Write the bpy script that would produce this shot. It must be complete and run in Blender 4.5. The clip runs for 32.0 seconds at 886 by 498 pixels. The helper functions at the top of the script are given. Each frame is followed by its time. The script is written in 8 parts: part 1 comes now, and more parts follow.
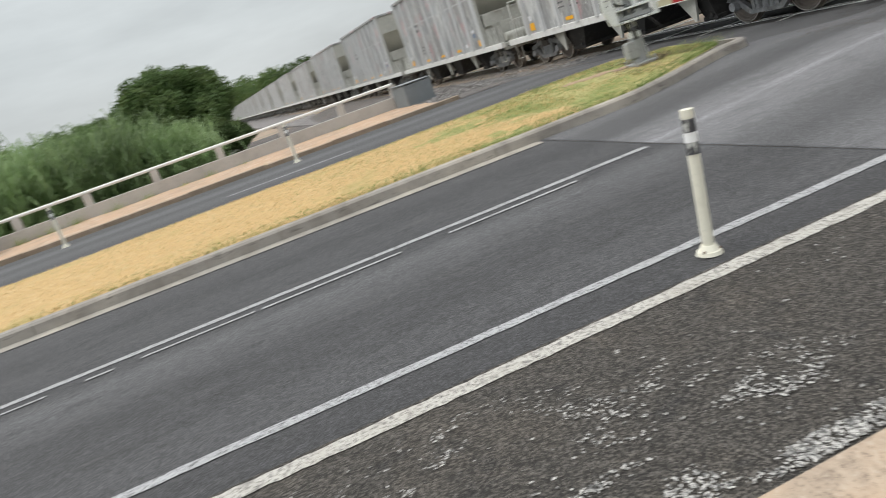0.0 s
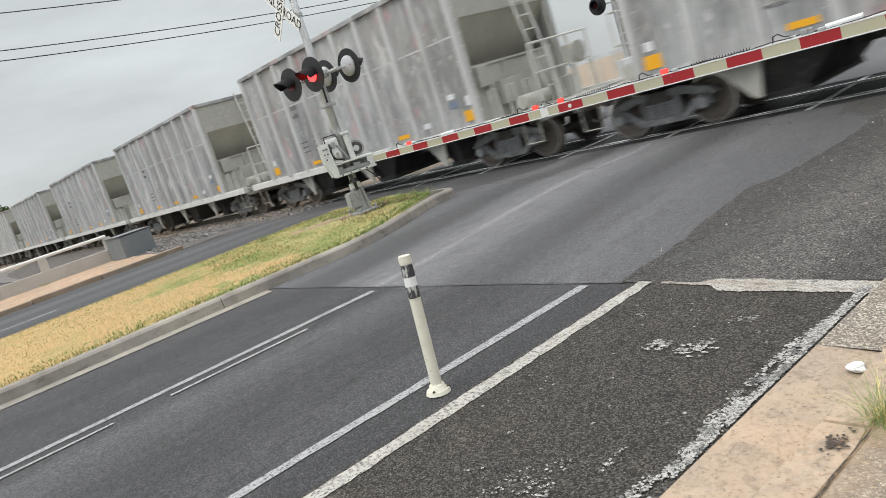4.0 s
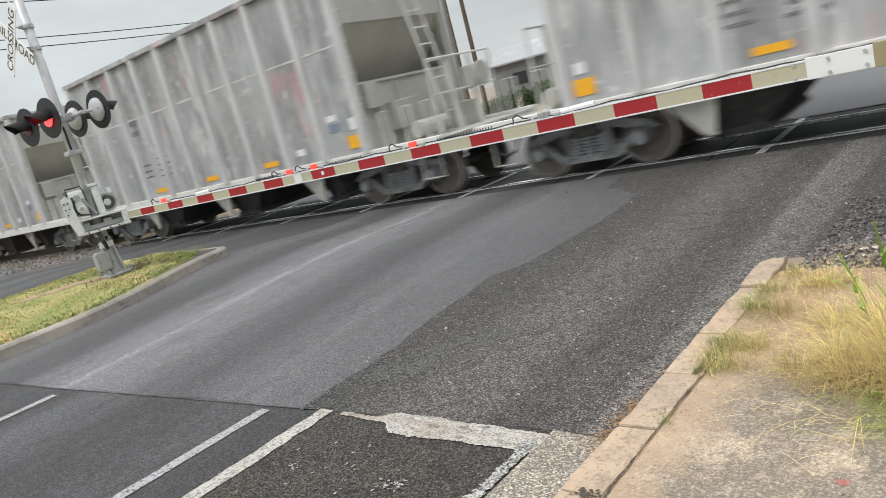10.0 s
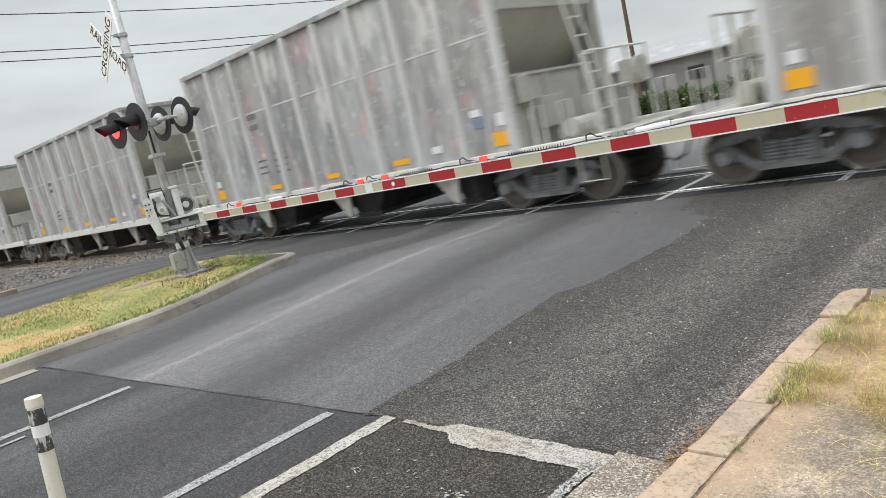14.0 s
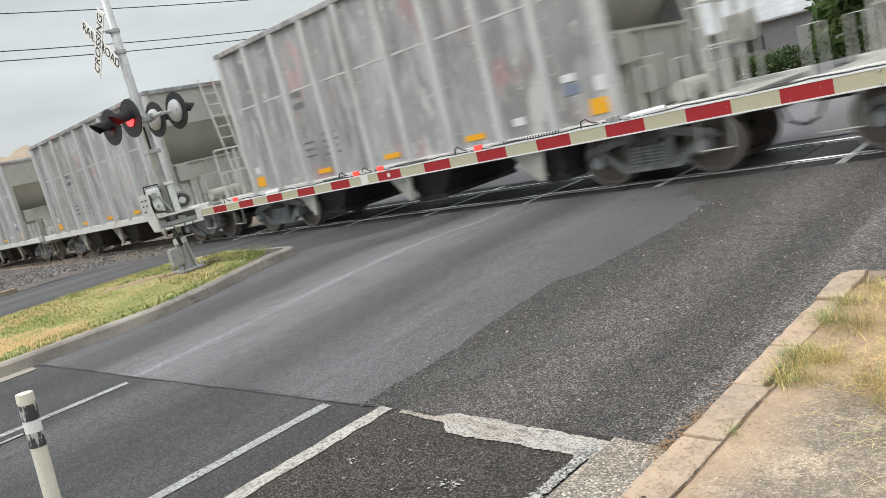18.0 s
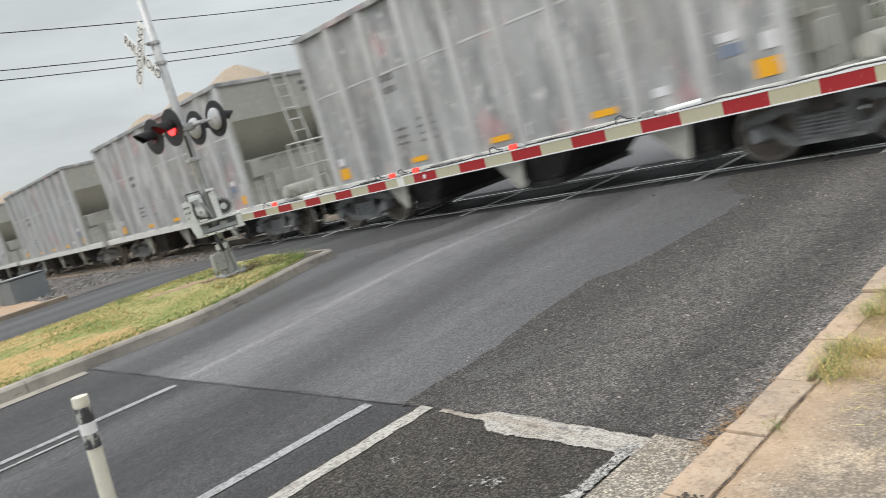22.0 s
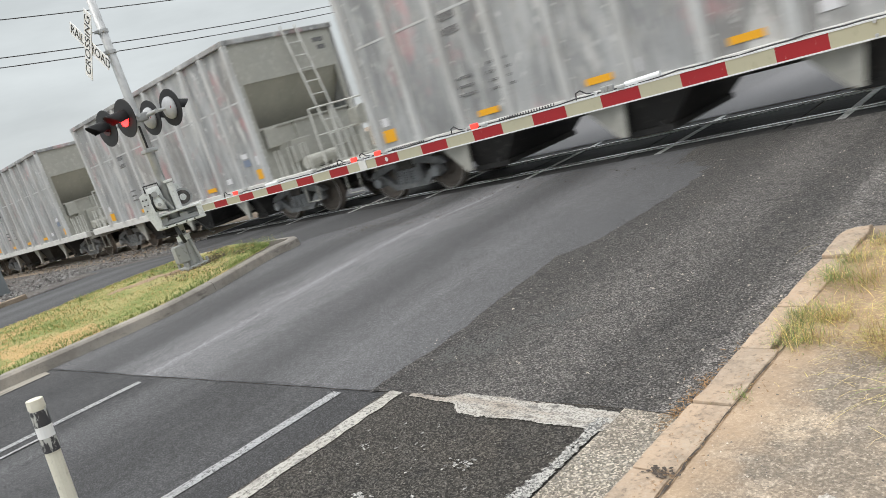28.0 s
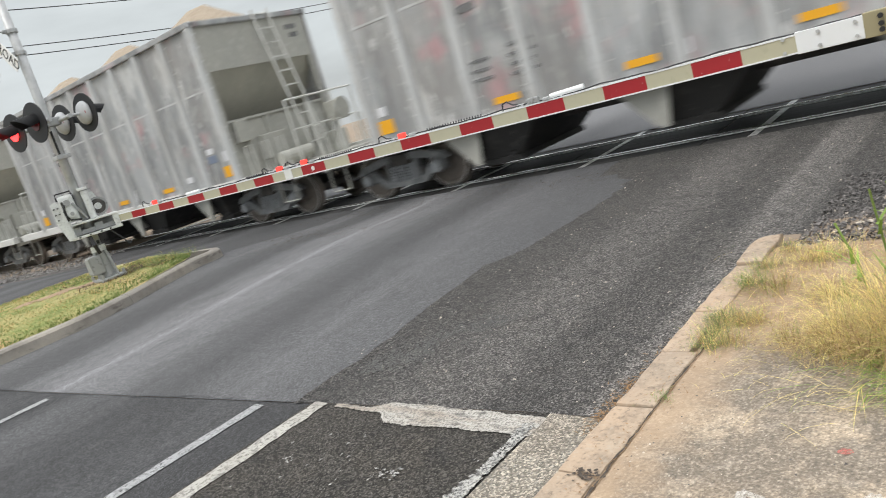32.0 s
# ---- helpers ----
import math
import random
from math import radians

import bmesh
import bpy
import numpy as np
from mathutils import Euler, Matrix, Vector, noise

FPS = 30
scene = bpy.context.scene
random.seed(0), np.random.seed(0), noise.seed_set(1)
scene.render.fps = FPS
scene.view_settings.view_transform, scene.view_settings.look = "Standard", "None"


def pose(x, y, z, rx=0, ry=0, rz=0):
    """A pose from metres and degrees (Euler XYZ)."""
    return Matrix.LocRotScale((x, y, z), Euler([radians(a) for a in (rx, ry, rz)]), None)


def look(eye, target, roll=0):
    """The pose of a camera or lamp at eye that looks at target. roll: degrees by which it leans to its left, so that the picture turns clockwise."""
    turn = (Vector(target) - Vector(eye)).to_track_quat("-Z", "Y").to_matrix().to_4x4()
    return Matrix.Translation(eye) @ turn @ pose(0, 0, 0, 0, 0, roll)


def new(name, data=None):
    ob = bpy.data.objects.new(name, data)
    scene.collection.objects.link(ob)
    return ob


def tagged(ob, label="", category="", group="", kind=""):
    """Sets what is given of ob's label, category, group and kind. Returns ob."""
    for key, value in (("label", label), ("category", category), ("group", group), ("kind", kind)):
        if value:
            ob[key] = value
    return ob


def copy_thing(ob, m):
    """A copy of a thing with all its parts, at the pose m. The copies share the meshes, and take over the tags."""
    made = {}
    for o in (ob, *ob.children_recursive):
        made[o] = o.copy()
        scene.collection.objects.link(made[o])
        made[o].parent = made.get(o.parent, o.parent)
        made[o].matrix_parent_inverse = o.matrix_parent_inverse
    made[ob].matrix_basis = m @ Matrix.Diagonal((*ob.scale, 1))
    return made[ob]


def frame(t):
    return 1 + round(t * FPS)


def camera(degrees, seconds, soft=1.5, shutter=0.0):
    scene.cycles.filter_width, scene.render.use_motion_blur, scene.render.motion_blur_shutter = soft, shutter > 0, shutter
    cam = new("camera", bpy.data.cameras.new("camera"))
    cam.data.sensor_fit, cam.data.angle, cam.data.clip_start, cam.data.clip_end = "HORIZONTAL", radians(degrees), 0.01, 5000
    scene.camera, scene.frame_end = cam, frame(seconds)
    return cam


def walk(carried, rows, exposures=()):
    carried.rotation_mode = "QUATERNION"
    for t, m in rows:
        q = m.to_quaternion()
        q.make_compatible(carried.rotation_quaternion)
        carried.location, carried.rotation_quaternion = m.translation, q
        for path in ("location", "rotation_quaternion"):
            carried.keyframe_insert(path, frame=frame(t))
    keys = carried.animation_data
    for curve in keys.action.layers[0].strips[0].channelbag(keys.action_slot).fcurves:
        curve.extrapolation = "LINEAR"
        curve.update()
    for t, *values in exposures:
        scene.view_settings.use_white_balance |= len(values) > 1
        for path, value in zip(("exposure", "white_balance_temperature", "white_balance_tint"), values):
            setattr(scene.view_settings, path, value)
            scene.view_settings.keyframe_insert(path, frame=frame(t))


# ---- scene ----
cam = camera(62.9, 32.0, soft=0.55, shutter=0.3)
PATH = [
    (0, (3.762, -2.428, 1.7), (1.875, -2.009, 1.189), -19.1),
    (0.5, (3.746, -2.338, 1.691), (2.029, -1.449, 1.181), -19.1),
    (1, (3.765, -2.281, 1.695), (2.3, -1.006, 1.219), -18.7),
    (1.5, (3.731, -2.242, 1.683), (2.426, -0.794, 1.232), -18.0),
    (2, (3.731, -2.249, 1.68), (2.48, -0.753, 1.236), -17.2),
    (2.5, (3.73, -2.27, 1.684), (2.414, -0.826, 1.257), -16.8),
    (3, (3.724, -2.309, 1.691), (2.287, -0.979, 1.284), -16.9),
    (3.5, (3.713, -2.34, 1.694), (2.173, -1.124, 1.305), -16.6),
    (5.5, (3.747, -2.262, 1.698), (2.106, -1.171, 1.36), -19.4),
    (6, (3.829, -2.061, 1.683), (2.38, -0.753, 1.249), -19.2),
    (6.5, (3.8, -1.772, 1.626), (2.532, -0.303, 1.144), -15.7),
    (7, (3.857, -1.377, 1.655), (2.86, 0.313, 1.268), -15.1),
    (7.5, (3.958, -1.063, 1.695), (2.961, 0.609, 1.238), -18.9),
    (8, (3.884, -0.824, 1.633), (2.865, 0.803, 1.07), -14.5),
    (8.5, (3.904, -0.689, 1.662), (2.866, 0.924, 1.096), -11.8),
    (9, (3.946, -0.67, 1.697), (2.769, 0.868, 1.199), -13.8),
    (9.5, (3.976, -0.671, 1.709), (2.718, 0.82, 1.269), -14.7),
    (10, (3.977, -0.677, 1.713), (2.65, 0.766, 1.317), -14.8),
    (10.5, (3.984, -0.685, 1.729), (2.608, 0.715, 1.347), -15.2),
    (11, (3.988, -0.686, 1.716), (2.594, 0.698, 1.338), -16.1),
    (11.5, (3.989, -0.692, 1.724), (2.597, 0.694, 1.349), -15.8),
    (12, (3.981, -0.72, 1.722), (2.582, 0.666, 1.37), -14.6),
    (12.5, (3.967, -0.709, 1.71), (2.545, 0.659, 1.387), -13.9),
    (13, (3.959, -0.719, 1.709), (2.523, 0.639, 1.405), -12.8),
    (13.5, (3.959, -0.728, 1.71), (2.517, 0.623, 1.403), -12.3),
    (14, (3.958, -0.736, 1.717), (2.511, 0.609, 1.4), -13.0),
    (14.5, (3.972, -0.737, 1.708), (2.505, 0.584, 1.387), -13.9),
    (16.5, (3.962, -0.666, 1.664), (2.506, 0.656, 1.301), -14.8),
    (17, (3.968, -0.668, 1.669), (2.535, 0.683, 1.317), -14.6),
    (17.5, (3.974, -0.689, 1.674), (2.538, 0.658, 1.326), -14.3),
    (18, (3.97, -0.685, 1.675), (2.519, 0.651, 1.34), -14.1),
    (18.5, (3.965, -0.682, 1.672), (2.511, 0.654, 1.355), -13.9),
    (19, (3.973, -0.675, 1.67), (2.521, 0.66, 1.34), -14.1),
    (19.5, (3.966, -0.659, 1.665), (2.519, 0.676, 1.309), -15.1),
    (20, (3.976, -0.64, 1.672), (2.56, 0.721, 1.29), -16.2),
    (20.5, (3.995, -0.635, 1.68), (2.625, 0.77, 1.296), -16.0),
    (21, (4.002, -0.649, 1.686), (2.649, 0.776, 1.317), -16.1),
    (21.5, (4.004, -0.645, 1.694), (2.613, 0.75, 1.35), -16.6),
    (22, (4.003, -0.709, 1.686), (2.483, 0.555, 1.376), -15.8),
    (22.5, (3.973, -0.777, 1.677), (2.268, 0.214, 1.344), -14.9),
    (23, (3.949, -0.847, 1.678), (2.106, -0.156, 1.322), -15.1),
    (23.5, (3.978, -0.882, 1.686), (2.085, -0.337, 1.342), -15.4),
    (24, (3.983, -0.826, 1.699), (2.142, -0.102, 1.409), -16.0),
    (24.5, (3.983, -0.759, 1.698), (2.223, 0.153, 1.433), -16.8),
    (25, (3.977, -0.748, 1.691), (2.261, 0.246, 1.431), -16.5),
    (25.5, (3.975, -0.761, 1.668), (2.282, 0.26, 1.37), -15.6),
    (26, (3.943, -0.714, 1.662), (2.308, 0.375, 1.287), -15.2),
    (26.5, (3.941, -0.701, 1.659), (2.381, 0.485, 1.262), -14.7),
    (28.5, (3.993, -0.64, 1.668), (2.536, 0.677, 1.289), -18.1),
    (29, (3.996, -0.652, 1.668), (2.518, 0.645, 1.301), -18.6),
    (29.5, (3.964, -0.657, 1.66), (2.454, 0.602, 1.294), -17.6),
    (30, (3.953, -0.652, 1.658), (2.466, 0.632, 1.288), -16.1),
    (30.5, (3.941, -0.625, 1.626), (2.54, 0.755, 1.259), -15.0),
    (31, (3.961, -0.592, 1.622), (2.66, 0.884, 1.263), -15.9),
    (31.5, (3.971, -0.592, 1.616), (2.706, 0.912, 1.242), -16.6),
    (32, (3.958, -0.63, 1.616), (2.636, 0.816, 1.215), -16.6),
]
walk(cam, [(t, look(eye, target, roll)) for t, eye, target, roll in PATH],
     exposures=[(0.0, -0.03), (6.0, 0.0), (13.0, 0.04), (20.0, 0.03), (23.0, -0.1), (24.2, -0.14), (26.0, -0.04), (32.0, 0.02)])

# ---- world, sun ----
SUN_EL, SUN_AZ = radians(58), radians(200)
world = bpy.data.worlds.new("overcast_sky")
scene.world = world
world.use_nodes = True


def build_world():
    nt = world.node_tree
    nt.nodes.clear()
    out = nt.nodes.new("ShaderNodeOutputWorld")
    bg = nt.nodes.new("ShaderNodeBackground")
    sky = nt.nodes.new("ShaderNodeTexSky")
    sky.sky_type, sky.sun_disc = "NISHITA", False
    sky.sun_elevation, sky.sun_rotation = SUN_EL, SUN_AZ
    sky.air_density, sky.dust_density = 1.0, 3.0
    dim = nt.nodes.new("ShaderNodeMix")
    dim.data_type, dim.blend_type = "RGBA", "MULTIPLY"
    dim.inputs[0].default_value = 1.0
    dim.inputs[7].default_value = (0.1, 0.1, 0.1, 1)
    nt.links.new(sky.outputs[0], dim.inputs[6])
    tc = nt.nodes.new("ShaderNodeTexCoord")
    sep = nt.nodes.new("ShaderNodeSeparateXYZ")
    nt.links.new(tc.outputs["Generated"], sep.inputs[0])
    ramp = nt.nodes.new("ShaderNodeValToRGB")
    e = ramp.color_ramp.elements
    e[0].position, e[0].color = 0.0, (0.60, 0.63, 0.635, 1)
    e[1].position, e[1].color = 1.0, (2.25, 2.28, 2.34, 1)
    mid = ramp.color_ramp.elements.new(0.3)
    mid.color = (0.80, 0.855, 0.865, 1)
    low = ramp.color_ramp.elements.new(0.13)
    low.color = (0.68, 0.725, 0.735, 1)
    nt.links.new(sep.outputs[2], ramp.inputs[0])
    # cloud cover stretched towards the horizon
    mp = nt.nodes.new("ShaderNodeMapping")
    mp.inputs["Scale"].default_value = (1.2, 1.2, 5.0)
    nt.links.new(tc.outputs["Generated"], mp.inputs[0])
    nz = nt.nodes.new("ShaderNodeTexNoise")
    nz.inputs["Scale"].default_value, nz.inputs["Detail"].default_value = 2.2, 6
    nz.inputs["Roughness"].default_value = 0.55
    nt.links.new(mp.outputs[0], nz.inputs[0])
    mr = nt.nodes.new("ShaderNodeMapRange")
    mr.inputs[1].default_value, mr.inputs[2].default_value = 0.3, 0.72
    mr.inputs[3].default_value, mr.inputs[4].default_value = 0.82, 1.14
    nt.links.new(nz.outputs[0], mr.inputs[0])
    cl = nt.nodes.new("ShaderNodeMix")
    cl.data_type, cl.blend_type = "RGBA", "MULTIPLY"
    cl.inputs[0].default_value = 1.0
    nt.links.new(ramp.outputs[0], cl.inputs[6])
    nt.links.new(mr.outputs[0], cl.inputs[7])
    mix = nt.nodes.new("ShaderNodeMix")
    mix.data_type = "RGBA"
    mix.inputs[0].default_value = 0.93
    nt.links.new(dim.outputs[2], mix.inputs[6])
    nt.links.new(cl.outputs[2], mix.inputs[7])
    nt.links.new(mix.outputs[2], bg.inputs[0])
    bg.inputs[1].default_value = 1.0
    nt.links.new(bg.outputs[0], out.inputs[0])


build_world()
sun_data = bpy.data.lights.new("sun", "SUN")
sun_data.energy, sun_data.angle, sun_data.color = 1.5, radians(30), (1.0, 0.96, 0.9)
sun = new("sun", sun_data)
sun.matrix_world = pose(0, 0, 40, 90 - math.degrees(SUN_EL), 0, 180 - math.degrees(SUN_AZ))


# ---- materials ----
def cell_grain(nt, tc_out, col, scale, lo, hi):
    """Multiply a colour by a grey of its own for every small stone in the surface."""
    vo = nt.nodes.new("ShaderNodeTexVoronoi")
    vo.inputs["Scale"].default_value = scale
    nt.links.new(tc_out, vo.inputs["Vector"])
    sp = nt.nodes.new("ShaderNodeSeparateColor")
    nt.links.new(vo.outputs["Color"], sp.inputs[0])
    pw = nt.nodes.new("ShaderNodeMath")
    pw.operation = "POWER"
    pw.inputs[1].default_value = 2.2
    nt.links.new(sp.outputs[0], pw.inputs[0])
    mr = nt.nodes.new("ShaderNodeMapRange")
    mr.inputs[3].default_value, mr.inputs[4].default_value = lo, hi
    nt.links.new(pw.outputs[0], mr.inputs[0])
    mx = nt.nodes.new("ShaderNodeMix")
    mx.data_type, mx.blend_type = "RGBA", "MULTIPLY"
    mx.inputs[0].default_value = 1.0
    nt.links.new(col, mx.inputs[6])
    nt.links.new(mr.outputs[0], mx.inputs[7])
    return mx.outputs[2]


def mat(name, base, rough=0.8, metal=0.0, spots=(), bump=0.0, bump_scale=40.0, vary=0.0, coords="Object", emit=None, spec=0.5, cells=None, shuffle=False, leafy=0.0, worn=None):
    """spots: (noise scale, low, high, colour, amount[, stretch]) layers that blend in over the base colour."""
    m = bpy.data.materials.new(name)
    m.use_nodes = True
    nt = m.node_tree
    b = nt.nodes["Principled BSDF"]
    b.inputs["Roughness"].default_value, b.inputs["Metallic"].default_value = rough, metal
    b.inputs["Specular IOR Level"].default_value = spec
    tc = nt.nodes.new("ShaderNodeTexCoord")
    rgb = nt.nodes.new("ShaderNodeRGB")
    rgb.outputs[0].default_value = (*base, 1)
    col = rgb.outputs[0]
    where = tc.outputs[coords]
    if shuffle:
        # each object draws its spots from another place
        oi = nt.nodes.new("ShaderNodeObjectInfo")
        off = nt.nodes.new("ShaderNodeVectorMath")
        off.operation = "MULTIPLY_ADD"
        off.inputs[1].default_value = (37.0, 0.0, 11.0)
        nt.links.new(oi.outputs["Random"], off.inputs[0])
        nt.links.new(where, off.inputs[2])
        where = off.outputs[0]
    for sc, lo, hi, c, amount, *st in spots:
        mp = nt.nodes.new("ShaderNodeMapping")
        mp.inputs["Scale"].default_value = st[0] if st else (1, 1, 1)
        mp.inputs["Location"].default_value = (sc * 1.7, sc * 0.3, 2.1)
        nt.links.new(where, mp.inputs[0])
        nz = nt.nodes.new("ShaderNodeTexNoise")
        nz.inputs["Scale"].default_value, nz.inputs["Detail"].default_value = sc, 5
        nz.inputs["Roughness"].default_value = 0.62
        nt.links.new(mp.outputs[0], nz.inputs[0])
        mr = nt.nodes.new("ShaderNodeMapRange")
        mr.inputs[1].default_value, mr.inputs[2].default_value = lo, hi
        mr.inputs[4].default_value = amount
        nt.links.new(nz.outputs[0], mr.inputs[0])
        mx = nt.nodes.new("ShaderNodeMix")
        mx.data_type = "RGBA"
        mx.inputs[7].default_value = (*c, 1)
        nt.links.new(mr.outputs[0], mx.inputs[0])
        nt.links.new(col, mx.inputs[6])
        col = mx.outputs[2]
    if cells:
        col = cell_grain(nt, tc.outputs[coords], col, *cells)
    if vary:
        info = nt.nodes.new("ShaderNodeObjectInfo")
        geo = nt.nodes.new("ShaderNodeNewGeometry")
        ad = nt.nodes.new("ShaderNodeMath")
        ad.operation = "ADD"
        nt.links.new(info.outputs["Random"], ad.inputs[0])
        nt.links.new(geo.outputs["Random Per Island"], ad.inputs[1])
        mr = nt.nodes.new("ShaderNodeMapRange")
        mr.inputs[2].default_value = 2.0
        mr.inputs[3].default_value, mr.inputs[4].default_value = 1 - vary, 1 + vary
        nt.links.new(ad.outputs[0], mr.inputs[0])
        mx = nt.nodes.new("ShaderNodeMix")
        mx.data_type, mx.blend_type = "RGBA", "MULTIPLY"
        mx.inputs[0].default_value = 1.0
        nt.links.new(col, mx.inputs[6])
        nt.links.new(mr.outputs[0], mx.inputs[7])
        col = mx.outputs[2]
    nt.links.new(col, b.inputs["Base Color"])
    if bump:
        nz = nt.nodes.new("ShaderNodeTexNoise")
        nz.inputs["Scale"].default_value, nz.inputs["Detail"].default_value = bump_scale, 4
        nt.links.new(tc.outputs[coords], nz.inputs[0])
        bp = nt.nodes.new("ShaderNodeBump")
        bp.inputs["Strength"].default_value, bp.inputs["Distance"].default_value = 1.0, bump
        nt.links.new(nz.outputs[0], bp.inputs["Height"])
        nt.links.new(bp.outputs[0], b.inputs["Normal"])
    if leafy:
        # light passes through thin blades
        tr = nt.nodes.new("ShaderNodeBsdfTranslucent")
        nt.links.new(col, tr.inputs["Color"])
        ms = nt.nodes.new("ShaderNodeMixShader")
        ms.inputs[0].default_value = leafy
        nt.links.new(b.outputs[0], ms.inputs[1])
        nt.links.new(tr.outputs[0], ms.inputs[2])
        nt.links.new(ms.outputs[0], nt.nodes["Material Output"].inputs["Surface"])
    if worn:
        # paint worn through in specks and patches: (scale, low, high, most)
        nz = nt.nodes.new("ShaderNodeTexNoise")
        nz.inputs["Scale"].default_value, nz.inputs["Detail"].default_value = worn[0], 6
        nz.inputs["Roughness"].default_value = 0.75
        nt.links.new(tc.outputs[coords], nz.inputs[0])
        mr = nt.nodes.new("ShaderNodeMapRange")
        mr.inputs[1].default_value, mr.inputs[2].default_value, mr.inputs[4].default_value = worn[1], worn[2], worn[3]
        nt.links.new(nz.outputs[0], mr.inputs[0])
        nt.links.new(mr.outputs[0], b.inputs["Alpha"])
    if emit:
        b.inputs["Emission Color"].default_value = (*emit[0], 1)
        b.inputs["Emission Strength"].default_value = emit[1]
    return m


def banded(name, stops, rough, grain, wobble=0.25, bump=0.005, bump_scale=90, cells=None, tint=(1.0, 1.0, 1.03), shear=0.0, spec=0.3):
    """Asphalt whose lanes are polished and stained in bands along y, which may lean over to the side by shear. stops: (x at y = 0, grey); grain: (scale, lo, hi, colour, amount)."""
    m = mat(name, (0.05, 0.05, 0.05), rough, spots=[], bump=bump, bump_scale=bump_scale, spec=spec)
    nt = m.node_tree
    b = nt.nodes["Principled BSDF"]
    tc = nt.nodes.new("ShaderNodeTexCoord")
    sep = nt.nodes.new("ShaderNodeSeparateXYZ")
    nt.links.new(tc.outputs["Object"], sep.inputs[0])
    mp = nt.nodes.new("ShaderNodeMapping")
    mp.inputs["Scale"].default_value = (2.2, 0.07, 1)
    nt.links.new(tc.outputs["Object"], mp.inputs[0])
    nz = nt.nodes.new("ShaderNodeTexNoise")
    nz.inputs["Scale"].default_value, nz.inputs["Detail"].default_value = 1.5, 6
    nt.links.new(mp.outputs[0], nz.inputs[0])
    mul = nt.nodes.new("ShaderNodeMath")
    mul.operation = "MULTIPLY_ADD"
    mul.inputs[1].default_value, mul.inputs[2].default_value = wobble * 2, -wobble
    nt.links.new(nz.outputs[0], mul.inputs[0])
    lean = nt.nodes.new("ShaderNodeMath")
    lean.operation = "MULTIPLY_ADD"
    lean.inputs[1].default_value = shear
    nt.links.new(sep.outputs[1], lean.inputs[0])
    nt.links.new(sep.outputs[0], lean.inputs[2])
    add = nt.nodes.new("ShaderNodeMath")
    add.operation = "ADD"
    nt.links.new(lean.outputs[0], add.inputs[0])
    nt.links.new(mul.outputs[0], add.inputs[1])
    mr = nt.nodes.new("ShaderNodeMapRange")
    x0, x1 = stops[0][0], stops[-1][0]
    mr.inputs[1].default_value, mr.inputs[2].default_value = x0, x1
    nt.links.new(add.outputs[0], mr.inputs[0])
    ramp = nt.nodes.new("ShaderNodeValToRGB")
    ramp.color_ramp.interpolation = "EASE"
    es = ramp.color_ramp.elements
    for i, (x, g) in enumerate(stops):
        e = es[0] if i == 0 else es[-1] if i == len(stops) - 1 else es.new((x - x0) / (x1 - x0))
        e.position, e.color = (x - x0) / (x1 - x0), (g * tint[0], g * tint[1], g * tint[2], 1)
    nt.links.new(mr.outputs[0], ramp.inputs[0])
    col = ramp.outputs[0]
    for sc, lo, hi, c, amount, *st in list(grain):
        mp2 = nt.nodes.new("ShaderNodeMapping")
        mp2.inputs["Scale"].default_value = st[0] if st else (1, 1, 1)
        nt.links.new(tc.outputs["Object"], mp2.inputs[0])
        n2 = nt.nodes.new("ShaderNodeTexNoise")
        n2.inputs["Scale"].default_value, n2.inputs["Detail"].default_value = sc, 4
        n2.inputs["Roughness"].default_value = 0.65
        nt.links.new(mp2.outputs[0], n2.inputs[0])
        r2 = nt.nodes.new("ShaderNodeMapRange")
        r2.inputs[1].default_value, r2.inputs[2].default_value, r2.inputs[4].default_value = lo, hi, amount
        nt.links.new(n2.outputs[0], r2.inputs[0])
        mx = nt.nodes.new("ShaderNodeMix")
        mx.data_type = "RGBA"
        mx.inputs[7].default_value = (*c, 1)
        nt.links.new(r2.outputs[0], mx.inputs[0])
        nt.links.new(col, mx.inputs[6])
        col = mx.outputs[2]
    if cells:
        col = cell_grain(nt, tc.outputs["Object"], col, *cells)
    nt.links.new(col, b.inputs["Base Color"])
    return m


M_ASPHALT = banded("old_asphalt", [(-5.2, 0.075), (-4.5, 0.055), (-3.9, 0.040), (-3.3, 0.052), (-2.7, 0.044), (-2.25, 0.088), (-1.95, 0.072), (-1.5, 0.045), (-1.0, 0.046), (-0.55, 0.060), (0.0, 0.042), (2.0, 0.045)], 0.72,
    [(150, 0.54, 0.66, (0.12, 0.12, 0.125), 0.45), (120, 0.48, 0.36, (0.02, 0.02, 0.021), 0.4), (9, 0.55, 0.7, (0.075, 0.075, 0.078), 0.4, (1, 0.3, 1)), (9, 0.44, 0.34, (0.028, 0.028, 0.028), 0.45, (1, 0.3, 1)), (3.0, 0.56, 0.75, (0.085, 0.084, 0.082), 0.45, (2, 0.4, 1))], 0.16, 0.006, 120, cells=(120, 0.6, 2.0))
M_FARASPHALT = banded("far_asphalt", [(-15, 0.075), (-13.8, 0.05), (-13.0, 0.09), (-12.2, 0.055), (-11.4, 0.075), (-10.5, 0.05), (-9.6, 0.085), (-8.7, 0.06)], 0.72,
    [(60, 0.55, 0.7, (0.12, 0.12, 0.12), 0.5)], 0.25, 0.005, 90)
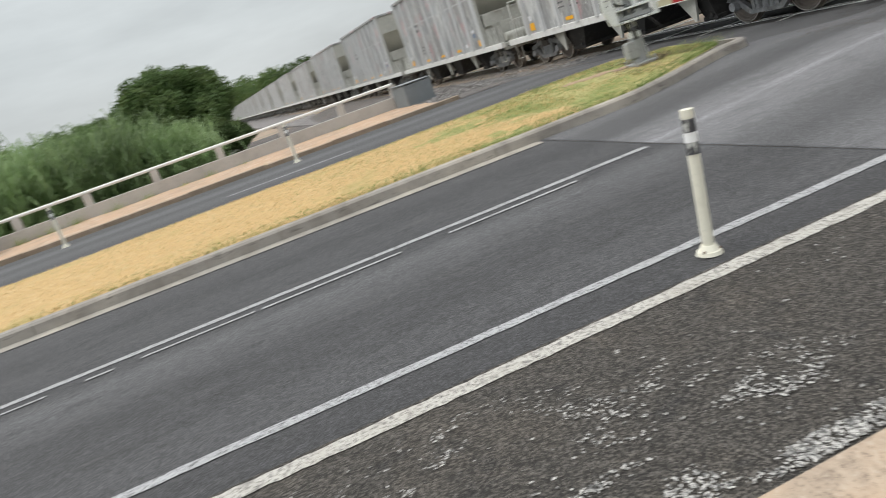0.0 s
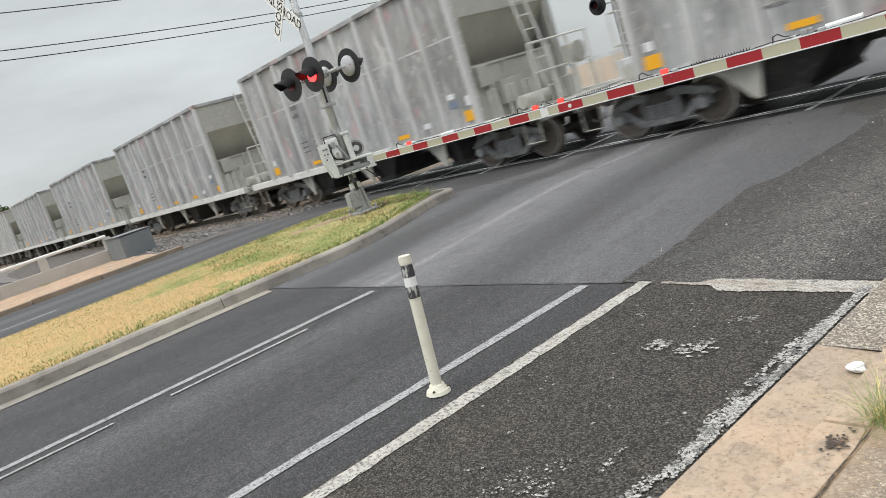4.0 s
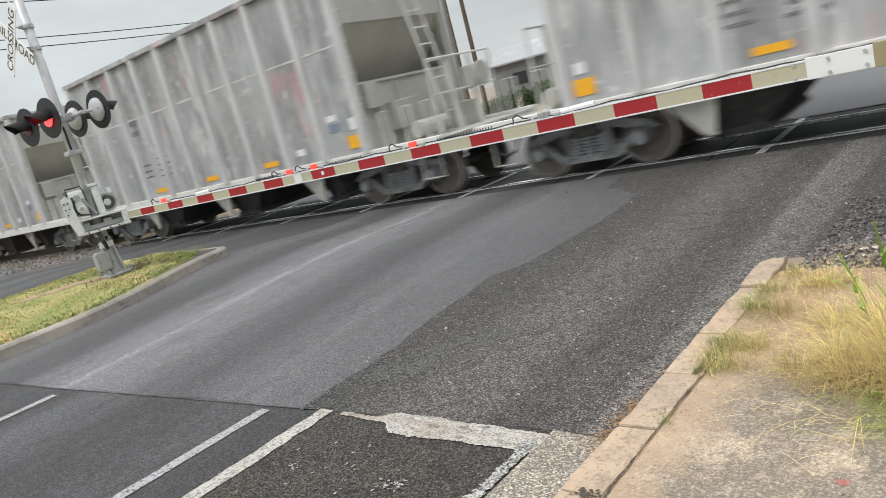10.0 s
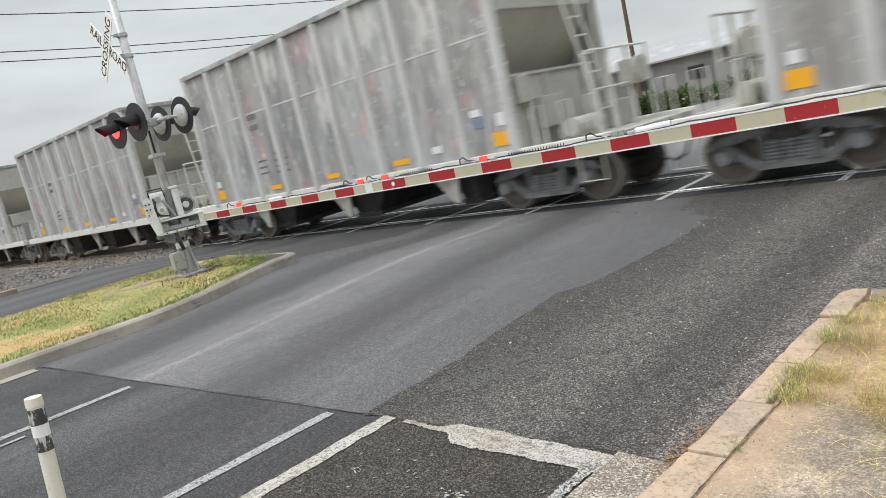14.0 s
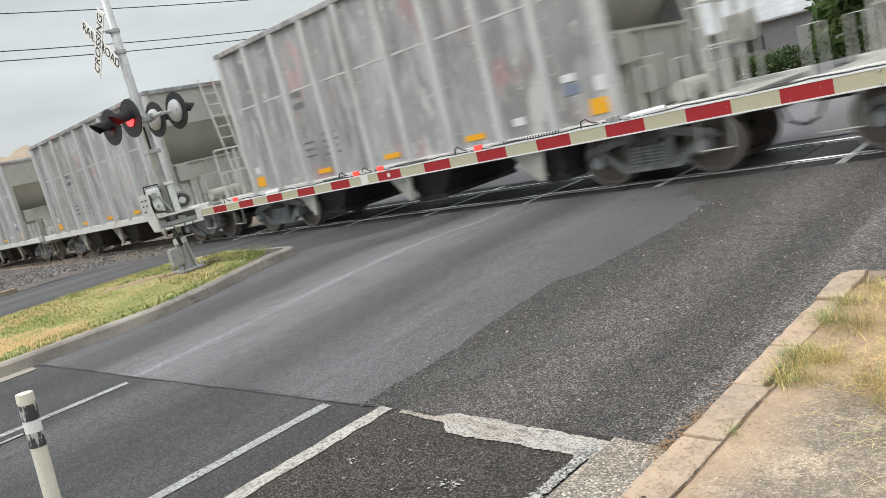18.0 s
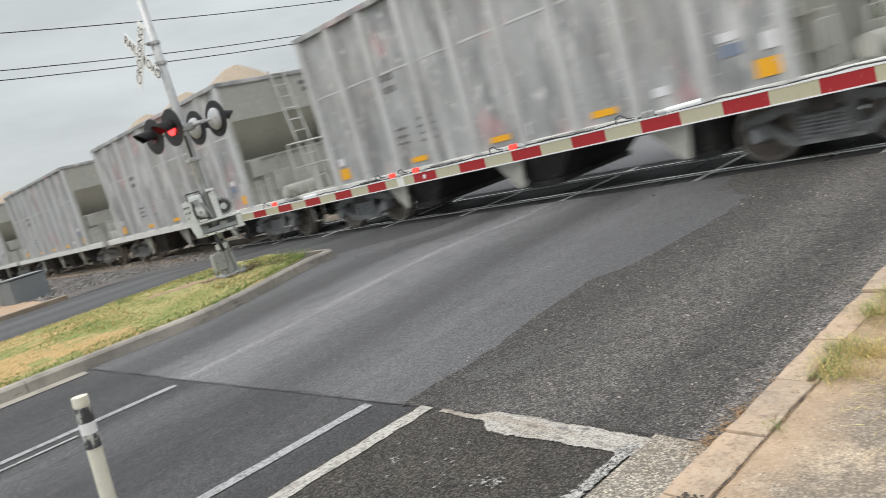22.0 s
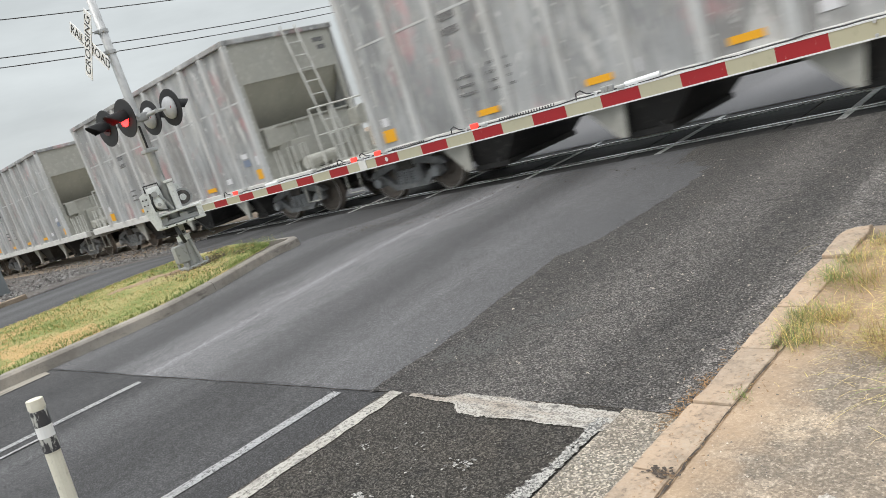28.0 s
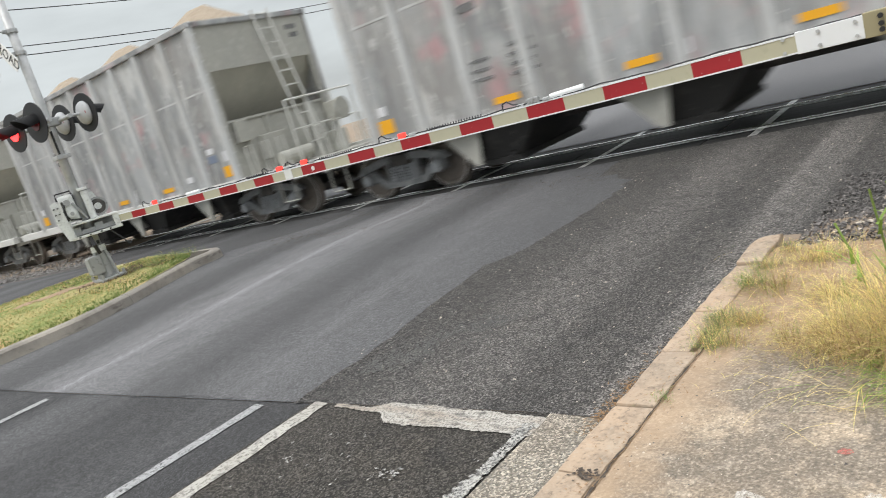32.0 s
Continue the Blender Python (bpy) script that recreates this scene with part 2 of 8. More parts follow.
M_CHIP = banded("worn_asphalt_apron", [(x + 0.8, g) for x, g in ((-6.5, 0.085), (-5.2, 0.10), (-4.75, 0.06), (-4.35, 0.052), (-3.9, 0.12), (-3.5, 0.15), (-3.36, 0.215), (-3.22, 0.15), (-2.7, 0.13), (-2.2, 0.075), (-1.8, 0.056), (-1.4, 0.085), (-1.0, 0.108), (-0.6, 0.092), (0.2, 0.078))], 0.72,
    [(110, 0.52, 0.66, (0.19, 0.19, 0.195), 0.35), (110, 0.48, 0.36, (0.04, 0.04, 0.04), 0.35), (7, 0.52, 0.7, (0.055, 0.055, 0.056), 0.4, (1, 0.25, 1)), (2.2, 0.55, 0.75, (0.06, 0.06, 0.06), 0.5, (1.5, 0.25, 1))], 0.11, 0.005, 100, cells=(120, 0.66, 1.9), shear=0.2, spec=0.4)
M_COARSE = banded("coarse_chip_seal", [(-0.4, 0.074), (0.0, 0.062), (0.4, 0.074), (0.9, 0.125), (1.25, 0.118), (1.6, 0.074), (1.85, 0.09), (2.05, 0.18), (2.2, 0.15), (2.45, 0.08), (4.0, 0.07)], 0.72,
    [(100, 0.54, 0.64, (0.22, 0.215, 0.205), 0.55), (100, 0.47, 0.35, (0.014, 0.014, 0.014), 0.65), (6, 0.52, 0.7, (0.07, 0.064, 0.056), 0.5), (6, 0.46, 0.34, (0.028, 0.027, 0.026), 0.5), (1.6, 0.56, 0.72, (0.12, 0.108, 0.092), 0.4, (1, 0.6, 1))], 0.3, 0.030, 85, cells=(108, 0.38, 2.5), tint=(1.07, 1.0, 0.93), spec=0.42)
M_PARK = mat("dark_shoulder_asphalt", (0.070, 0.064, 0.056), 0.88, spots=[
    (140, 0.57, 0.67, (0.17, 0.17, 0.165), 0.5), (140, 0.46, 0.34, (0.016, 0.016, 0.016), 0.55), (2.2, 0.48, 0.72, (0.092, 0.081, 0.067), 0.65), (5, 0.45, 0.32, (0.028, 0.028, 0.029), 0.5)], bump=0.024, bump_scale=90, spec=0.3, cells=(115, 0.42, 2.3))
M_CONCRETE = mat("tan_concrete", (0.45, 0.335, 0.235), 0.9, spots=[
    (1.7, 0.40, 0.62, (0.32, 0.26, 0.20), 0.8), (2.8, 0.5, 0.66, (0.50, 0.40, 0.30), 0.7), (6, 0.56, 0.68, (0.22, 0.18, 0.14), 0.6), (11, 0.54, 0.72, (0.16, 0.125, 0.095), 0.6),
    (42, 0.54, 0.66, (0.44, 0.37, 0.29), 0.55), (42, 0.45, 0.34, (0.13, 0.105, 0.08), 0.55)], bump=0.006, bump_scale=55)
M_SLAB = mat("mottled_pavement_concrete", (0.31, 0.24, 0.17), 0.92, spots=[
    (1.1, 0.42, 0.58, (0.205, 0.172, 0.135), 0.9), (0.7, 0.52, 0.66, (0.44, 0.34, 0.24), 0.9), (4.5, 0.52, 0.66, (0.17, 0.145, 0.115), 0.65), (2.6, 0.52, 0.64, (0.50, 0.40, 0.29), 0.75), (7, 0.56, 0.68, (0.46, 0.38, 0.29), 0.5),
    (9, 0.55, 0.7, (0.36, 0.31, 0.25), 0.55), (60, 0.53, 0.64, (0.46, 0.39, 0.31), 0.6), (60, 0.46, 0.34, (0.12, 0.10, 0.08), 0.65), (22, 0.56, 0.68, (0.15, 0.13, 0.105), 0.5), (110, 0.62, 0.70, (0.08, 0.07, 0.06), 0.6)], bump=0.004, bump_scale=80, cells=(140, 0.8, 1.4))


def soil_stained(m, soil):
    """Tan soil washed over the slab from the kerb and from the grass end, thinning out in blotches."""
    nt = m.node_tree
    b = nt.nodes["Principled BSDF"]
    old = b.inputs["Base Color"].links[0].from_socket
    tc = nt.nodes.new("ShaderNodeTexCoord")
    sep = nt.nodes.new("ShaderNodeSeparateXYZ")
    nt.links.new(tc.outputs["Object"], sep.inputs[0])
    reach = []
    for axis, a, z in ((0, 2.44, 2.92), (1, 3.0, 2.45)):
        mr = nt.nodes.new("ShaderNodeMapRange")
        mr.inputs[1].default_value, mr.inputs[2].default_value = a, z
        mr.inputs[3].default_value, mr.inputs[4].default_value = 1.0, 0.0
        nt.links.new(sep.outputs[axis], mr.inputs[0])
        reach.append(mr.outputs[0])
    along = nt.nodes.new("ShaderNodeMapRange")
    along.inputs[1].default_value, along.inputs[2].default_value, along.inputs[3].default_value = 0.4, 2.4, 0.55
    nt.links.new(sep.outputs[1], along.inputs[0])
    mul = nt.nodes.new("ShaderNodeMath")
    mul.operation = "MULTIPLY"
    nt.links.new(reach[0], mul.inputs[0])
    nt.links.new(along.outputs[0], mul.inputs[1])
    top = nt.nodes.new("ShaderNodeMath")
    top.operation = "MAXIMUM"
    nt.links.new(mul.outputs[0], top.inputs[0])
    nt.links.new(reach[1], top.inputs[1])
    nz = nt.nodes.new("ShaderNodeTexNoise")
    nz.inputs["Scale"].default_value, nz.inputs["Detail"].default_value, nz.inputs["Roughness"].default_value = 5.0, 8, 0.7
    nt.links.new(tc.outputs["Object"], nz.inputs[0])
    add = nt.nodes.new("ShaderNodeMath")
    add.operation = "ADD"
    nt.links.new(top.outputs[0], add.inputs[0])
    nt.links.new(nz.outputs[0], add.inputs[1])
    mr = nt.nodes.new("ShaderNodeMapRange")
    mr.inputs[1].default_value, mr.inputs[2].default_value, mr.inputs[4].default_value = 0.78, 1.2, 0.62
    nt.links.new(add.outputs[0], mr.inputs[0])
    mx = nt.nodes.new("ShaderNodeMix")
    mx.data_type = "RGBA"
    mx.inputs[7].default_value = (*soil, 1)
    nt.links.new(mr.outputs[0], mx.inputs[0])
    nt.links.new(old, mx.inputs[6])
    nt.links.new(mx.outputs[2], b.inputs["Base Color"])


soil_stained(M_SLAB, (0.44, 0.315, 0.205))
M_KERB = mat("weathered_kerb_concrete", (0.28, 0.26, 0.23), 0.9, spots=[
    (3, 0.45, 0.66, (0.20, 0.18, 0.155), 0.8), (1.2, 0.5, 0.66, (0.42, 0.38, 0.32), 0.6), (8, 0.58, 0.68, (0.10, 0.09, 0.08), 0.6, (1, 0.4, 2)), (25, 0.58, 0.75, (0.13, 0.12, 0.11), 0.5)], bump=0.006, bump_scale=50)
M_AGG = mat("exposed_aggregate_patch", (0.33, 0.295, 0.24), 0.9, spots=[
    (60, 0.48, 0.60, (0.14, 0.138, 0.13), 0.6), (3, 0.46, 0.66, (0.24, 0.205, 0.165), 0.8)], bump=0.008, bump_scale=90, cells=(110, 0.5, 1.9))
M_LINE = mat("white_road_paint", (0.36, 0.365, 0.37), 0.75, spots=[
    (55, 0.50, 0.62, (0.10, 0.10, 0.10), 0.8), (4, 0.45, 0.75, (0.30, 0.30, 0.295), 0.8), (9, 0.58, 0.7, (0.08, 0.08, 0.08), 0.7)], bump=0.002, bump_scale=90, worn=(45, 0.36, 0.46, 1.0))
M_LINE_OLD = mat("aged_thick_road_paint", (0.44, 0.425, 0.385), 0.85, spots=[
    (42, 0.50, 0.60, (0.11, 0.105, 0.10), 0.85), (3, 0.45, 0.75, (0.33, 0.31, 0.27), 0.8), (12, 0.56, 0.7, (0.10, 0.095, 0.09), 0.6)], bump=0.006, bump_scale=50, worn=(38, 0.34, 0.44, 1.0))
M_FLAKE = mat("flaking_road_paint", (0.46, 0.45, 0.42), 0.85, spots=[
    (75, 0.46, 0.57, (0.075, 0.075, 0.073), 0.9), (14, 0.50, 0.64, (0.075, 0.075, 0.073), 0.8)], bump=0.001, bump_scale=60)
M_SCUFF = mat("grey_scuffed_asphalt", (0.15, 0.148, 0.142), 0.9, spots=[(60, 0.48, 0.6, (0.06, 0.06, 0.058), 0.8)])
M_DIRT = mat("dry_dirt", (0.30, 0.225, 0.16), 0.95, spots=[
    (0.35, 0.4, 0.65, (0.2, 0.17, 0.13), 0.8), (3, 0.5, 0.7, (0.36, 0.3, 0.24), 0.6), (30, 0.55, 0.75, (0.13, 0.11, 0.09), 0.5)],
    bump=0.02, bump_scale=20)
M_BALLAST = mat("ballast_bed", (0.17, 0.16, 0.155), 0.95, spots=[
    (9, 0.45, 0.65, (0.30, 0.28, 0.27), 0.7), (22, 0.5, 0.65, (0.06, 0.058, 0.055), 0.8)], bump=0.04, bump_scale=16)
M_TURF = mat("dry_turf_soil", (0.50, 0.345, 0.155), 0.95, spots=[
    (1.3, 0.52, 0.68, (0.32, 0.30, 0.11), 0.6), (6, 0.5, 0.7, (0.56, 0.42, 0.22), 0.6), (22, 0.5, 0.7, (0.30, 0.21, 0.09), 0.6)], bump=0.02, bump_scale=40)
M_GRASS = mat("straw_grass", (0.58, 0.415, 0.19), 0.8, spots=[(1.6, 0.52, 0.68, (0.38, 0.34, 0.12), 0.6), (5, 0.52, 0.7, (0.44, 0.28, 0.12), 0.6)], vary=0.35, leafy=0.35)
M_LAWN = mat("mown_green_grass", (0.15, 0.215, 0.055), 0.75, spots=[(1.2, 0.5, 0.7, (0.28, 0.29, 0.09), 0.6)], vary=0.45)
M_GREEN = mat("green_grass", (0.22, 0.31, 0.07), 0.7, spots=[(1.2, 0.5, 0.7, (0.36, 0.38, 0.11), 0.6)], vary=0.5, leafy=0.2)
M_WEED = mat("green_weed_leaves", (0.17, 0.25, 0.075), 0.65, spots=[(5, 0.5, 0.66, (0.27, 0.33, 0.11), 0.7)], vary=0.45, leafy=0.2)
M_STRAW_BR = mat("brown_dead_stalks", (0.42, 0.27, 0.14), 0.85, spots=[(3, 0.5, 0.7, (0.27, 0.15, 0.08), 0.7)], vary=0.5, leafy=0.1)
M_FRESH = mat("bright_green_blades", (0.24, 0.37, 0.07), 0.6, spots=[(3, 0.5, 0.7, (0.38, 0.44, 0.11), 0.6)], vary=0.45, leafy=0.25)
M_STRAW = mat("dead_grass_stalks", (0.72, 0.58, 0.24), 0.75, spots=[(4, 0.5, 0.66, (0.48, 0.33, 0.14), 0.7), (9, 0.5, 0.60, (0.42, 0.42, 0.11), 0.7)], vary=0.65, leafy=0.15)
M_PLASTIC = mat("white_plastic_post", (0.71, 0.69, 0.58), 0.5, spots=[(2.5, 0.48, 0.66, (0.52, 0.48, 0.38), 0.7, (3, 3, 0.6)), (6, 0.55, 0.75, (0.5, 0.48, 0.4), 0.6), (40, 0.62, 0.75, (0.2, 0.19, 0.17), 0.5)])
M_BANDBLK = mat("scuffed_reflective_band", (0.05, 0.05, 0.055), 0.5, spots=[(30, 0.5, 0.56, (0.55, 0.56, 0.52), 0.85, (1, 1, 0.4))])
M_RUST = mat("rusty_steel", (0.10, 0.065, 0.045), 0.8, 0.3, spots=[(8, 0.45, 0.7, (0.19, 0.10, 0.06), 0.7)], bump=0.003)
M_RAIL = mat("polished_rail_steel", (0.86, 0.86, 0.86), 0.24, 1.0, spots=[(20, 0.55, 0.75, (0.3, 0.26, 0.22), 0.6, (0.1, 1, 1))])
M_BLACK = mat("black_painted_metal", (0.018, 0.018, 0.02), 0.5)
M_DARK = mat("grimy_undercarriage", (0.06, 0.057, 0.054), 0.8, spots=[(6, 0.45, 0.7, (0.13, 0.115, 0.10), 0.8), (2.0, 0.55, 0.7, (0.26, 0.25, 0.23), 0.6)])
M_TRUCK = mat("truck_casting", (0.20, 0.205, 0.21), 0.7, 0.15, spots=[(7, 0.45, 0.7, (0.36, 0.36, 0.355), 0.8), (3, 0.52, 0.66, (0.09, 0.085, 0.08), 0.7)], bump=0.004)
M_WHEEL = mat("wheel_steel", (0.20, 0.175, 0.155), 0.6, 0.35, spots=[(5, 0.45, 0.7, (0.30, 0.25, 0.21), 0.7)])
M_SPRING = mat("dusty_spring_steel", (0.30, 0.31, 0.32), 0.6, 0.25, spots=[(9, 0.45, 0.7, (0.16, 0.155, 0.15), 0.7)])
M_HOPPER = mat("black_hopper_sheet", (0.035, 0.034, 0.033), 0.8, spots=[(2.2, 0.52, 0.7, (0.085, 0.08, 0.075), 0.6), (9, 0.6, 0.72, (0.16, 0.15, 0.14), 0.5)])
M_TREAD = mat("bright_wheel_tread", (0.6, 0.58, 0.55), 0.28, 1.0)
M_GALV = mat("galvanised_steel", (0.50, 0.51, 0.51), 0.5, 0.35, spots=[(9, 0.45, 0.7, (0.36, 0.37, 0.37), 0.7)])
M_MECH = mat("weathered_silver_paint", (0.70, 0.72, 0.70), 0.55, 0.05, spots=[(6, 0.5, 0.72, (0.48, 0.50, 0.48), 0.8), (30, 0.55, 0.75, (0.15, 0.15, 0.14), 0.5)])
M_WHITE = mat("white_enamel", (0.74, 0.76, 0.77), 0.45, spots=[(4, 0.55, 0.75, (0.55, 0.55, 0.52), 0.6)])
M_RED = mat("red_reflective_sheeting", (0.34, 0.016, 0.022), 0.45, spots=[(30, 0.66, 0.75, (0.6, 0.5, 0.45), 0.6)])
M_CREAM = mat("cream_reflective_sheeting", (0.46, 0.44, 0.32), 0.5, spots=[(12, 0.55, 0.75, (0.38, 0.36, 0.26), 0.6)])
M_YELLOW = mat("amber_reflector_tape", (0.86, 0.42, 0.02), 0.4)
M_LENS_ON = mat("lit_red_lens", (0.6, 0.01, 0.01), 0.3, emit=((1.0, 0.03, 0.03), 5.0))
M_LENS_OFF = mat("dark_red_lens", (0.10, 0.006, 0.008), 0.25)
M_LED = mat("lit_red_led", (0.7, 0.02, 0.02), 0.4, emit=((1.0, 0.10, 0.07), 0.9))
M_LAMPBACK = mat("grey_lamp_housing", (0.50, 0.51, 0.52), 0.6, 0.05, spots=[(9, 0.5, 0.68, (0.36, 0.37, 0.38), 0.7)])
M_SIGN = mat("white_sign_sheeting", (0.78, 0.79, 0.78), 0.5)
M_TEXT = mat("black_lettering", (0.015, 0.015, 0.015), 0.6)
M_STENCIL = mat("faded_stencil_paint", (0.24, 0.24, 0.24), 0.7, worn=(30, 0.34, 0.52, 0.8))
M_PINK = mat("pink_spray_paint", (0.72, 0.30, 0.30), 0.7)
M_ORANGE = mat("orange_red_tag", (0.8, 0.14, 0.05), 0.6)
M_PAPER = mat("white_label", (0.72, 0.72, 0.74), 0.6)
M_BLUELABEL = mat("blue_grey_label", (0.20, 0.24, 0.32), 0.6)
# Stains and streaks; the pink layer paints in reflections of the red lamps.
CAR_SPOTS = [(0.9, 0.39, 0.57, (0.235, 0.24, 0.243), 0.9, (1.5, 1, 0.28)), (2.6, 0.5, 0.64, (0.60, 0.61, 0.61), 0.6, (1.2, 1, 0.3)),
    (0.35, 0.5, 0.7, (0.32, 0.29, 0.26), 0.5), (1.1, 0.575, 0.68, (0.62, 0.30, 0.31), 0.5, (0.9, 1, 0.7)), (1.4, 0.6, 0.66, (0.74, 0.74, 0.72), 0.6, (1.2, 1, 0.35)), (6, 0.54, 0.66, (0.52, 0.51, 0.48), 0.4, (1, 1, 0.5)), (9, 0.6, 0.72, (0.17, 0.15, 0.13), 0.5, (1.4, 1, 0.2)), (26, 0.58, 0.72, (0.2, 0.19, 0.18), 0.4), (2.0, 0.60, 0.70, (0.24, 0.23, 0.22), 0.45, (1.6, 1, 0.2)), (5, 0.62, 0.68, (0.70, 0.70, 0.69), 0.7, (1, 1, 0.7))]
M_CARPAINT = mat("dusty_silver_hopper_paint", (0.43, 0.44, 0.446), 0.5, 0.25, spots=CAR_SPOTS, bump=0.003, bump_scale=9, vary=0.07, shuffle=True)
M_SILL = mat("white_dusted_sill", (0.66, 0.655, 0.63), 0.8, spots=[(5, 0.5, 0.7, (0.5, 0.49, 0.46), 0.7)])
M_RIB = mat("dusty_rib_paint", (0.565, 0.575, 0.575), 0.55, 0.15, shuffle=True, spots=[(2.0, 0.45, 0.65, (0.38, 0.375, 0.36), 0.7, (1, 1, 0.3)), (6, 0.5, 0.68, (0.62, 0.61, 0.59), 0.6, (1, 1, 0.3)), (14, 0.6, 0.72, (0.22, 0.2, 0.18), 0.5)])
M_CARDUST = mat("cement_dusted_steel", (0.41, 0.405, 0.365), 0.85, spots=[
    (1.6, 0.42, 0.66, (0.36, 0.36, 0.325), 0.8), (8, 0.52, 0.72, (0.56, 0.555, 0.52), 0.5), (18, 0.62, 0.75, (0.2, 0.18, 0.15), 0.4)])
M_RAILPAINT = mat("pale_rail_paint", (0.60, 0.60, 0.57), 0.6, spots=[(4, 0.5, 0.68, (0.40, 0.39, 0.36), 0.7)])
M_SLOPE = mat("olive_grey_slope_sheet", (0.43, 0.42, 0.355), 0.8, spots=[(1.3, 0.42, 0.66, (0.35, 0.345, 0.29), 0.8, (1, 1, 0.3)), (6, 0.55, 0.7, (0.55, 0.53, 0.47), 0.5)])
M_LOAD = mat("tan_crushed_stone_load", (0.40, 0.33, 0.25), 0.95, spots=[(20, 0.45, 0.65, (0.25, 0.2, 0.15), 0.7)], bump=0.03, bump_scale=25)
M_TURF_GREEN = mat("mixed_turf_soil", (0.40, 0.36, 0.15), 0.95, spots=[
    (1.3, 0.42, 0.58, (0.20, 0.25, 0.07), 0.85), (0.9, 0.52, 0.66, (0.52, 0.39, 0.19), 0.8), (22, 0.5, 0.7, (0.14, 0.16, 0.05), 0.6)], bump=0.02, bump_scale=40)
M_LITTER = mat("brown_dry_litter", (0.36, 0.22, 0.11), 0.9, vary=0.45)
M_PIPE = mat("white_pipe_paint", (0.70, 0.70, 0.67), 0.5)
M_WALL = mat("pale_barrier_concrete", (0.46, 0.435, 0.40), 0.9, spots=[(1.2, 0.45, 0.7, (0.34, 0.32, 0.29), 0.7), (12, 0.58, 0.75, (0.24, 0.22, 0.2), 0.5)], bump=0.004)
M_BOX = mat("grey_utility_paint", (0.17, 0.19, 0.20), 0.6, spots=[(3, 0.5, 0.7, (0.22, 0.24, 0.25), 0.6)])
M_BARK = mat("tree_bark", (0.10, 0.075, 0.055), 0.95, bump=0.02, bump_scale=15)
M_LEAF = mat("tree_leaves", (0.066, 0.112, 0.034), 0.7, spots=[(0.5, 0.45, 0.65, (0.12, 0.16, 0.05), 0.7)], vary=0.5, spec=0.25, leafy=0.3)
M_REED = mat("reed_leaves", (0.17, 0.26, 0.10), 0.6, spots=[(0.7, 0.45, 0.65, (0.27, 0.36, 0.17), 0.7)], vary=0.5, leafy=0.35)
M_STONE = mat("white_crushed_stone", (0.46, 0.41, 0.35), 0.9, vary=0.55)
M_BALLASTSTONE = mat("grey_ballast_stone", (0.24, 0.23, 0.22), 0.9, vary=0.5)
M_STONE_DK = mat("dark_asphalt_grit", (0.13, 0.12, 0.115), 0.9, vary=0.5)
M_TAR = mat("tar_blotch", (0.055, 0.042, 0.033), 0.9, spots=[(30, 0.5, 0.68, (0.17, 0.14, 0.11), 0.8)])
M_WOOD = mat("creosoted_pole_wood", (0.10, 0.075, 0.055), 0.9, spots=[(6, 0.45, 0.7, (0.16, 0.13, 0.10), 0.7, (4, 4, 0.3))])
M_ROOF = mat("pale_metal_roofing", (0.30, 0.31, 0.32), 0.5, 0.1, spots=[(0.6, 0.5, 0.7, (0.5, 0.5, 0.5), 0.6)])
M_FARWALL = mat("grey_far_wall", (0.15, 0.155, 0.16), 0.8, spots=[(0.4, 0.45, 0.6, (0.24, 0.24, 0.235), 0.6)])
M_WIRE = mat("overhead_wire", (0.03, 0.03, 0.032), 0.6)


# ---- mesh helpers ----
def part(name, bm, material, parent=None, label="", m=None):
    me = bpy.data.meshes.new(name)
    bm.normal_update()
    bm.to_mesh(me)
    bm.free()
    me.materials.append(material)
    ob = new(name, me)
    if parent is not None:
        ob.parent = parent
    if m is not None:
        ob.matrix_basis = m
    if label:
        ob["label"] = label
    return ob


def again(ob, m, parent=None):
    """Another object on the same mesh."""
    o = new(ob.name.split(".")[0], ob.data)
    o.parent = parent if parent is not None else ob.parent
    o.matrix_basis = m
    if "label" in ob.keys():
        o["label"] = ob["label"]
    return o


def empty(name, m=None):
    e = new(name)
    if m is not None:
        e.matrix_basis = m
    return e


def bm_box(x0, x1, y0, y1, z0, z1, bev=0.0, bm=None):
    own = bm or bmesh.new()
    r = bmesh.ops.create_cube(own, size=1.0)
    for v in r["verts"]:
        v.co = Vector((x0 + (v.co.x + 0.5) * (x1 - x0), y0 + (v.co.y + 0.5) * (y1 - y0), z0 + (v.co.z + 0.5) * (z1 - z0)))
    if bev:
        es = list({e for v in r["verts"] for e in v.link_edges})
        bmesh.ops.bevel(own, geom=es, offset=bev, segments=2, affect="EDGES", profile=0.6)
    return own


def bm_cyl(p0, p1, r0, r1=None, n=12, bm=None, caps=True):
    own = bm or bmesh.new()
    p0, p1 = Vector(p0), Vector(p1)
    d = p1 - p0
    m = Matrix.Translation((p0 + p1) / 2) @ d.to_track_quat("Z", "Y").to_matrix().to_4x4()
    bmesh.ops.create_cone(own, cap_ends=caps, segments=n, radius1=r0, radius2=r0 if r1 is None else r1, depth=d.length, matrix=m)
    return own


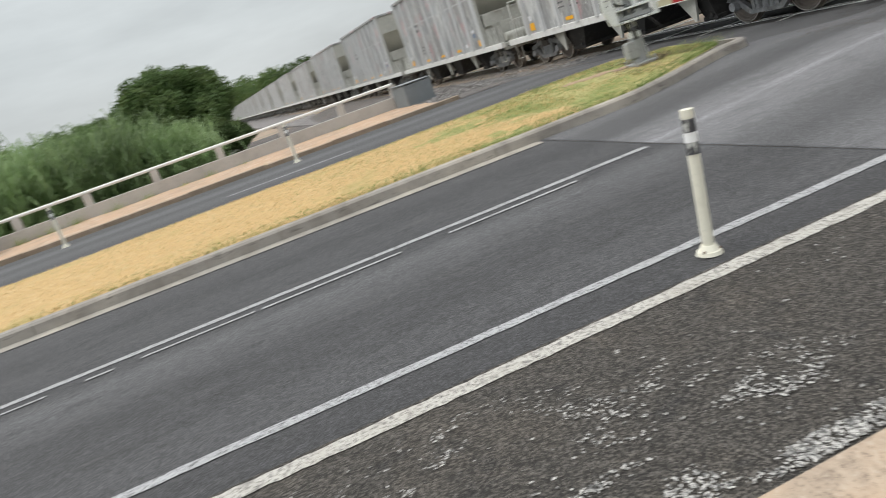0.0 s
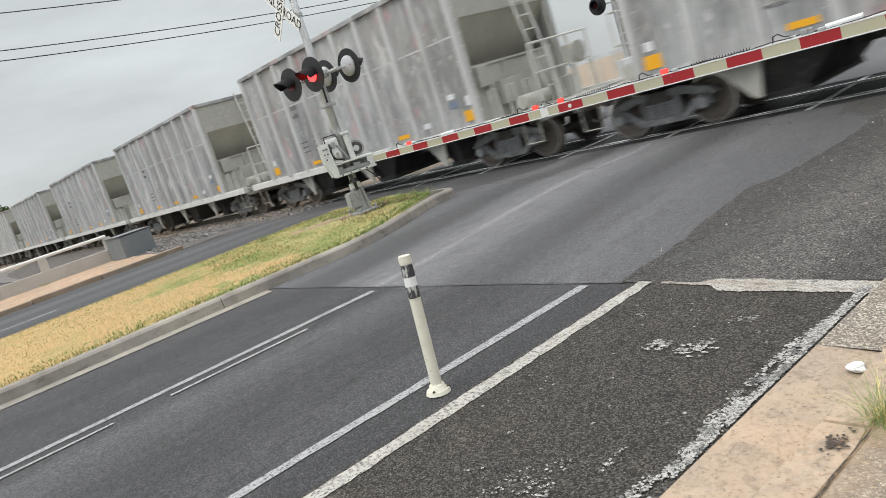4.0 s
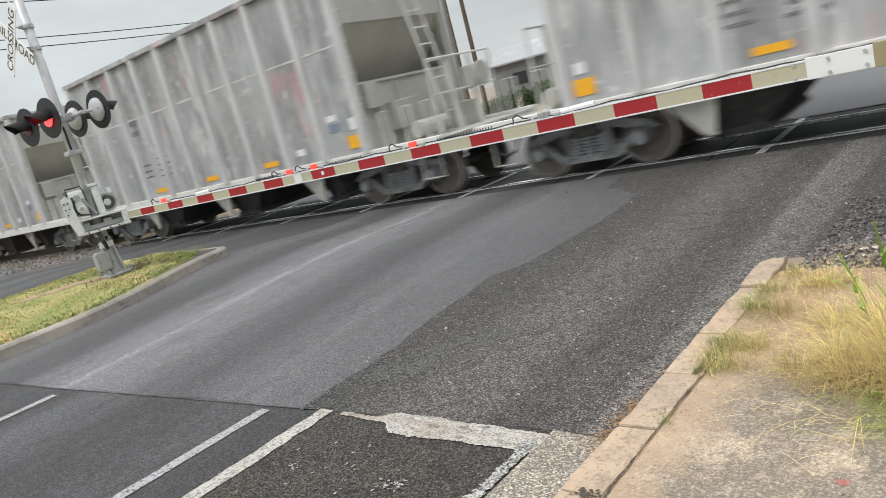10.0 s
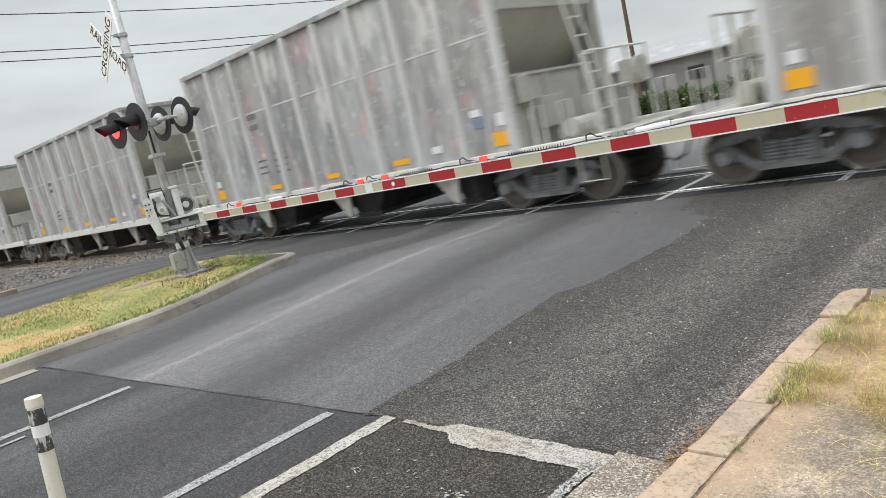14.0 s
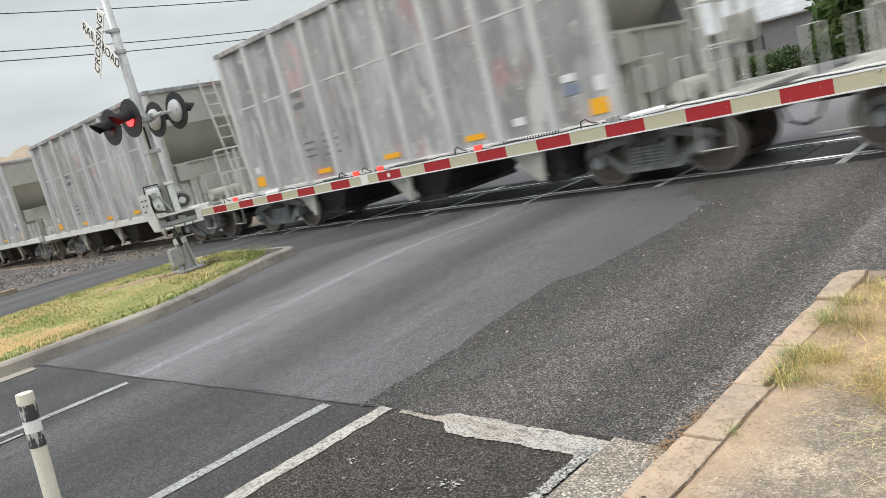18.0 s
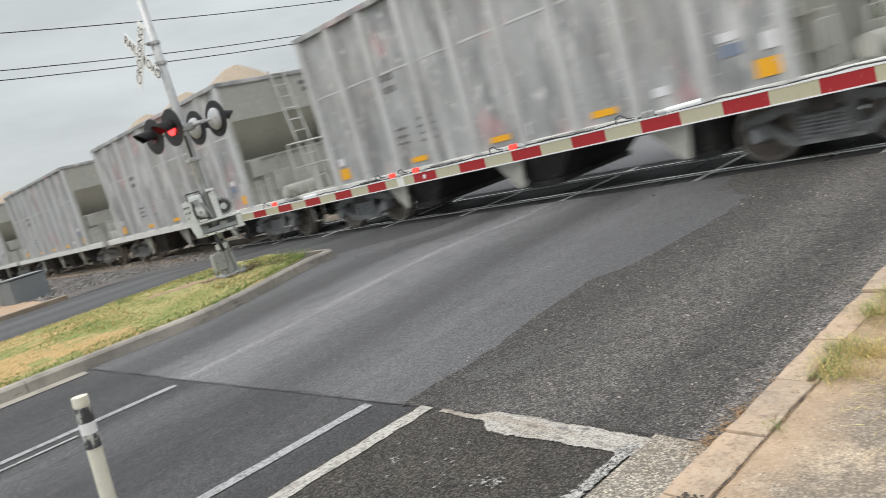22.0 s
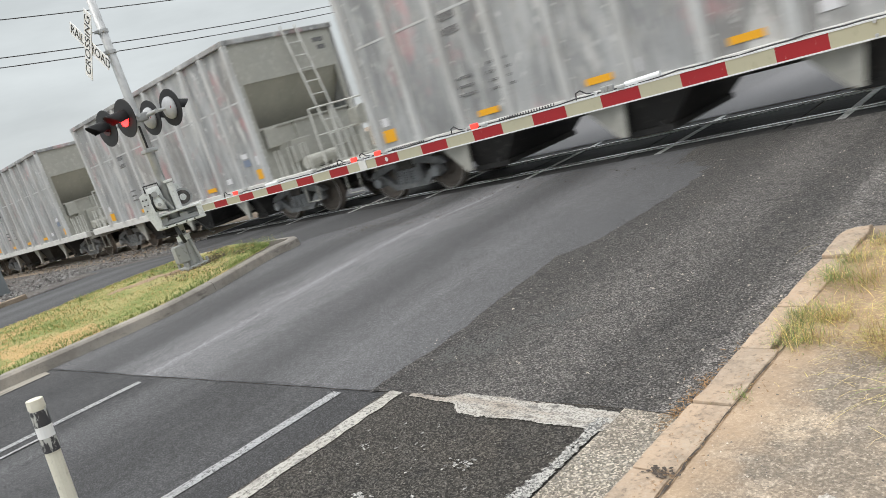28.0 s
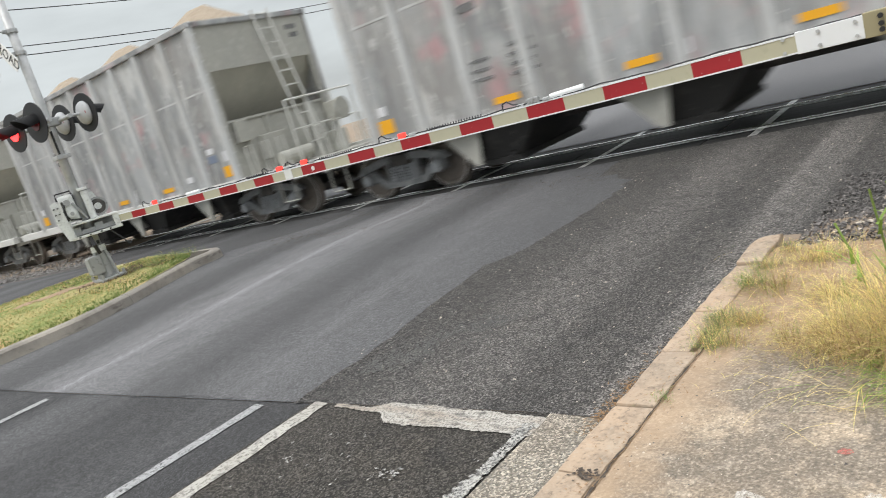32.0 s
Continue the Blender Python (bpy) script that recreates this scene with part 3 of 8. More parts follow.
def bm_prism(poly, y0, y1, axis="y", bm=None):
    """A polygon in the x-z plane swept along y (axis 'y'), or in y-z along x (axis 'x'), or x-y along z."""
    own = bm or bmesh.new()
    f = {"y": lambda a, b, c: (a, c, b), "x": lambda a, b, c: (c, a, b), "z": lambda a, b, c: (a, b, c)}[axis]
    lo = [own.verts.new(f(a, b, y0)) for a, b in poly]
    hi = [own.verts.new(f(a, b, y1)) for a, b in poly]
    n = len(poly)
    own.faces.new(lo)
    own.faces.new(hi[::-1])
    for i in range(n):
        own.faces.new((lo[i], hi[i], hi[(i + 1) % n], lo[(i + 1) % n]))
    bmesh.ops.recalc_face_normals(own, faces=own.faces)
    return own


def bm_tube(points, r, n=8, bm=None):
    """A round tube along a line of points."""
    own = bm or bmesh.new()
    pts = [Vector(p) for p in points]
    rings = []
    for i, p in enumerate(pts):
        d = (pts[min(i + 1, len(pts) - 1)] - pts[max(i - 1, 0)]).normalized()
        q = d.to_track_quat("Z", "Y")
        rings.append([own.verts.new(p + q @ Vector((r * math.cos(2 * math.pi * j / n), r * math.sin(2 * math.pi * j / n), 0))) for j in range(n)])
    for a, b in zip(rings, rings[1:]):
        for j in range(n):
            own.faces.new((a[j], a[(j + 1) % n], b[(j + 1) % n], b[j]))
    own.faces.new(rings[0][::-1])
    own.faces.new(rings[-1])
    return own


def smooth(ob):
    for p in ob.data.polygons:
        p.use_smooth = True
    return ob


def text_part(body, size, material, parent, m, name="lettering"):
    cu = bpy.data.curves.new(name, "FONT")
    cu.body, cu.size, cu.align_x, cu.align_y, cu.extrude = body, size, "CENTER", "CENTER", 0.001
    tmp = bpy.data.objects.new("tmp", cu)
    scene.collection.objects.link(tmp)
    me = bpy.data.meshes.new_from_object(tmp.evaluated_get(bpy.context.evaluated_depsgraph_get()))
    bpy.data.objects.remove(tmp)
    me.materials.clear()
    me.materials.append(material)
    ob = new(name, me)
    ob.parent = parent
    ob.matrix_basis = m
    return ob


def mesh_object(name, verts, faces, material):
    me = bpy.data.meshes.new(name)
    me.from_pydata(verts, [], faces)
    me.update()
    me.materials.append(material)
    return new(name, me)


# ---- the lie of the land ----
SLOPE = 0.038          # the carriageway falls towards the near pavement
TRACK_Y, TRACK_TURN = 10.42, 2.0
TRACK = pose(0, TRACK_Y, 0, 0, 0, TRACK_TURN)
KX = math.tan(radians(TRACK_TURN))


def step01(a, b, v):
    u = min(1.0, max(0.0, (v - a) / (b - a)))
    return u * u * (3 - 2 * u)


def gz(x, y):
    """Height of the road surface."""
    base = -SLOPE * max(-8.0, min(6.0, x))
    u = y - KX * x
    return base * (1 - step01(5.0, 8.6, u)) - 0.02 * step01(5.0, 8.6, u)


def sheet(name, xs, ys, lift, material, z_of=None):
    """A gently curved sheet of ground over the lines xs and ys."""
    z_of = z_of or gz
    verts = [(x, y, z_of(x, y) + lift) for y in ys for x in xs]
    w = len(xs)
    faces = [(j * w + i, j * w + i + 1, (j + 1) * w + i + 1, (j + 1) * w + i) for j in range(len(ys) - 1) for i in range(w - 1)]
    return mesh_object(name, verts, faces, material)


def steps(a, b, d):
    n = max(1, int(round((b - a) / d)))
    return [a + (b - a) * i / n for i in range(n + 1)]


# ---- ground, roads, pavement ----
def land(x, y):
    """Open ground: under the road surfaces, level with the far verge."""
    return gz(x, y) - 0.03 - (0.9 * step01(-20.4, -23.5, x) * (1 - step01(2.0, 7.0, y)))


def build_ground():
    xs = [-900, -400, -200, -120, -80, -60, -45] + steps(-36, 12, 1.0) + [16, 22, 30, 45, 70, 120, 250, 600]
    ys = [-500, -200, -90, -50] + steps(-34, 24, 1.0) + [30, 40, 60, 100, 180, 350, 900]
    ob = sheet("ground", xs, ys, 0, M_DIRT, land)
    tagged(ob, "dry bare dirt ground with patchy soil", "ground", kind="structure")


def edge_y(x):
    """The seam across the road where the worn apron before the tracks begins."""
    return 1.86 + 0.13 * x if x < 1.9 else 2.1


def strip(name, x0, x1, y0_of, y1_of, lift, material, nx, ny):
    verts, faces = [], []
    for j in range(ny + 1):
        for i in range(nx + 1):
            x = x0 + (x1 - x0) * i / nx
            a, b = y0_of(x), y1_of(x)
            y = a + (b - a) * j / ny
            verts.append((x, y, gz(x, y) + lift))
    w = nx + 1
    for j in range(ny):
        for i in range(nx):
            faces.append((j * w + i, j * w + i + 1, (j + 1) * w + i + 1, (j + 1) * w + i))
    return mesh_object(name, verts, faces, material)


def near_panel(x):
    return TRACK_Y + KX * x - 1.35


M_BEYOND = banded("sun_bleached_asphalt", [(-15, 0.13), (-12, 0.16), (-9, 0.12), (-5, 0.15), (-3.5, 0.11), (-2, 0.16), (-0.5, 0.12), (3, 0.15)], 0.8, [(60, 0.55, 0.7, (0.22, 0.22, 0.22), 0.5)], 0.3, 0.005, 90)


def build_roads():
    road = strip("road", -5.05, 1.9, lambda x: -60, lambda x: 0.5, 0.0, M_ASPHALT, 8, 30)
    tagged(road, "dark worn asphalt carriageway with tyre-polished lanes", "road", kind="structure")
    r2 = strip("road_seam", -5.05, 1.9, lambda x: 0.5, edge_y, 0.0, M_ASPHALT, 12, 4)
    tagged(r2, "dark worn asphalt up to the paving seam", "road", kind="structure")
    sh = strip("road_shoulder", 0.18, 1.9, lambda x: -40, edge_y, 0.004, M_PARK, 6, 40)
    tagged(sh, "dark gritty asphalt of the marked-off shoulder", "road", kind="structure")
    ap = strip("road_apron", -6.4, 0.2, edge_y, near_panel, 0.004, M_CHIP, 12, 16)
    tagged(ap, "grey smooth asphalt apron streaked by tyres before the tracks", "road", kind="structure")
    co = strip("road_apron_edge", -0.2, 2.3, edge_y, near_panel, 0.006, M_COARSE, 8, 160)
    for v in co.data.vertices:
        if v.co.x < -0.19:
            v.co.x = min(0.06, 0.08 - 0.165 * (v.co.y - 2.4)) + 0.04 * noise.noise((3, v.co.y * 1.1, 1)) + 0.03 * noise.noise((5, v.co.y * 5.0, 1)) + 0.02 * noise.noise((7, v.co.y * 17.0, 1))
    tagged(co, "coarse dark chip-seal strip beside the pavement", "road", kind="structure")
    sp = strip("road_corner", 2.3, 9.0, lambda x: 4.45 + 1.15 * step01(2.9, 4.3, x) + 0.08 * math.sin(x * 9), near_panel, 0.004, M_COARSE, 40, 14)
    tagged(sp, "dark gritty asphalt spreading past the kerb end", "road", kind="structure")
    fr = strip("far_road", -14.6, -8.75, lambda x: -60, lambda x: 5.0, 0.004, M_FARASPHALT, 6, 34)
    tagged(fr, "far asphalt carriageway beyond the median", "road", kind="structure")
    fa = strip("far_road_apron", -17.5, -6.4, lambda x: 5.0, near_panel, 0.003, M_FARASPHALT, 10, 8)
    tagged(fa, "grey asphalt apron of the far carriageway at the tracks", "road", kind="structure")
    be = strip("road_beyond", -14.6, 2.6, lambda x: TRACK_Y + KX * x + 1.35, lambda x: 70, 0.004, M_BEYOND, 8, 24)
    tagged(be, "asphalt road going on beyond the tracks", "road", kind="structure")


def build_markings():
    def bar(name, x0, x1, y0, y1, m, label, lift=0.006, ny=40, ragged=0.0, seed=1):
        rnd = random.Random(seed)
        ys = steps(y0, y1, (y1 - y0) / ny)
        verts, faces = [], []
        for j, y in enumerate(ys):
            a, b = x0 + rnd.uniform(-ragged, ragged), x1 + rnd.uniform(-ragged, ragged)
            for x in (a, b):
                verts.append((x, y, gz(x, y) + lift))
        for j in range(len(ys) - 1):
            faces.append((2 * j, 2 * j + 1, 2 * j + 3, 2 * j + 2))
        ob = mesh_object(name, verts, faces, m)
        tagged(ob, label, "road marking", kind="structure")
    bar("edge_line", -0.283, -0.192, -40, 1.78, M_LINE, "white painted edge line on the carriageway", ny=300, ragged=0.006)
    bar("shoulder_line", 0.215, 0.335, -40, 1.90, M_LINE_OLD, "thick aged white line along the shoulder", lift=0.010, ny=700, ragged=0.009)
    bar("lane_line", -2.832, -2.745, -40, 1.38, M_LINE, "white painted lane line", ny=300, ragged=0.006)
    rnd = random.Random(3)
    y = -39.0
    verts, faces = [], []
    while y < 1.25:
        ln = rnd.uniform(0.2, 1.5)
        w = rnd.uniform(0.03, 0.075)
        if y + ln < 1.3:
            k = len(verts)
            for yy in (y, y + ln):
                for x in (-2.60, -2.60 + w):
                    verts.append((x, yy, gz(x, yy) + 0.009))
            faces.append((k, k + 1, k + 3, k + 2))
        y += ln + rnd.uniform(0.05, 0.5)
    ob = mesh_object("faded_lane_line", verts, faces, M_LINE)
    tagged(ob, "faded broken second white lane line", "road marking", kind="structure")
    bar("far_lane_line", -11.45, -11.35, -2.9, -0.2, M_LINE, "white line on the far carriageway", ny=30)


def ragged_patch(bm, cx, cy, rx, ry, rnd, lift, n=11, turn=0.0):
    ring = []
    for i in range(n):
        a = 2 * math.pi * i / n
        r = rnd.uniform(0.55, 1.15)
        dx, dy = rx * r * math.cos(a), ry * r * math.sin(a)
        x, y = cx + dx * math.cos(turn) - dy * math.sin(turn), cy + dx * math.sin(turn) + dy * math.cos(turn)
        ring.append(bm.verts.new((x, y, gz(x, y) + lift)))
    bm.faces.new(ring)


M_STOP = mat("tan_stained_stop_line_paint", (0.44, 0.42, 0.38), 0.88, spots=[
    (5, 0.42, 0.62, (0.33, 0.28, 0.225), 0.8, (0.5, 2.5, 1)), (80, 0.47, 0.60, (0.11, 0.10, 0.09), 0.8), (12, 0.54, 0.66, (0.085, 0.08, 0.075), 0.75, (1, 2, 1))], bump=0.006, bump_scale=60)


def build_worn_paint():
    rnd = random.Random(11)
    # two ragged bars of the old stop line
    bm = bmesh.new()
    for xa, xb in ((0.42, 1.87),):
        n = 150
        prev = None
        for i in range(n + 1):
            x = xa + (xb - xa) * i / n
            hi = 1.915 + 0.09 * step01(0.66, 0.85, x) + 0.035 * (x - 0.8) * step01(0.8, 1.0, x) + 0.018 * noise.noise((x * 5, 3, 7)) + 0.010 * noise.noise((x * 22, 3, 7)) + rnd.uniform(-0.006, 0.006)
            lo = 1.875 - 0.085 * step01(0.80, 0.95, x) + 0.09 * max(0, x - 1.0) + 0.030 * noise.noise((x * 4, 9, 1)) + 0.014 * noise.noise((x * 20, 9, 1)) + rnd.uniform(-0.006, 0.006)
            lo = min(lo, hi - 0.02)
            cur = (bm.verts.new((x, lo, gz(x, lo) + 0.011)), bm.verts.new((x, hi, gz(x, hi) + 0.011)))
            if prev:
                bm.faces.new((prev[0], cur[0], cur[1], prev[1]))
            prev = cur
    st = part("stop_line", bm, M_STOP)
    tagged(st, "ragged worn white stop line stained tan", "road marking", kind="structure")
    # flaking white paint along the gutter edge
    bm = bmesh.new()
    y = -6.0
    while y < 1.95:
        for _ in range(60 if y > 0.2 else 150):
            spread = 0.055 if y > 0.2 else 0.14 + min(0.46, 0.24 * (0.2 - y))
            x = 1.845 - abs(rnd.gauss(0, spread))
            if y < 0.2 and (x < 0.5 or noise.noise((x * 4.5, y * 3.0, 2.0)) + 0.55 * noise.noise((x * 13, y * 9, 4.0)) < 0.10 - 0.16 * step01(1.45, 1.8, x)):
                continue
            if noise.noise((x * 2.1, y * 1.3, 5.0)) < (-0.45 if x > 1.72 else -0.05):
                continue
            if y > 0.2 and noise.noise((x * 16, y * 9, 3.0)) < -0.22:
                continue
            s = rnd.uniform(0.003, 0.012) * (0.95 if y > 0.2 else 0.85)
            ragged_patch(bm, x, y + rnd.uniform(-0.05, 0.05), s, s * rnd.uniform(0.7, 1.7), rnd, 0.012 + rnd.uniform(0, 0.003), 7, rnd.uniform(0, 3.1))
        y += 0.03
    for cx, cy, r, n in ((1.00, 0.945, 0.10, 26), (1.04, 0.91, 0.07, 16), (1.25, 0.93, 0.11, 30), (1.30, 1.02, 0.07, 16), (1.19, 0.90, 0.06, 8), (1.34, 1.41, 0.065, 16), (1.36, 1.36, 0.05, 8), (1.27, 1.35, 0.03, 4), (0.62, 1.335, 0.05, 12), (0.80, 1.32, 0.025, 3), (1.09, 1.19, 0.03, 3), (0.76, 0.95, 0.02, 3)):
        for _ in range(n):
            ragged_patch(bm, cx + rnd.gauss(0, r * 0.5), cy + rnd.gauss(0, r * 0.36), r * rnd.uniform(0.08, 0.30), r * rnd.uniform(0.06, 0.18), rnd, 0.012 + rnd.uniform(0, 0.004), 12)
    # scuffed pale band beyond the seam
    bs = bmesh.new()
    for _ in range(2600):
        u = rnd.random()
        x, y = 0.12 + 0.75 * u + rnd.gauss(0, 0.10), 2.15 + 1.15 * u + rnd.gauss(0, 0.16)
        if noise.noise((x * 5, y * 3, 6)) < 0.0:
            continue
        s = rnd.uniform(0.002, 0.009)
        ragged_patch(bs, x, y, s, s * rnd.uniform(0.8, 2.2), rnd, 0.012 + rnd.uniform(0, 0.002), 7)
    tagged(part("scuffed_asphalt", bs, M_SCUFF), "pale scuffs on the asphalt beyond the seam", "worn paint", kind="stuff")
    for _ in range(260):
        x, y = rnd.uniform(0.45, 1.75), rnd.uniform(-4.5, 1.7)
        s = rnd.uniform(0.003, 0.012)
        ragged_patch(bm, x, y, s, s * 1.3, rnd, 0.012, 6)
    fl = part("flaking_paint", bm, M_FLAKE)
    tagged(fl, "flaking remnants of white paint along the gutter", "worn paint", kind="stuff")
    # a scatter of pale grit on the chip seal
    bm = bmesh.new()
    for _ in range(1500):
        x, y = rnd.uniform(-0.15, 4.8), rnd.uniform(2.2, 8.6)
        if x > 2.2 and y < 5.0:
            continue
        s = rnd.uniform(0.003, 0.008) * (1.0 if rnd.random() < 0.9 else 1.9)
        z = gz(x, y) + 0.009
        a = rnd.uniform(0, 6.28)
        vs = [bm.verts.new((x + s * math.cos(a + i * 2.1), y + s * math.sin(a + i * 2.1), z)) for i in range(3)]
        top = bm.verts.new((x, y, z + s * 0.8))
        for i in range(3):
            bm.faces.new((vs[i], vs[(i + 1) % 3], top))
    g = part("loose_grit", bm, M_STONE)
    tagged(g, "loose pale grit scattered on the asphalt", "grit", kind="stuff")


SIDE_Z = 0.03


def build_road_debris():
    """Brown crumbs of stone and dirt spilt on the road between the median nose and the tracks."""
    rnd = random.Random(29)
    bm = bmesh.new()
    for _ in range(2600):
        x, y = rnd.uniform(-7.6, -0.5), 8.75 - abs(rnd.gauss(0, 0.75))
        if rnd.random() < 0.35:
            x, y = -5.2 + rnd.gauss(0, 0.8), 6.3 + rnd.gauss(0, 0.5)
        if noise.noise((x * 0.9, y * 1.3, 7)) < -0.1 or y < 5.2:
            continue
        s = rnd.uniform(0.004, 0.012) * (1.0 if rnd.random() < 0.95 else 1.6)
        p = Vector((x, y, gz(x, y) + 0.006 + s * 0.3))
        vs = [bm.verts.new(p + Vector((rnd.uniform(-1, 1), rnd.uniform(-1, 1), rnd.uniform(-0.5, 0.7))).normalized() * s) for _ in range(4)]
        for f in ((0, 1, 2), (0, 2, 3), (0, 3, 1), (1, 3, 2)):
            bm.faces.new([vs[k] for k in f])
    tagged(part("track_debris", bm, M_DEBRIS), "brown spilt stone and dirt before the tracks", "debris", kind="stuff")


M_DEBRIS = mat("brown_spilt_stone", (0.17, 0.145, 0.12), 0.95, spots=[(12, 0.5, 0.66, (0.08, 0.065, 0.055), 0.7)], vary=0.5)


def build_litter():
    rnd = random.Random(19)
    verts, faces = [], []
    for _ in range(900):
        y = rnd.uniform(1.9, 4.4)
        x = 2.235 - abs(rnd.gauss(0, 0.05)) if y < 2.9 else 2.22 - abs(rnd.gauss(0, 0.025))
        if y < 2.5:
            x -= rnd.uniform(0, 0.08)
        z = gz(x, y) + 0.012 + rnd.uniform(0, 0.015)
        a, ln, w = rnd.uniform(0, 6.28), rnd.uniform(0.01, 0.05), rnd.uniform(0.002, 0.006)
        dx, dy = math.cos(a), math.sin(a)
        k = len(verts)
        verts += [(x - dy * w, y + dx * w, z), (x + dy * w, y - dx * w, z), (x + dx * ln, y + dy * ln, z + rnd.uniform(0, 0.012))]
        faces.append((k, k + 1, k + 2))
    for _ in range(700):
        x, y = 2.47 + rnd.gauss(0, 0.06), rnd.uniform(-3, 4.2)
        z = SIDE_Z + 0.012
        a, ln, w = rnd.uniform(0, 6.28), rnd.uniform(0.006, 0.03), rnd.uniform(0.0015, 0.004)
        dx, dy = math.cos(a), math.sin(a)
        k = len(verts)
        verts += [(x - dy * w, y + dx * w, z), (x + dy * w, y - dx * w, z), (x + dx * ln, y + dy * ln, z + 0.004)]
        faces.append((k, k + 1, k + 2))
    tagged(mesh_object("dry_litter", verts, faces, M_LITTER), "brown dry leaf and straw litter along the kerb", "litter", kind="stuff")


def build_seam():
    rnd = random.Random(9)
    bm = bmesh.new()
    prev = None
    for x in steps(-5.0, 0.4, 0.06):
        y = edge_y(x) + 0.05 * noise.noise((x * 1.5, 0.3, 0)) + 0.025 * noise.noise((x * 7, 2.3, 0))
        w = max(0.0012, 0.011 * noise.noise((x * 3.1, 9, 0)) + 0.004 * noise.noise((x * 11, 4, 0))) + rnd.uniform(0, 0.002)
        cur = (bm.verts.new((x, y - w, gz(x, y) + 0.0115)), bm.verts.new((x, y + w, gz(x, y) + 0.0115)))
        if prev:
            bm.faces.new((prev[0], cur[0], cur[1], prev[1]))
        prev = cur
    tagged(part("paving_seam", bm, M_BLACK2), "dark irregular seam between old and new paving", "crack", kind="structure")


M_BLACK2 = mat("dark_tar_seam", (0.028, 0.028, 0.028), 0.85, spots=[(6, 0.45, 0.56, (0.08, 0.08, 0.08), 0.9)])


M_SOILBED = mat("bare_tan_soil_bed", (0.40, 0.285, 0.185), 0.95, spots=[(2.5, 0.45, 0.62, (0.30, 0.215, 0.14), 0.8), (12, 0.5, 0.66, (0.46, 0.34, 0.23), 0.7), (45, 0.5, 0.65, (0.22, 0.16, 0.11), 0.6)], bump=0.012, bump_scale=45)


def build_grit():
    """Small pale and dark crumbs lying about on the slabs."""
    rnd = random.Random(52)
    for name, m, n, lab in (("pale_grit", M_STONE, 420, "pale grit scattered on the pavement"), ("dark_grit", M_STONE_DK, 520, "dark crumbs scattered on the pavement")):
        bm = bmesh.new()
        for _ in range(n):
            x, y = 2.5 + 2.0 * rnd.random() ** 1.3, rnd.uniform(-1.5, 2.9)
            s, a = rnd.uniform(0.002, 0.006) * (1 if rnd.random() < 0.93 else 1.8), rnd.uniform(0, 6.28)
            vs = [bm.verts.new((x + s * math.cos(a + i * 2.1), y + s * math.sin(a + i * 2.1), SIDE_Z)) for i in range(3)]
            top = bm.verts.new((x, y, SIDE_Z + s * 0.8))
            for i in range(3):
                bm.faces.new((vs[i], vs[(i + 1) % 3], top))
        tagged(part(name, bm, m), lab, "grit", kind="stuff")


def verge_z(x, y):
    """Height of the dirt behind the pavement; it heaps up round the gate pedestal and dives under the asphalt corner."""
    z = (0.0 if x > 4.6 or y > 2.9 else -0.10) - 0.045 * step01(4.4, 6.0, y) - (0.06 if x < 2.5 else 0)
    z += 0.045 * math.exp(-((x - 3.75) / 0.7) ** 2 - ((y - 5.45) / 0.42) ** 2)
    rim = 4.62 + 1.15 * step01(2.9, 4.3, x) + 0.12 * noise.noise((x * 3, y * 2, 1))
    return min(z, gz(x, y) - 0.02) if y > rim + 0.3 else z


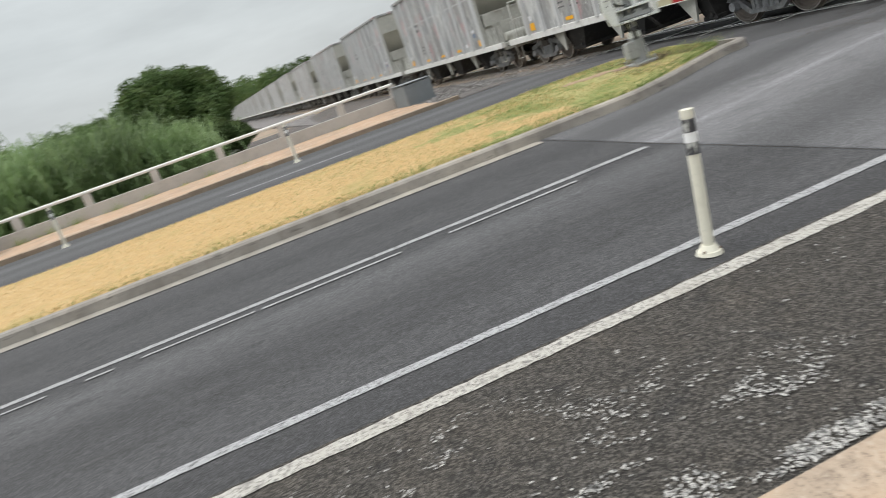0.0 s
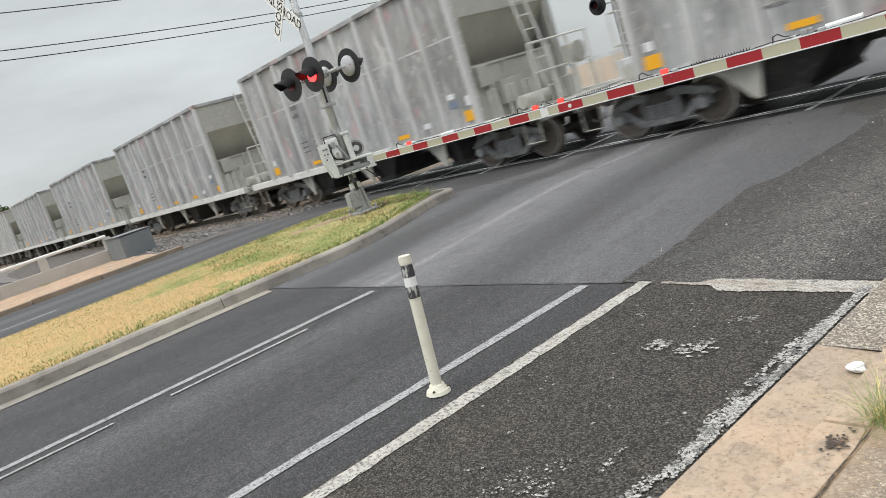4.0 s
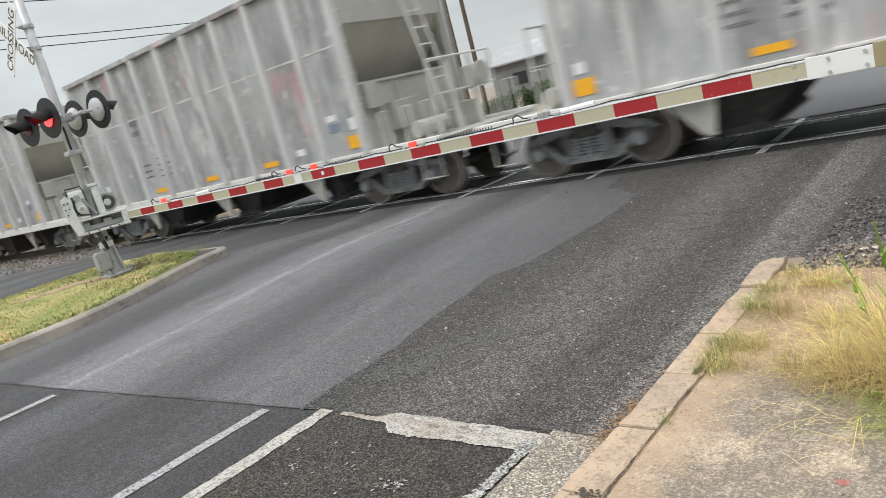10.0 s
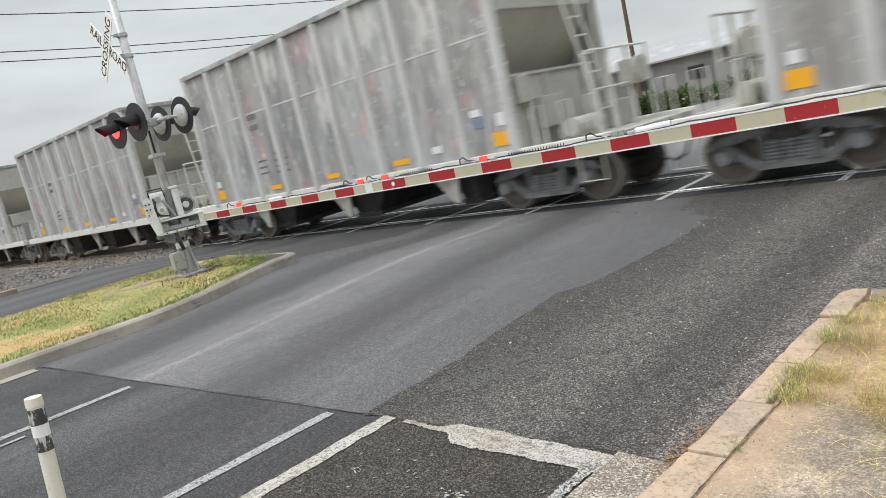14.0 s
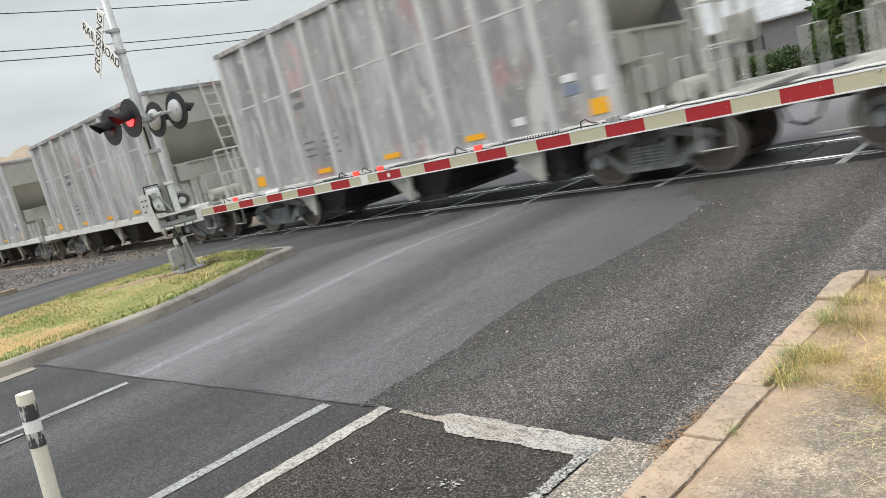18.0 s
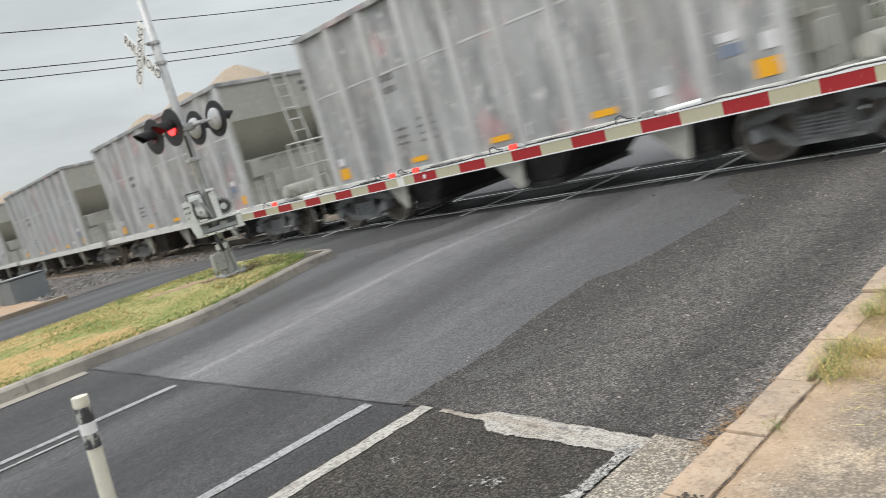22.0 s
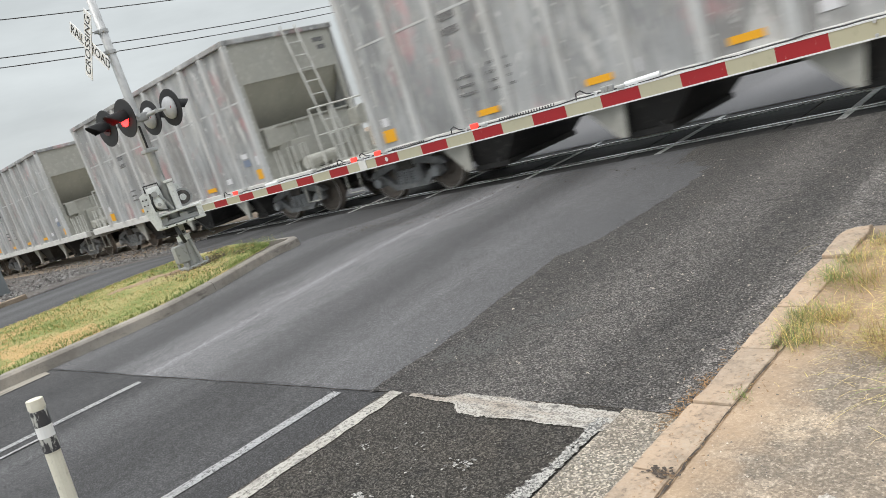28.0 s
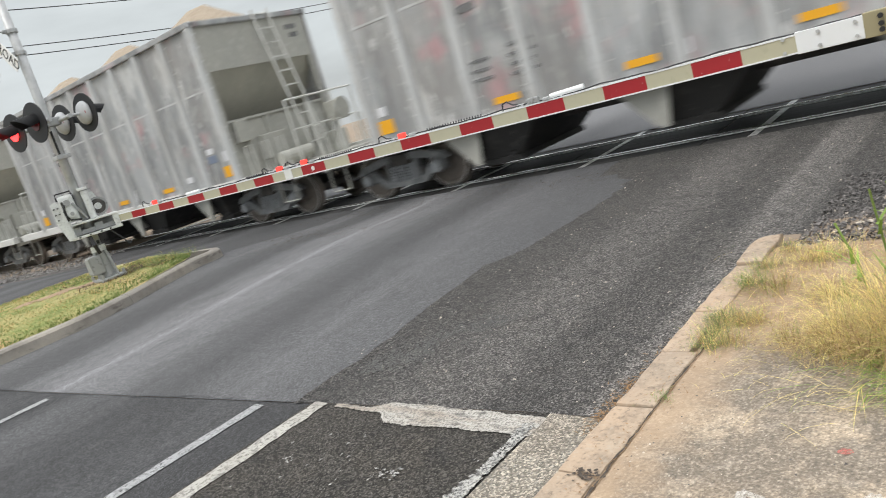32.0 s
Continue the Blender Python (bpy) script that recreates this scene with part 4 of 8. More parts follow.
def build_kerb_and_pavement():
    # gutter pan: concrete lengths up to the aggregate patch
    gut = empty("gutter")
    tagged(gut, "tan concrete gutter pan in jointed lengths", "gutter", kind="structure")
    rnd = random.Random(5)
    y = 1.16
    first = None
    while y > -30:
        ln = 1.75
        bm = bmesh.new()
        a, b = y - ln + 0.012, y
        prof = [(1.86, -0.02), (2.30, -0.035), (2.30, -0.25), (1.86, -0.25)]
        lo = [bm.verts.new((x, a, -SLOPE * x + z + 0.028)) for x, z in prof]
        hi = [bm.verts.new((x, b, -SLOPE * x + z + 0.028)) for x, z in prof]
        for i in range(4):
            bm.faces.new((lo[i], lo[(i + 1) % 4], hi[(i + 1) % 4], hi[i]))
        bm.faces.new(lo[::-1])
        bm.faces.new(hi)
        bmesh.ops.recalc_face_normals(bm, faces=bm.faces)
        part("gutter_slab", bm, M_CONCRETE, gut)
        y -= ln
    ag = strip("gutter_patch", 1.86, 2.30, lambda x: 1.152, lambda x: 2.09, 0.009, M_AGG, 3, 6)
    tagged(ag, "grey exposed-aggregate patch in the gutter", "gutter", kind="structure")
    # kerb stones
    kerb = empty("kerb")
    tagged(kerb, "low weathered tan concrete kerb beside the pavement", "kerb", kind="structure")
    joints = [-30.0, -22, -14, -9, -5.6, -3.2, -1.1, 0.28, 1.5, 2.05, 2.62, 3.15, 3.9, 4.62]
    for a, b in zip(joints, joints[1:]):
        x0, x1 = 2.27 + rnd.uniform(-0.006, 0.006), 2.46
        if b > 3:
            x0, x1 = 2.25, 2.41
        zt = SIDE_Z + 0.008 + rnd.uniform(-0.004, 0.004) + (0.02 if b > 4 else 0)
        bm = bm_box(x0, x1, a + 0.006, b - 0.006, -0.22, zt, 0.012)
        if b > -6:
            bmesh.ops.subdivide_edges(bm, edges=[e for e in bm.edges if abs(e.verts[0].co.y - e.verts[1].co.y) > 0.2], cuts=9)
            for v in bm.verts:
                q = v.co * 5.5
                v.co.x += 0.011 * noise.noise(q) + 0.005 * noise.noise(v.co * 23)
                v.co.z += (0.006 * noise.noise(q + Vector((9, 3, 1))) + 0.004 * noise.noise(v.co * 19)) if v.co.z > 0 else 0
                if b > 4.5 and v.co.y > 4.3:
                    v.co.x += (0.06 if v.co.x < 2.33 else -0.05) * step01(4.3, 4.62, v.co.y)
                    v.co.z -= 0.05 * step01(4.4, 4.62, v.co.y) if v.co.z > 0 else 0
        part("kerb_stone", bm, M_CONCRETE, kerb)
    # pavement slabs
    pave = empty("pavement")
    tagged(pave, "tan weathered concrete pavement in large slabs", "pavement", kind="structure")
    yj = [-30, -24, -18, -13, -9.0, -5.6, -2.55, 0.47, 2.95]
    for a, b in zip(yj, yj[1:]):
        bm = bm_box(2.475, 4.75, a + 0.006, b - 0.006, -0.16, SIDE_Z, 0.008)
        part("pavement_slab", bm, M_SLAB, pave)
    # bare soil between the kerb and the grass
    def soil(x, y):
        rag = 0.22 * noise.noise((x * 2.3, 4, 4)) + 0.08 * noise.noise((x * 9, 4, 4))
        edge = step01(4.25 + rag, 4.45 + rag, y)
        return SIDE_Z - 0.008 + 0.014 * noise.noise((x * 4, y * 4, 2)) + 0.006 * noise.noise((x * 17, y * 17, 2)) - 0.12 * edge
    tagged(sheet("soil_bed", steps(2.36, 5.2, 0.06), steps(2.93, 4.66, 0.06), 0.0, M_SOILBED, soil), "bare tan soil with straw between kerb and grass", "soil", kind="structure")
    tagged(sheet("joint_soil", [2.44, 2.50], steps(-8, 2.95, 0.3), 0.0, M_SOILBED, lambda x, y: SIDE_Z - 0.005), "soil filling the joint behind the kerb", "soil", kind="structure")
    # crack filled with dirt between kerb and slabs
    bm = bmesh.new()
    prev = None
    y = -8.0
    while y < 2.95:
        w = rnd.uniform(0.0005, 0.006) * (1.8 if 0.7 < y < 1.5 else 1)
        c = 2.468 + rnd.uniform(-0.006, 0.006)
        cur = (bm.verts.new((c - w, y, SIDE_Z + 0.004)), bm.verts.new((c + w, y, SIDE_Z + 0.004)))
        if prev:
            bm.faces.new((prev[0], cur[0], cur[1], prev[1]))
        prev = cur
        y += 0.06
    tagged(part("kerb_crack", bm, M_TAR), "dirt-filled crack between kerb and pavement", "crack", kind="structure")
    # verge behind the pavement and at the corner
    tagged(sheet("verge", [2.3] + steps(2.45, 5.0, 0.15) + steps(5.6, 40, 1.4), [-30, -20, -10, -4, -1, 1, 2] + steps(2.4, 6.4, 0.1) + [7, 8, 8.6], 0.0, M_DIRT, verge_z), "dry dirt verge with straw", "ground", kind="structure")



MED_L, MED_R = -8.75, -4.95


def med_right(y):
    """The near edge of the median, which draws in towards its rounded nose."""
    return MED_R - 1.05 * step01(2.4, 5.6, y) + 0.12 * step01(-2, -12, y) * -1


def med_z(x, y):
    return gz(x, y) + 0.15 + 0.05 * math.sin(math.pi * min(1, max(0, (x - MED_L) / (MED_R - MED_L))))


def build_median():
    # outline of the near edge, the nose and the far edge
    near = [(med_right(y), y) for y in steps(-60, 4.9, 0.72)]
    nx, ny = med_right(4.9), 4.9
    tip = []
    cx, r = nx - 0.42, 0.42
    for i in range(1, 9):
        a = math.pi / 2 * i / 8
        tip.append((cx + r * math.cos(a), ny + 0.62 * math.sin(a)))
    far = [(x, 5.52 - 0.30 * (cx - x)) for x in (-6.7, -7.3, -7.9)]
    far += [(MED_L, 4.7 - i * 2.0) for i in range(33)]
    line = near + tip + far
    kerb = empty("median_kerb")
    tagged(kerb, "grey weathered concrete kerb round the grass median", "kerb", kind="structure")
    w, seg = 0.16, []
    pts = [Vector((x, y, 0)) for x, y in line]
    inner = []
    for i, p in enumerate(pts):
        d = (pts[min(i + 1, len(pts) - 1)] - pts[max(i - 1, 0)]).normalized()
        nrm = Vector((-d.y, d.x, 0))
        inner.append(p + nrm * w)
    # lengths of kerb between joints
    i = 0
    while i < len(pts) - 1:
        j = min(len(pts) - 1, i + 4)
        bm = bmesh.new()
        rows = []
        for k in range(i, j + 1):
            o, n = pts[k].copy(), inner[k]
            if k == i and i:
                o, n = o.lerp(pts[k + 1], 0.012), n.lerp(inner[k + 1], 0.012)
            g = gz(o.x, o.y)
            rows.append([bm.verts.new((o.x + (n.x - o.x) * f, o.y + (n.y - o.y) * f, g + z)) for f, z in ((-0.05, -0.1), (0.0, 0.0), (0.10, 0.115), (0.28, 0.142), (1.0, 0.148), (1.0, -0.1))])
        for a, b in zip(rows, rows[1:]):
            for q in range(5):
                bm.faces.new((a[q], b[q], b[q + 1], a[q + 1]))
        bm.faces.new(rows[0])
        bm.faces.new(rows[-1][::-1])
        bmesh.ops.recalc_face_normals(bm, faces=bm.faces)
        part("kerb_length", bm, M_KERB, kerb)
        i = j
    # gutter strip along the near side
    verts, faces = [], []
    gy = steps(-60, 1.15, 0.9)
    for y in gy:
        for x in (med_right(y) + 0.005, med_right(y) + 0.21):
            verts.append((x, y, gz(x, y) + 0.008))
    for q in range(len(gy) - 1):
        faces.append((2 * q, 2 * q + 1, 2 * q + 3, 2 * q + 2))
    tagged(mesh_object("median_gutter", verts, faces, M_KERB), "stained concrete gutter strip under the median kerb", "gutter", kind="structure")
    # turf bed
    ys = steps(-60, -8, 1.0) + steps(-7.75, 5.0, 0.25)
    verts, faces = [], []
    n = 24
    for y in ys:
        r = med_right(y) - 0.15
        l = MED_L + 0.15 if y < 4.6 else -7.6
        if y > 4.8:
            r -= 0.15
        for i in range(n + 1):
            x = l + (r - l) * i / n
            verts.append((x, y, med_z(x, y) - (0.03 if i in (0, n) else 0)))
    for j in range(len(ys) - 1):
        for i in range(n):
            faces.append((j * (n + 1) + i, j * (n + 1) + i + 1, (j + 1) * (n + 1) + i + 1, (j + 1) * (n + 1) + i))
    def lush(f):
        x, y, _ = verts[f[0]]
        return y + 2.4 * noise.noise((x * 1.1, y * 0.9, 4)) + 1.2 * noise.noise((x * 4, y * 4, 8)) > 1.2
    green = [f for f in faces if lush(f)]
    cut = [f for f in faces if not lush(f)]
    tagged(mesh_object("median_turf_nose", verts, green, M_TURF_GREEN), "patchy green and yellow turf soil at the median nose", "turf", kind="structure")
    faces = cut
    tagged(mesh_object("median_turf", verts, faces, M_TURF), "dry yellow turf soil on the median", "turf", kind="structure")


def blade(verts, faces, x, y, z, h, w, lean, az, bend=0.5):
    dx, dy = math.cos(az), math.sin(az)
    px, py = -dy * w / 2, dx * w / 2
    k = len(verts)
    mx, my = x + dx * lean * 0.35, y + dy * lean * 0.35
    tx, ty = x + dx * lean, y + dy * lean
    verts += [(x - px, y - py, z), (x + px, y + py, z), (mx + px * 0.8, my + py * 0.8, z + h * 0.62), (mx - px * 0.8, my - py * 0.8, z + h * 0.62), (tx, ty, z + h)]
    faces += [(k, k + 1, k + 2, k + 3), (k + 3, k + 2, k + 4)]


def build_median_grass():
    rnd = random.Random(21)
    vs, fs, vg, fg = [], [], [], []
    for _ in range(95000):
        y = 4.9 - abs(rnd.gauss(0, 1)) * 7.5 if rnd.random() < 0.75 else rnd.uniform(-40, 4)
        if y < -45:
            continue
        r = med_right(y) - 0.14
        l = MED_L + 0.12 if y < 4.5 else -7.5
        x = rnd.uniform(l, r)
        if (x + 6.9) ** 2 + (y - 3.4) ** 2 < 0.3 and rnd.random() < 0.8:
            continue
        green = 0.12 + 0.45 * step01(-3.0, 1.5, y) + (0.55 if x > r - 0.30 else 0) + 0.2 * noise.noise((x * 0.8, y * 0.8, 3))
        z = med_z(x, y) - 0.02
        far = 1.0 if y > -6 else 1.6
        h = rnd.uniform(0.018, 0.045) * (1.3 if green > 0.6 else 1)
        if rnd.random() < green:
            blade(vg, fg, x, y, z, h, 0.008 * far, rnd.uniform(0.01, 0.05), rnd.uniform(0, 6.28))
        else:
            blade(vs, fs, x, y, z, h, 0.008 * far, rnd.uniform(0.02, 0.07), rnd.uniform(0, 6.28))
    tagged(mesh_object("median_straw_grass", vs, fs, M_GRASS), "short straw-yellow dry grass on the median", "grass", kind="stuff")
    tagged(mesh_object("median_green_grass", vg, fg, M_LAWN), "short green grass at the median edge and nose", "grass", kind="stuff")


build_ground()
build_roads()
build_markings()
build_worn_paint()
build_seam()
build_litter()
build_kerb_and_pavement()
build_road_debris()
build_grit()
build_median()
build_median_grass()


# ---- railway ----
def rail_profile():
    return [(-0.065, 0), (0.065, 0), (0.065, 0.012), (0.012, 0.03), (0.012, 0.11), (0.036, 0.118), (0.036, 0.15), (0.03, 0.156), (-0.03, 0.156), (-0.036, 0.15), (-0.036, 0.118), (-0.012, 0.11), (-0.012, 0.03), (-0.065, 0.012)]


def build_track(offset, name):
    tr = empty(name, TRACK @ pose(0, offset, 0))
    tagged(tr, "railway track with polished steel rails", "railway track", kind="structure")
    for s in (-0.7535, 0.7535):
        bm = bm_prism([(a + s, b - 0.156) for a, b in rail_profile()], -420, 160, axis="x")
        part("rail", bm, M_RAIL, tr, "steel rail with a polished head")
    # rubber and asphalt crossing panels
    for y0, y1, z in ((-0.68, 0.68, -0.035), (-1.35, -0.80, -0.03), (0.80, 1.35, -0.03)):
        x = -17.0
        while x < 5.0:
            bm = bm_box(x + 0.01, x + 2.42, y0, y1, z - 0.12, z, 0.012)
            part("crossing_panel", bm, M_PANEL if y0 < -0.7 else M_PANEL_GREY, tr)
            x += 2.44
    # pale strips added along the flangeways to draw the bright shine lines there
    for y0 in (-0.695, 0.675, -0.80):
        part("panel_edge", bm_box(-17.0, 5.0, y0, y0 + 0.016, -0.06, -0.022), M_STRIP, tr)
    # pale steel end strips between the panels
    x = -16.86
    while x < 5.0:
        part("panel_strip", bm_box(x - 0.055, x + 0.055, -1.3, 2.5, -0.05, -0.024, 0.004), M_STRIP, tr)
        x += 2.52
    # ties in the open track
    tie = None
    for i in range(90):
        x = -17.6 - i * 0.53
        m = pose(x, 0, 0, 0, 0, 0)
        if tie is None:
            tie = part("tie", bm_box(-0.11, 0.11, -1.28, 1.28, -0.30, -0.145, 0.01), M_WOOD, tr, m=m)
        else:
            again(tie, m)
    return tr


M_PANEL = mat("black_crossing_panel", (0.030, 0.030, 0.031), 0.8, spec=0.3, spots=[(5, 0.45, 0.7, (0.085, 0.082, 0.078), 0.7, (0.4, 2.5, 1)), (70, 0.6, 0.7, (0.12, 0.12, 0.12), 0.4)], bump=0.004)
M_PANEL_GREY = mat("worn_grey_crossing_panel", (0.036, 0.036, 0.037), 0.8, spec=0.3, spots=[(5, 0.47, 0.7, (0.10, 0.098, 0.095), 0.7, (0.3, 3.5, 1)), (60, 0.55, 0.7, (0.2, 0.2, 0.2), 0.4)], bump=0.004)
M_STRIP = mat("pale_steel_strip", (0.58, 0.58, 0.57), 0.5, 0.3, spots=[(12, 0.5, 0.65, (0.1, 0.1, 0.1), 0.7)])
build_track(0.0, "railway_track")


def build_ballast():
    def bed(x0, x1, name):
        prof = [(-5.6, -0.42), (-3.4, -0.24), (-2.0, -0.17), (2.0, -0.17), (3.4, -0.22), (3.4, -0.6), (-5.6, -0.6)]
        ob = part(name, bm_prism(prof, x0, x1, axis="x"), M_BALLAST)
        ob.matrix_basis = TRACK
        tagged(ob, "grey crushed-stone ballast bed under the track", "ballast", kind="structure")
    bed(-420, -17.2, "ballast_west")
    bed(5.2, 160, "ballast_east")
    rnd = random.Random(8)
    bm = bmesh.new()
    for _ in range(5200):
        x = -16.2 - abs(rnd.gauss(0, 8))
        y = rnd.uniform(-6.6, -0.9)
        s = rnd.uniform(0.025, 0.06)
        p = TRACK @ Vector((x, y, 0.0))
        p.z = max(-0.17 - 0.05 * max(0, -y - 2), land(p.x, p.y) + 0.035 if x < -14.7 else -1) + s * 0.2
        vs = [bm.verts.new(p + Vector((rnd.uniform(-1, 1), rnd.uniform(-1, 1), rnd.uniform(-0.7, 0.7))).normalized() * s) for _ in range(4)]
        for f in ((0, 1, 2), (0, 2, 3), (0, 3, 1), (1, 3, 2)):
            bm.faces.new([vs[i] for i in f])
    tagged(part("ballast_stones", bm, M_BALLASTSTONE), "loose grey ballast stones beside the track", "ballast", kind="stuff")


build_ballast()


def build_gravel_verge():
    xs, ys = steps(-60, -14.66, 1.6), steps(2.6, 7.4, 0.8)
    tagged(sheet("gravel_verge", xs, ys, 0.035, M_VERGE, land), "brown gravelly verge between the far road and the ballast", "ground", kind="structure")


M_STRIPSOIL = mat("orange_tan_soil", (0.42, 0.285, 0.19), 0.95, spots=[(0.9, 0.45, 0.62, (0.32, 0.235, 0.165), 0.8), (3.5, 0.52, 0.66, (0.50, 0.40, 0.31), 0.7), (6, 0.58, 0.7, (0.13, 0.16, 0.06), 0.6)], bump=0.02, bump_scale=20)
M_VERGE = mat("dark_gravel_verge", (0.085, 0.076, 0.07), 0.95, spots=[(0.6, 0.45, 0.65, (0.13, 0.105, 0.085), 0.8), (10, 0.5, 0.64, (0.25, 0.24, 0.23), 0.7), (20, 0.48, 0.36, (0.03, 0.028, 0.026), 0.7)], bump=0.04, bump_scale=14)
build_gravel_verge()
tagged(sheet("soil_strip", steps(-19.9, -14.8, 0.6), steps(-24, 3.2, 0.8), 0.05, M_STRIPSOIL, lambda x, y: land(x, y) + 0.03 * noise.noise((x * 1.3, y * 1.3, 5))), "orange-tan bare soil strip before the parapet", "soil", kind="structure")
tagged(sheet("brown_bank", steps(-60, -20.3, 1.5), steps(-9.0, 2.6, 0.8), 0.035, M_VERGE, land), "brown earth bank behind the parapet", "ground", kind="structure")


# ---- hopper cars ----
CAR_L, HALF = 14.2, 5.05


def bm_coil(x, y, z0, z1, r, turns, bm):
    """A stack of rings that stands for a coil spring."""
    d = (z1 - z0) / turns
    for i in range(turns):
        bm_cyl((x, y, z0 + i * d), (x, y, z0 + (i + 0.62) * d), r, None, 10, bm=bm)
    bm_cyl((x, y, z0), (x, y, z1), r * 0.72, None, 8, bm=bm, caps=False)


def frame_bars(cx, y0, y1):
    """Cast side frame: bowed top member, two sloping lower members, spring seat, columns and axle-box pedestals."""
    bars = [[(-1.14, 0.56), (-1.02, 0.68), (-0.46, 0.80), (0.46, 0.80), (1.02, 0.68), (1.14, 0.56), (0.98, 0.54), (0.44, 0.67), (-0.44, 0.67), (-0.98, 0.54)],
            [(-0.44, 0.20), (0.44, 0.20), (0.40, 0.29), (-0.40, 0.29)]]
    for k in (-1, 1):
        bars.append([(k * 0.74, 0.56), (k * 0.84, 0.47), (k * 0.47, 0.20), (k * 0.35, 0.26)])
        bars.append([(k * 0.29, 0.27), (k * 0.39, 0.27), (k * 0.39, 0.70), (k * 0.29, 0.70)])
        bars.append([(k * 0.72, 0.40), (k * 0.76, 0.60), (k * 0.98, 0.60), (k * 1.02, 0.40), (k * 0.96, 0.34), (k * 0.78, 0.34)])
    bm = bmesh.new()
    for poly in bars:
        bm_prism([(cx + a, b) for a, b in poly], y0, y1, bm=bm)
    return bm


def build_truck(car, cx):
    for sgn in (-1, 1):
        y = sgn * 1.02
        fr = part("truck_frame", frame_bars(cx, y - 0.06, y + 0.06), M_TRUCK, car)
        if sgn > 0:
            continue
        bm = bmesh.new()
        for dx in (-0.20, 0.0, 0.20):
            bm_coil(cx + dx, y - 0.01, 0.29, 0.60, 0.088, 6, bm)
        part("spring_pack", bm, M_SPRING, fr, "grey coil springs")
        for d in (-0.87, 0.87):
            part("axle_cap", bm_cyl((cx + d, y - 0.06, 0.44), (cx + d, y - 0.17, 0.44), 0.125, 0.10, 14), M_SPRING, fr)
    bm = bm_box(cx - 0.22, cx + 0.22, -1.12, 1.0, 0.60, 0.80, 0.03)
    bm_box(cx - 0.17, cx + 0.17, -0.9, 0.9, 0.45, 0.62, 0.02, bm=bm)
    part("bolster", bm, M_DARK, car)
    bm = bmesh.new()
    for k in (-1, 1):
        bm_box(cx + k * 0.40 - 0.03, cx + k * 0.40 + 0.03, -0.9, 0.9, 0.36, 0.46, bm=bm)
        bm_tube([(cx + k * 0.40, -0.86, 0.42), (cx + k * 0.30, -0.86, 0.62), (cx + k * 0.1, -0.86, 0.9)], 0.022, 6, bm=bm)
    part("brake_beam", bm, M_TRUCK, car)
    for d in (-0.87, 0.87):
        ax = part("wheelset", bm_cyl((cx + d, -0.8, 0.44), (cx + d, 0.8, 0.44), 0.08, None, 10), M_DARK, car)
        for sgn in (-1, 1):
            y = sgn * 0.7535
            bm = bmesh.new()
            prof = [(0.0, 0.05), (0.14, 0.065), (0.17, 0.03), (0.33, 0.02), (0.37, 0.06), (0.44, 0.065), (0.44, -0.05), (0.475, -0.062), (0.475, -0.085), (0.37, -0.085), (0.33, -0.02), (0.0, -0.03)]
            n = 28
            rings = []
            for r, o in prof:
                rings.append([bm.verts.new((cx + d + r * math.cos(2 * math.pi * i / n), y + sgn * o, 0.44 + r * math.sin(2 * math.pi * i / n))) for i in range(n)] if r else [bm.verts.new((cx + d, y + sgn * o, 0.44))])
            for a, b in zip(rings, rings[1:]):
                for i in range(n):
                    q = (a[i % len(a)], a[(i + 1) % len(a)], b[(i + 1) % len(b)], b[i % len(b)])
                    q = list(dict.fromkeys(q))
                    if len(q) > 2:
                        bm.faces.new(q)
            bmesh.ops.recalc_face_normals(bm, faces=bm.faces)
            wh = part("wheel", bm, M_WHEEL, ax)
            if sgn < 0:
                bm = bmesh.new()
                ra, rb = [], []
                for i in range(n):
                    c, s = math.cos(2 * math.pi * i / n), math.sin(2 * math.pi * i / n)
                    ra.append(bm.verts.new((cx + d + 0.415 * c, y - 0.068, 0.44 + 0.415 * s)))
                    rb.append(bm.verts.new((cx + d + 0.443 * c, y - 0.066, 0.44 + 0.443 * s)))
                for i in range(n):
                    bm.faces.new((ra[i], ra[(i + 1) % n], rb[(i + 1) % n], rb[i]))
                part("rim", bm, M_TREAD, car, "bright worn wheel rim")


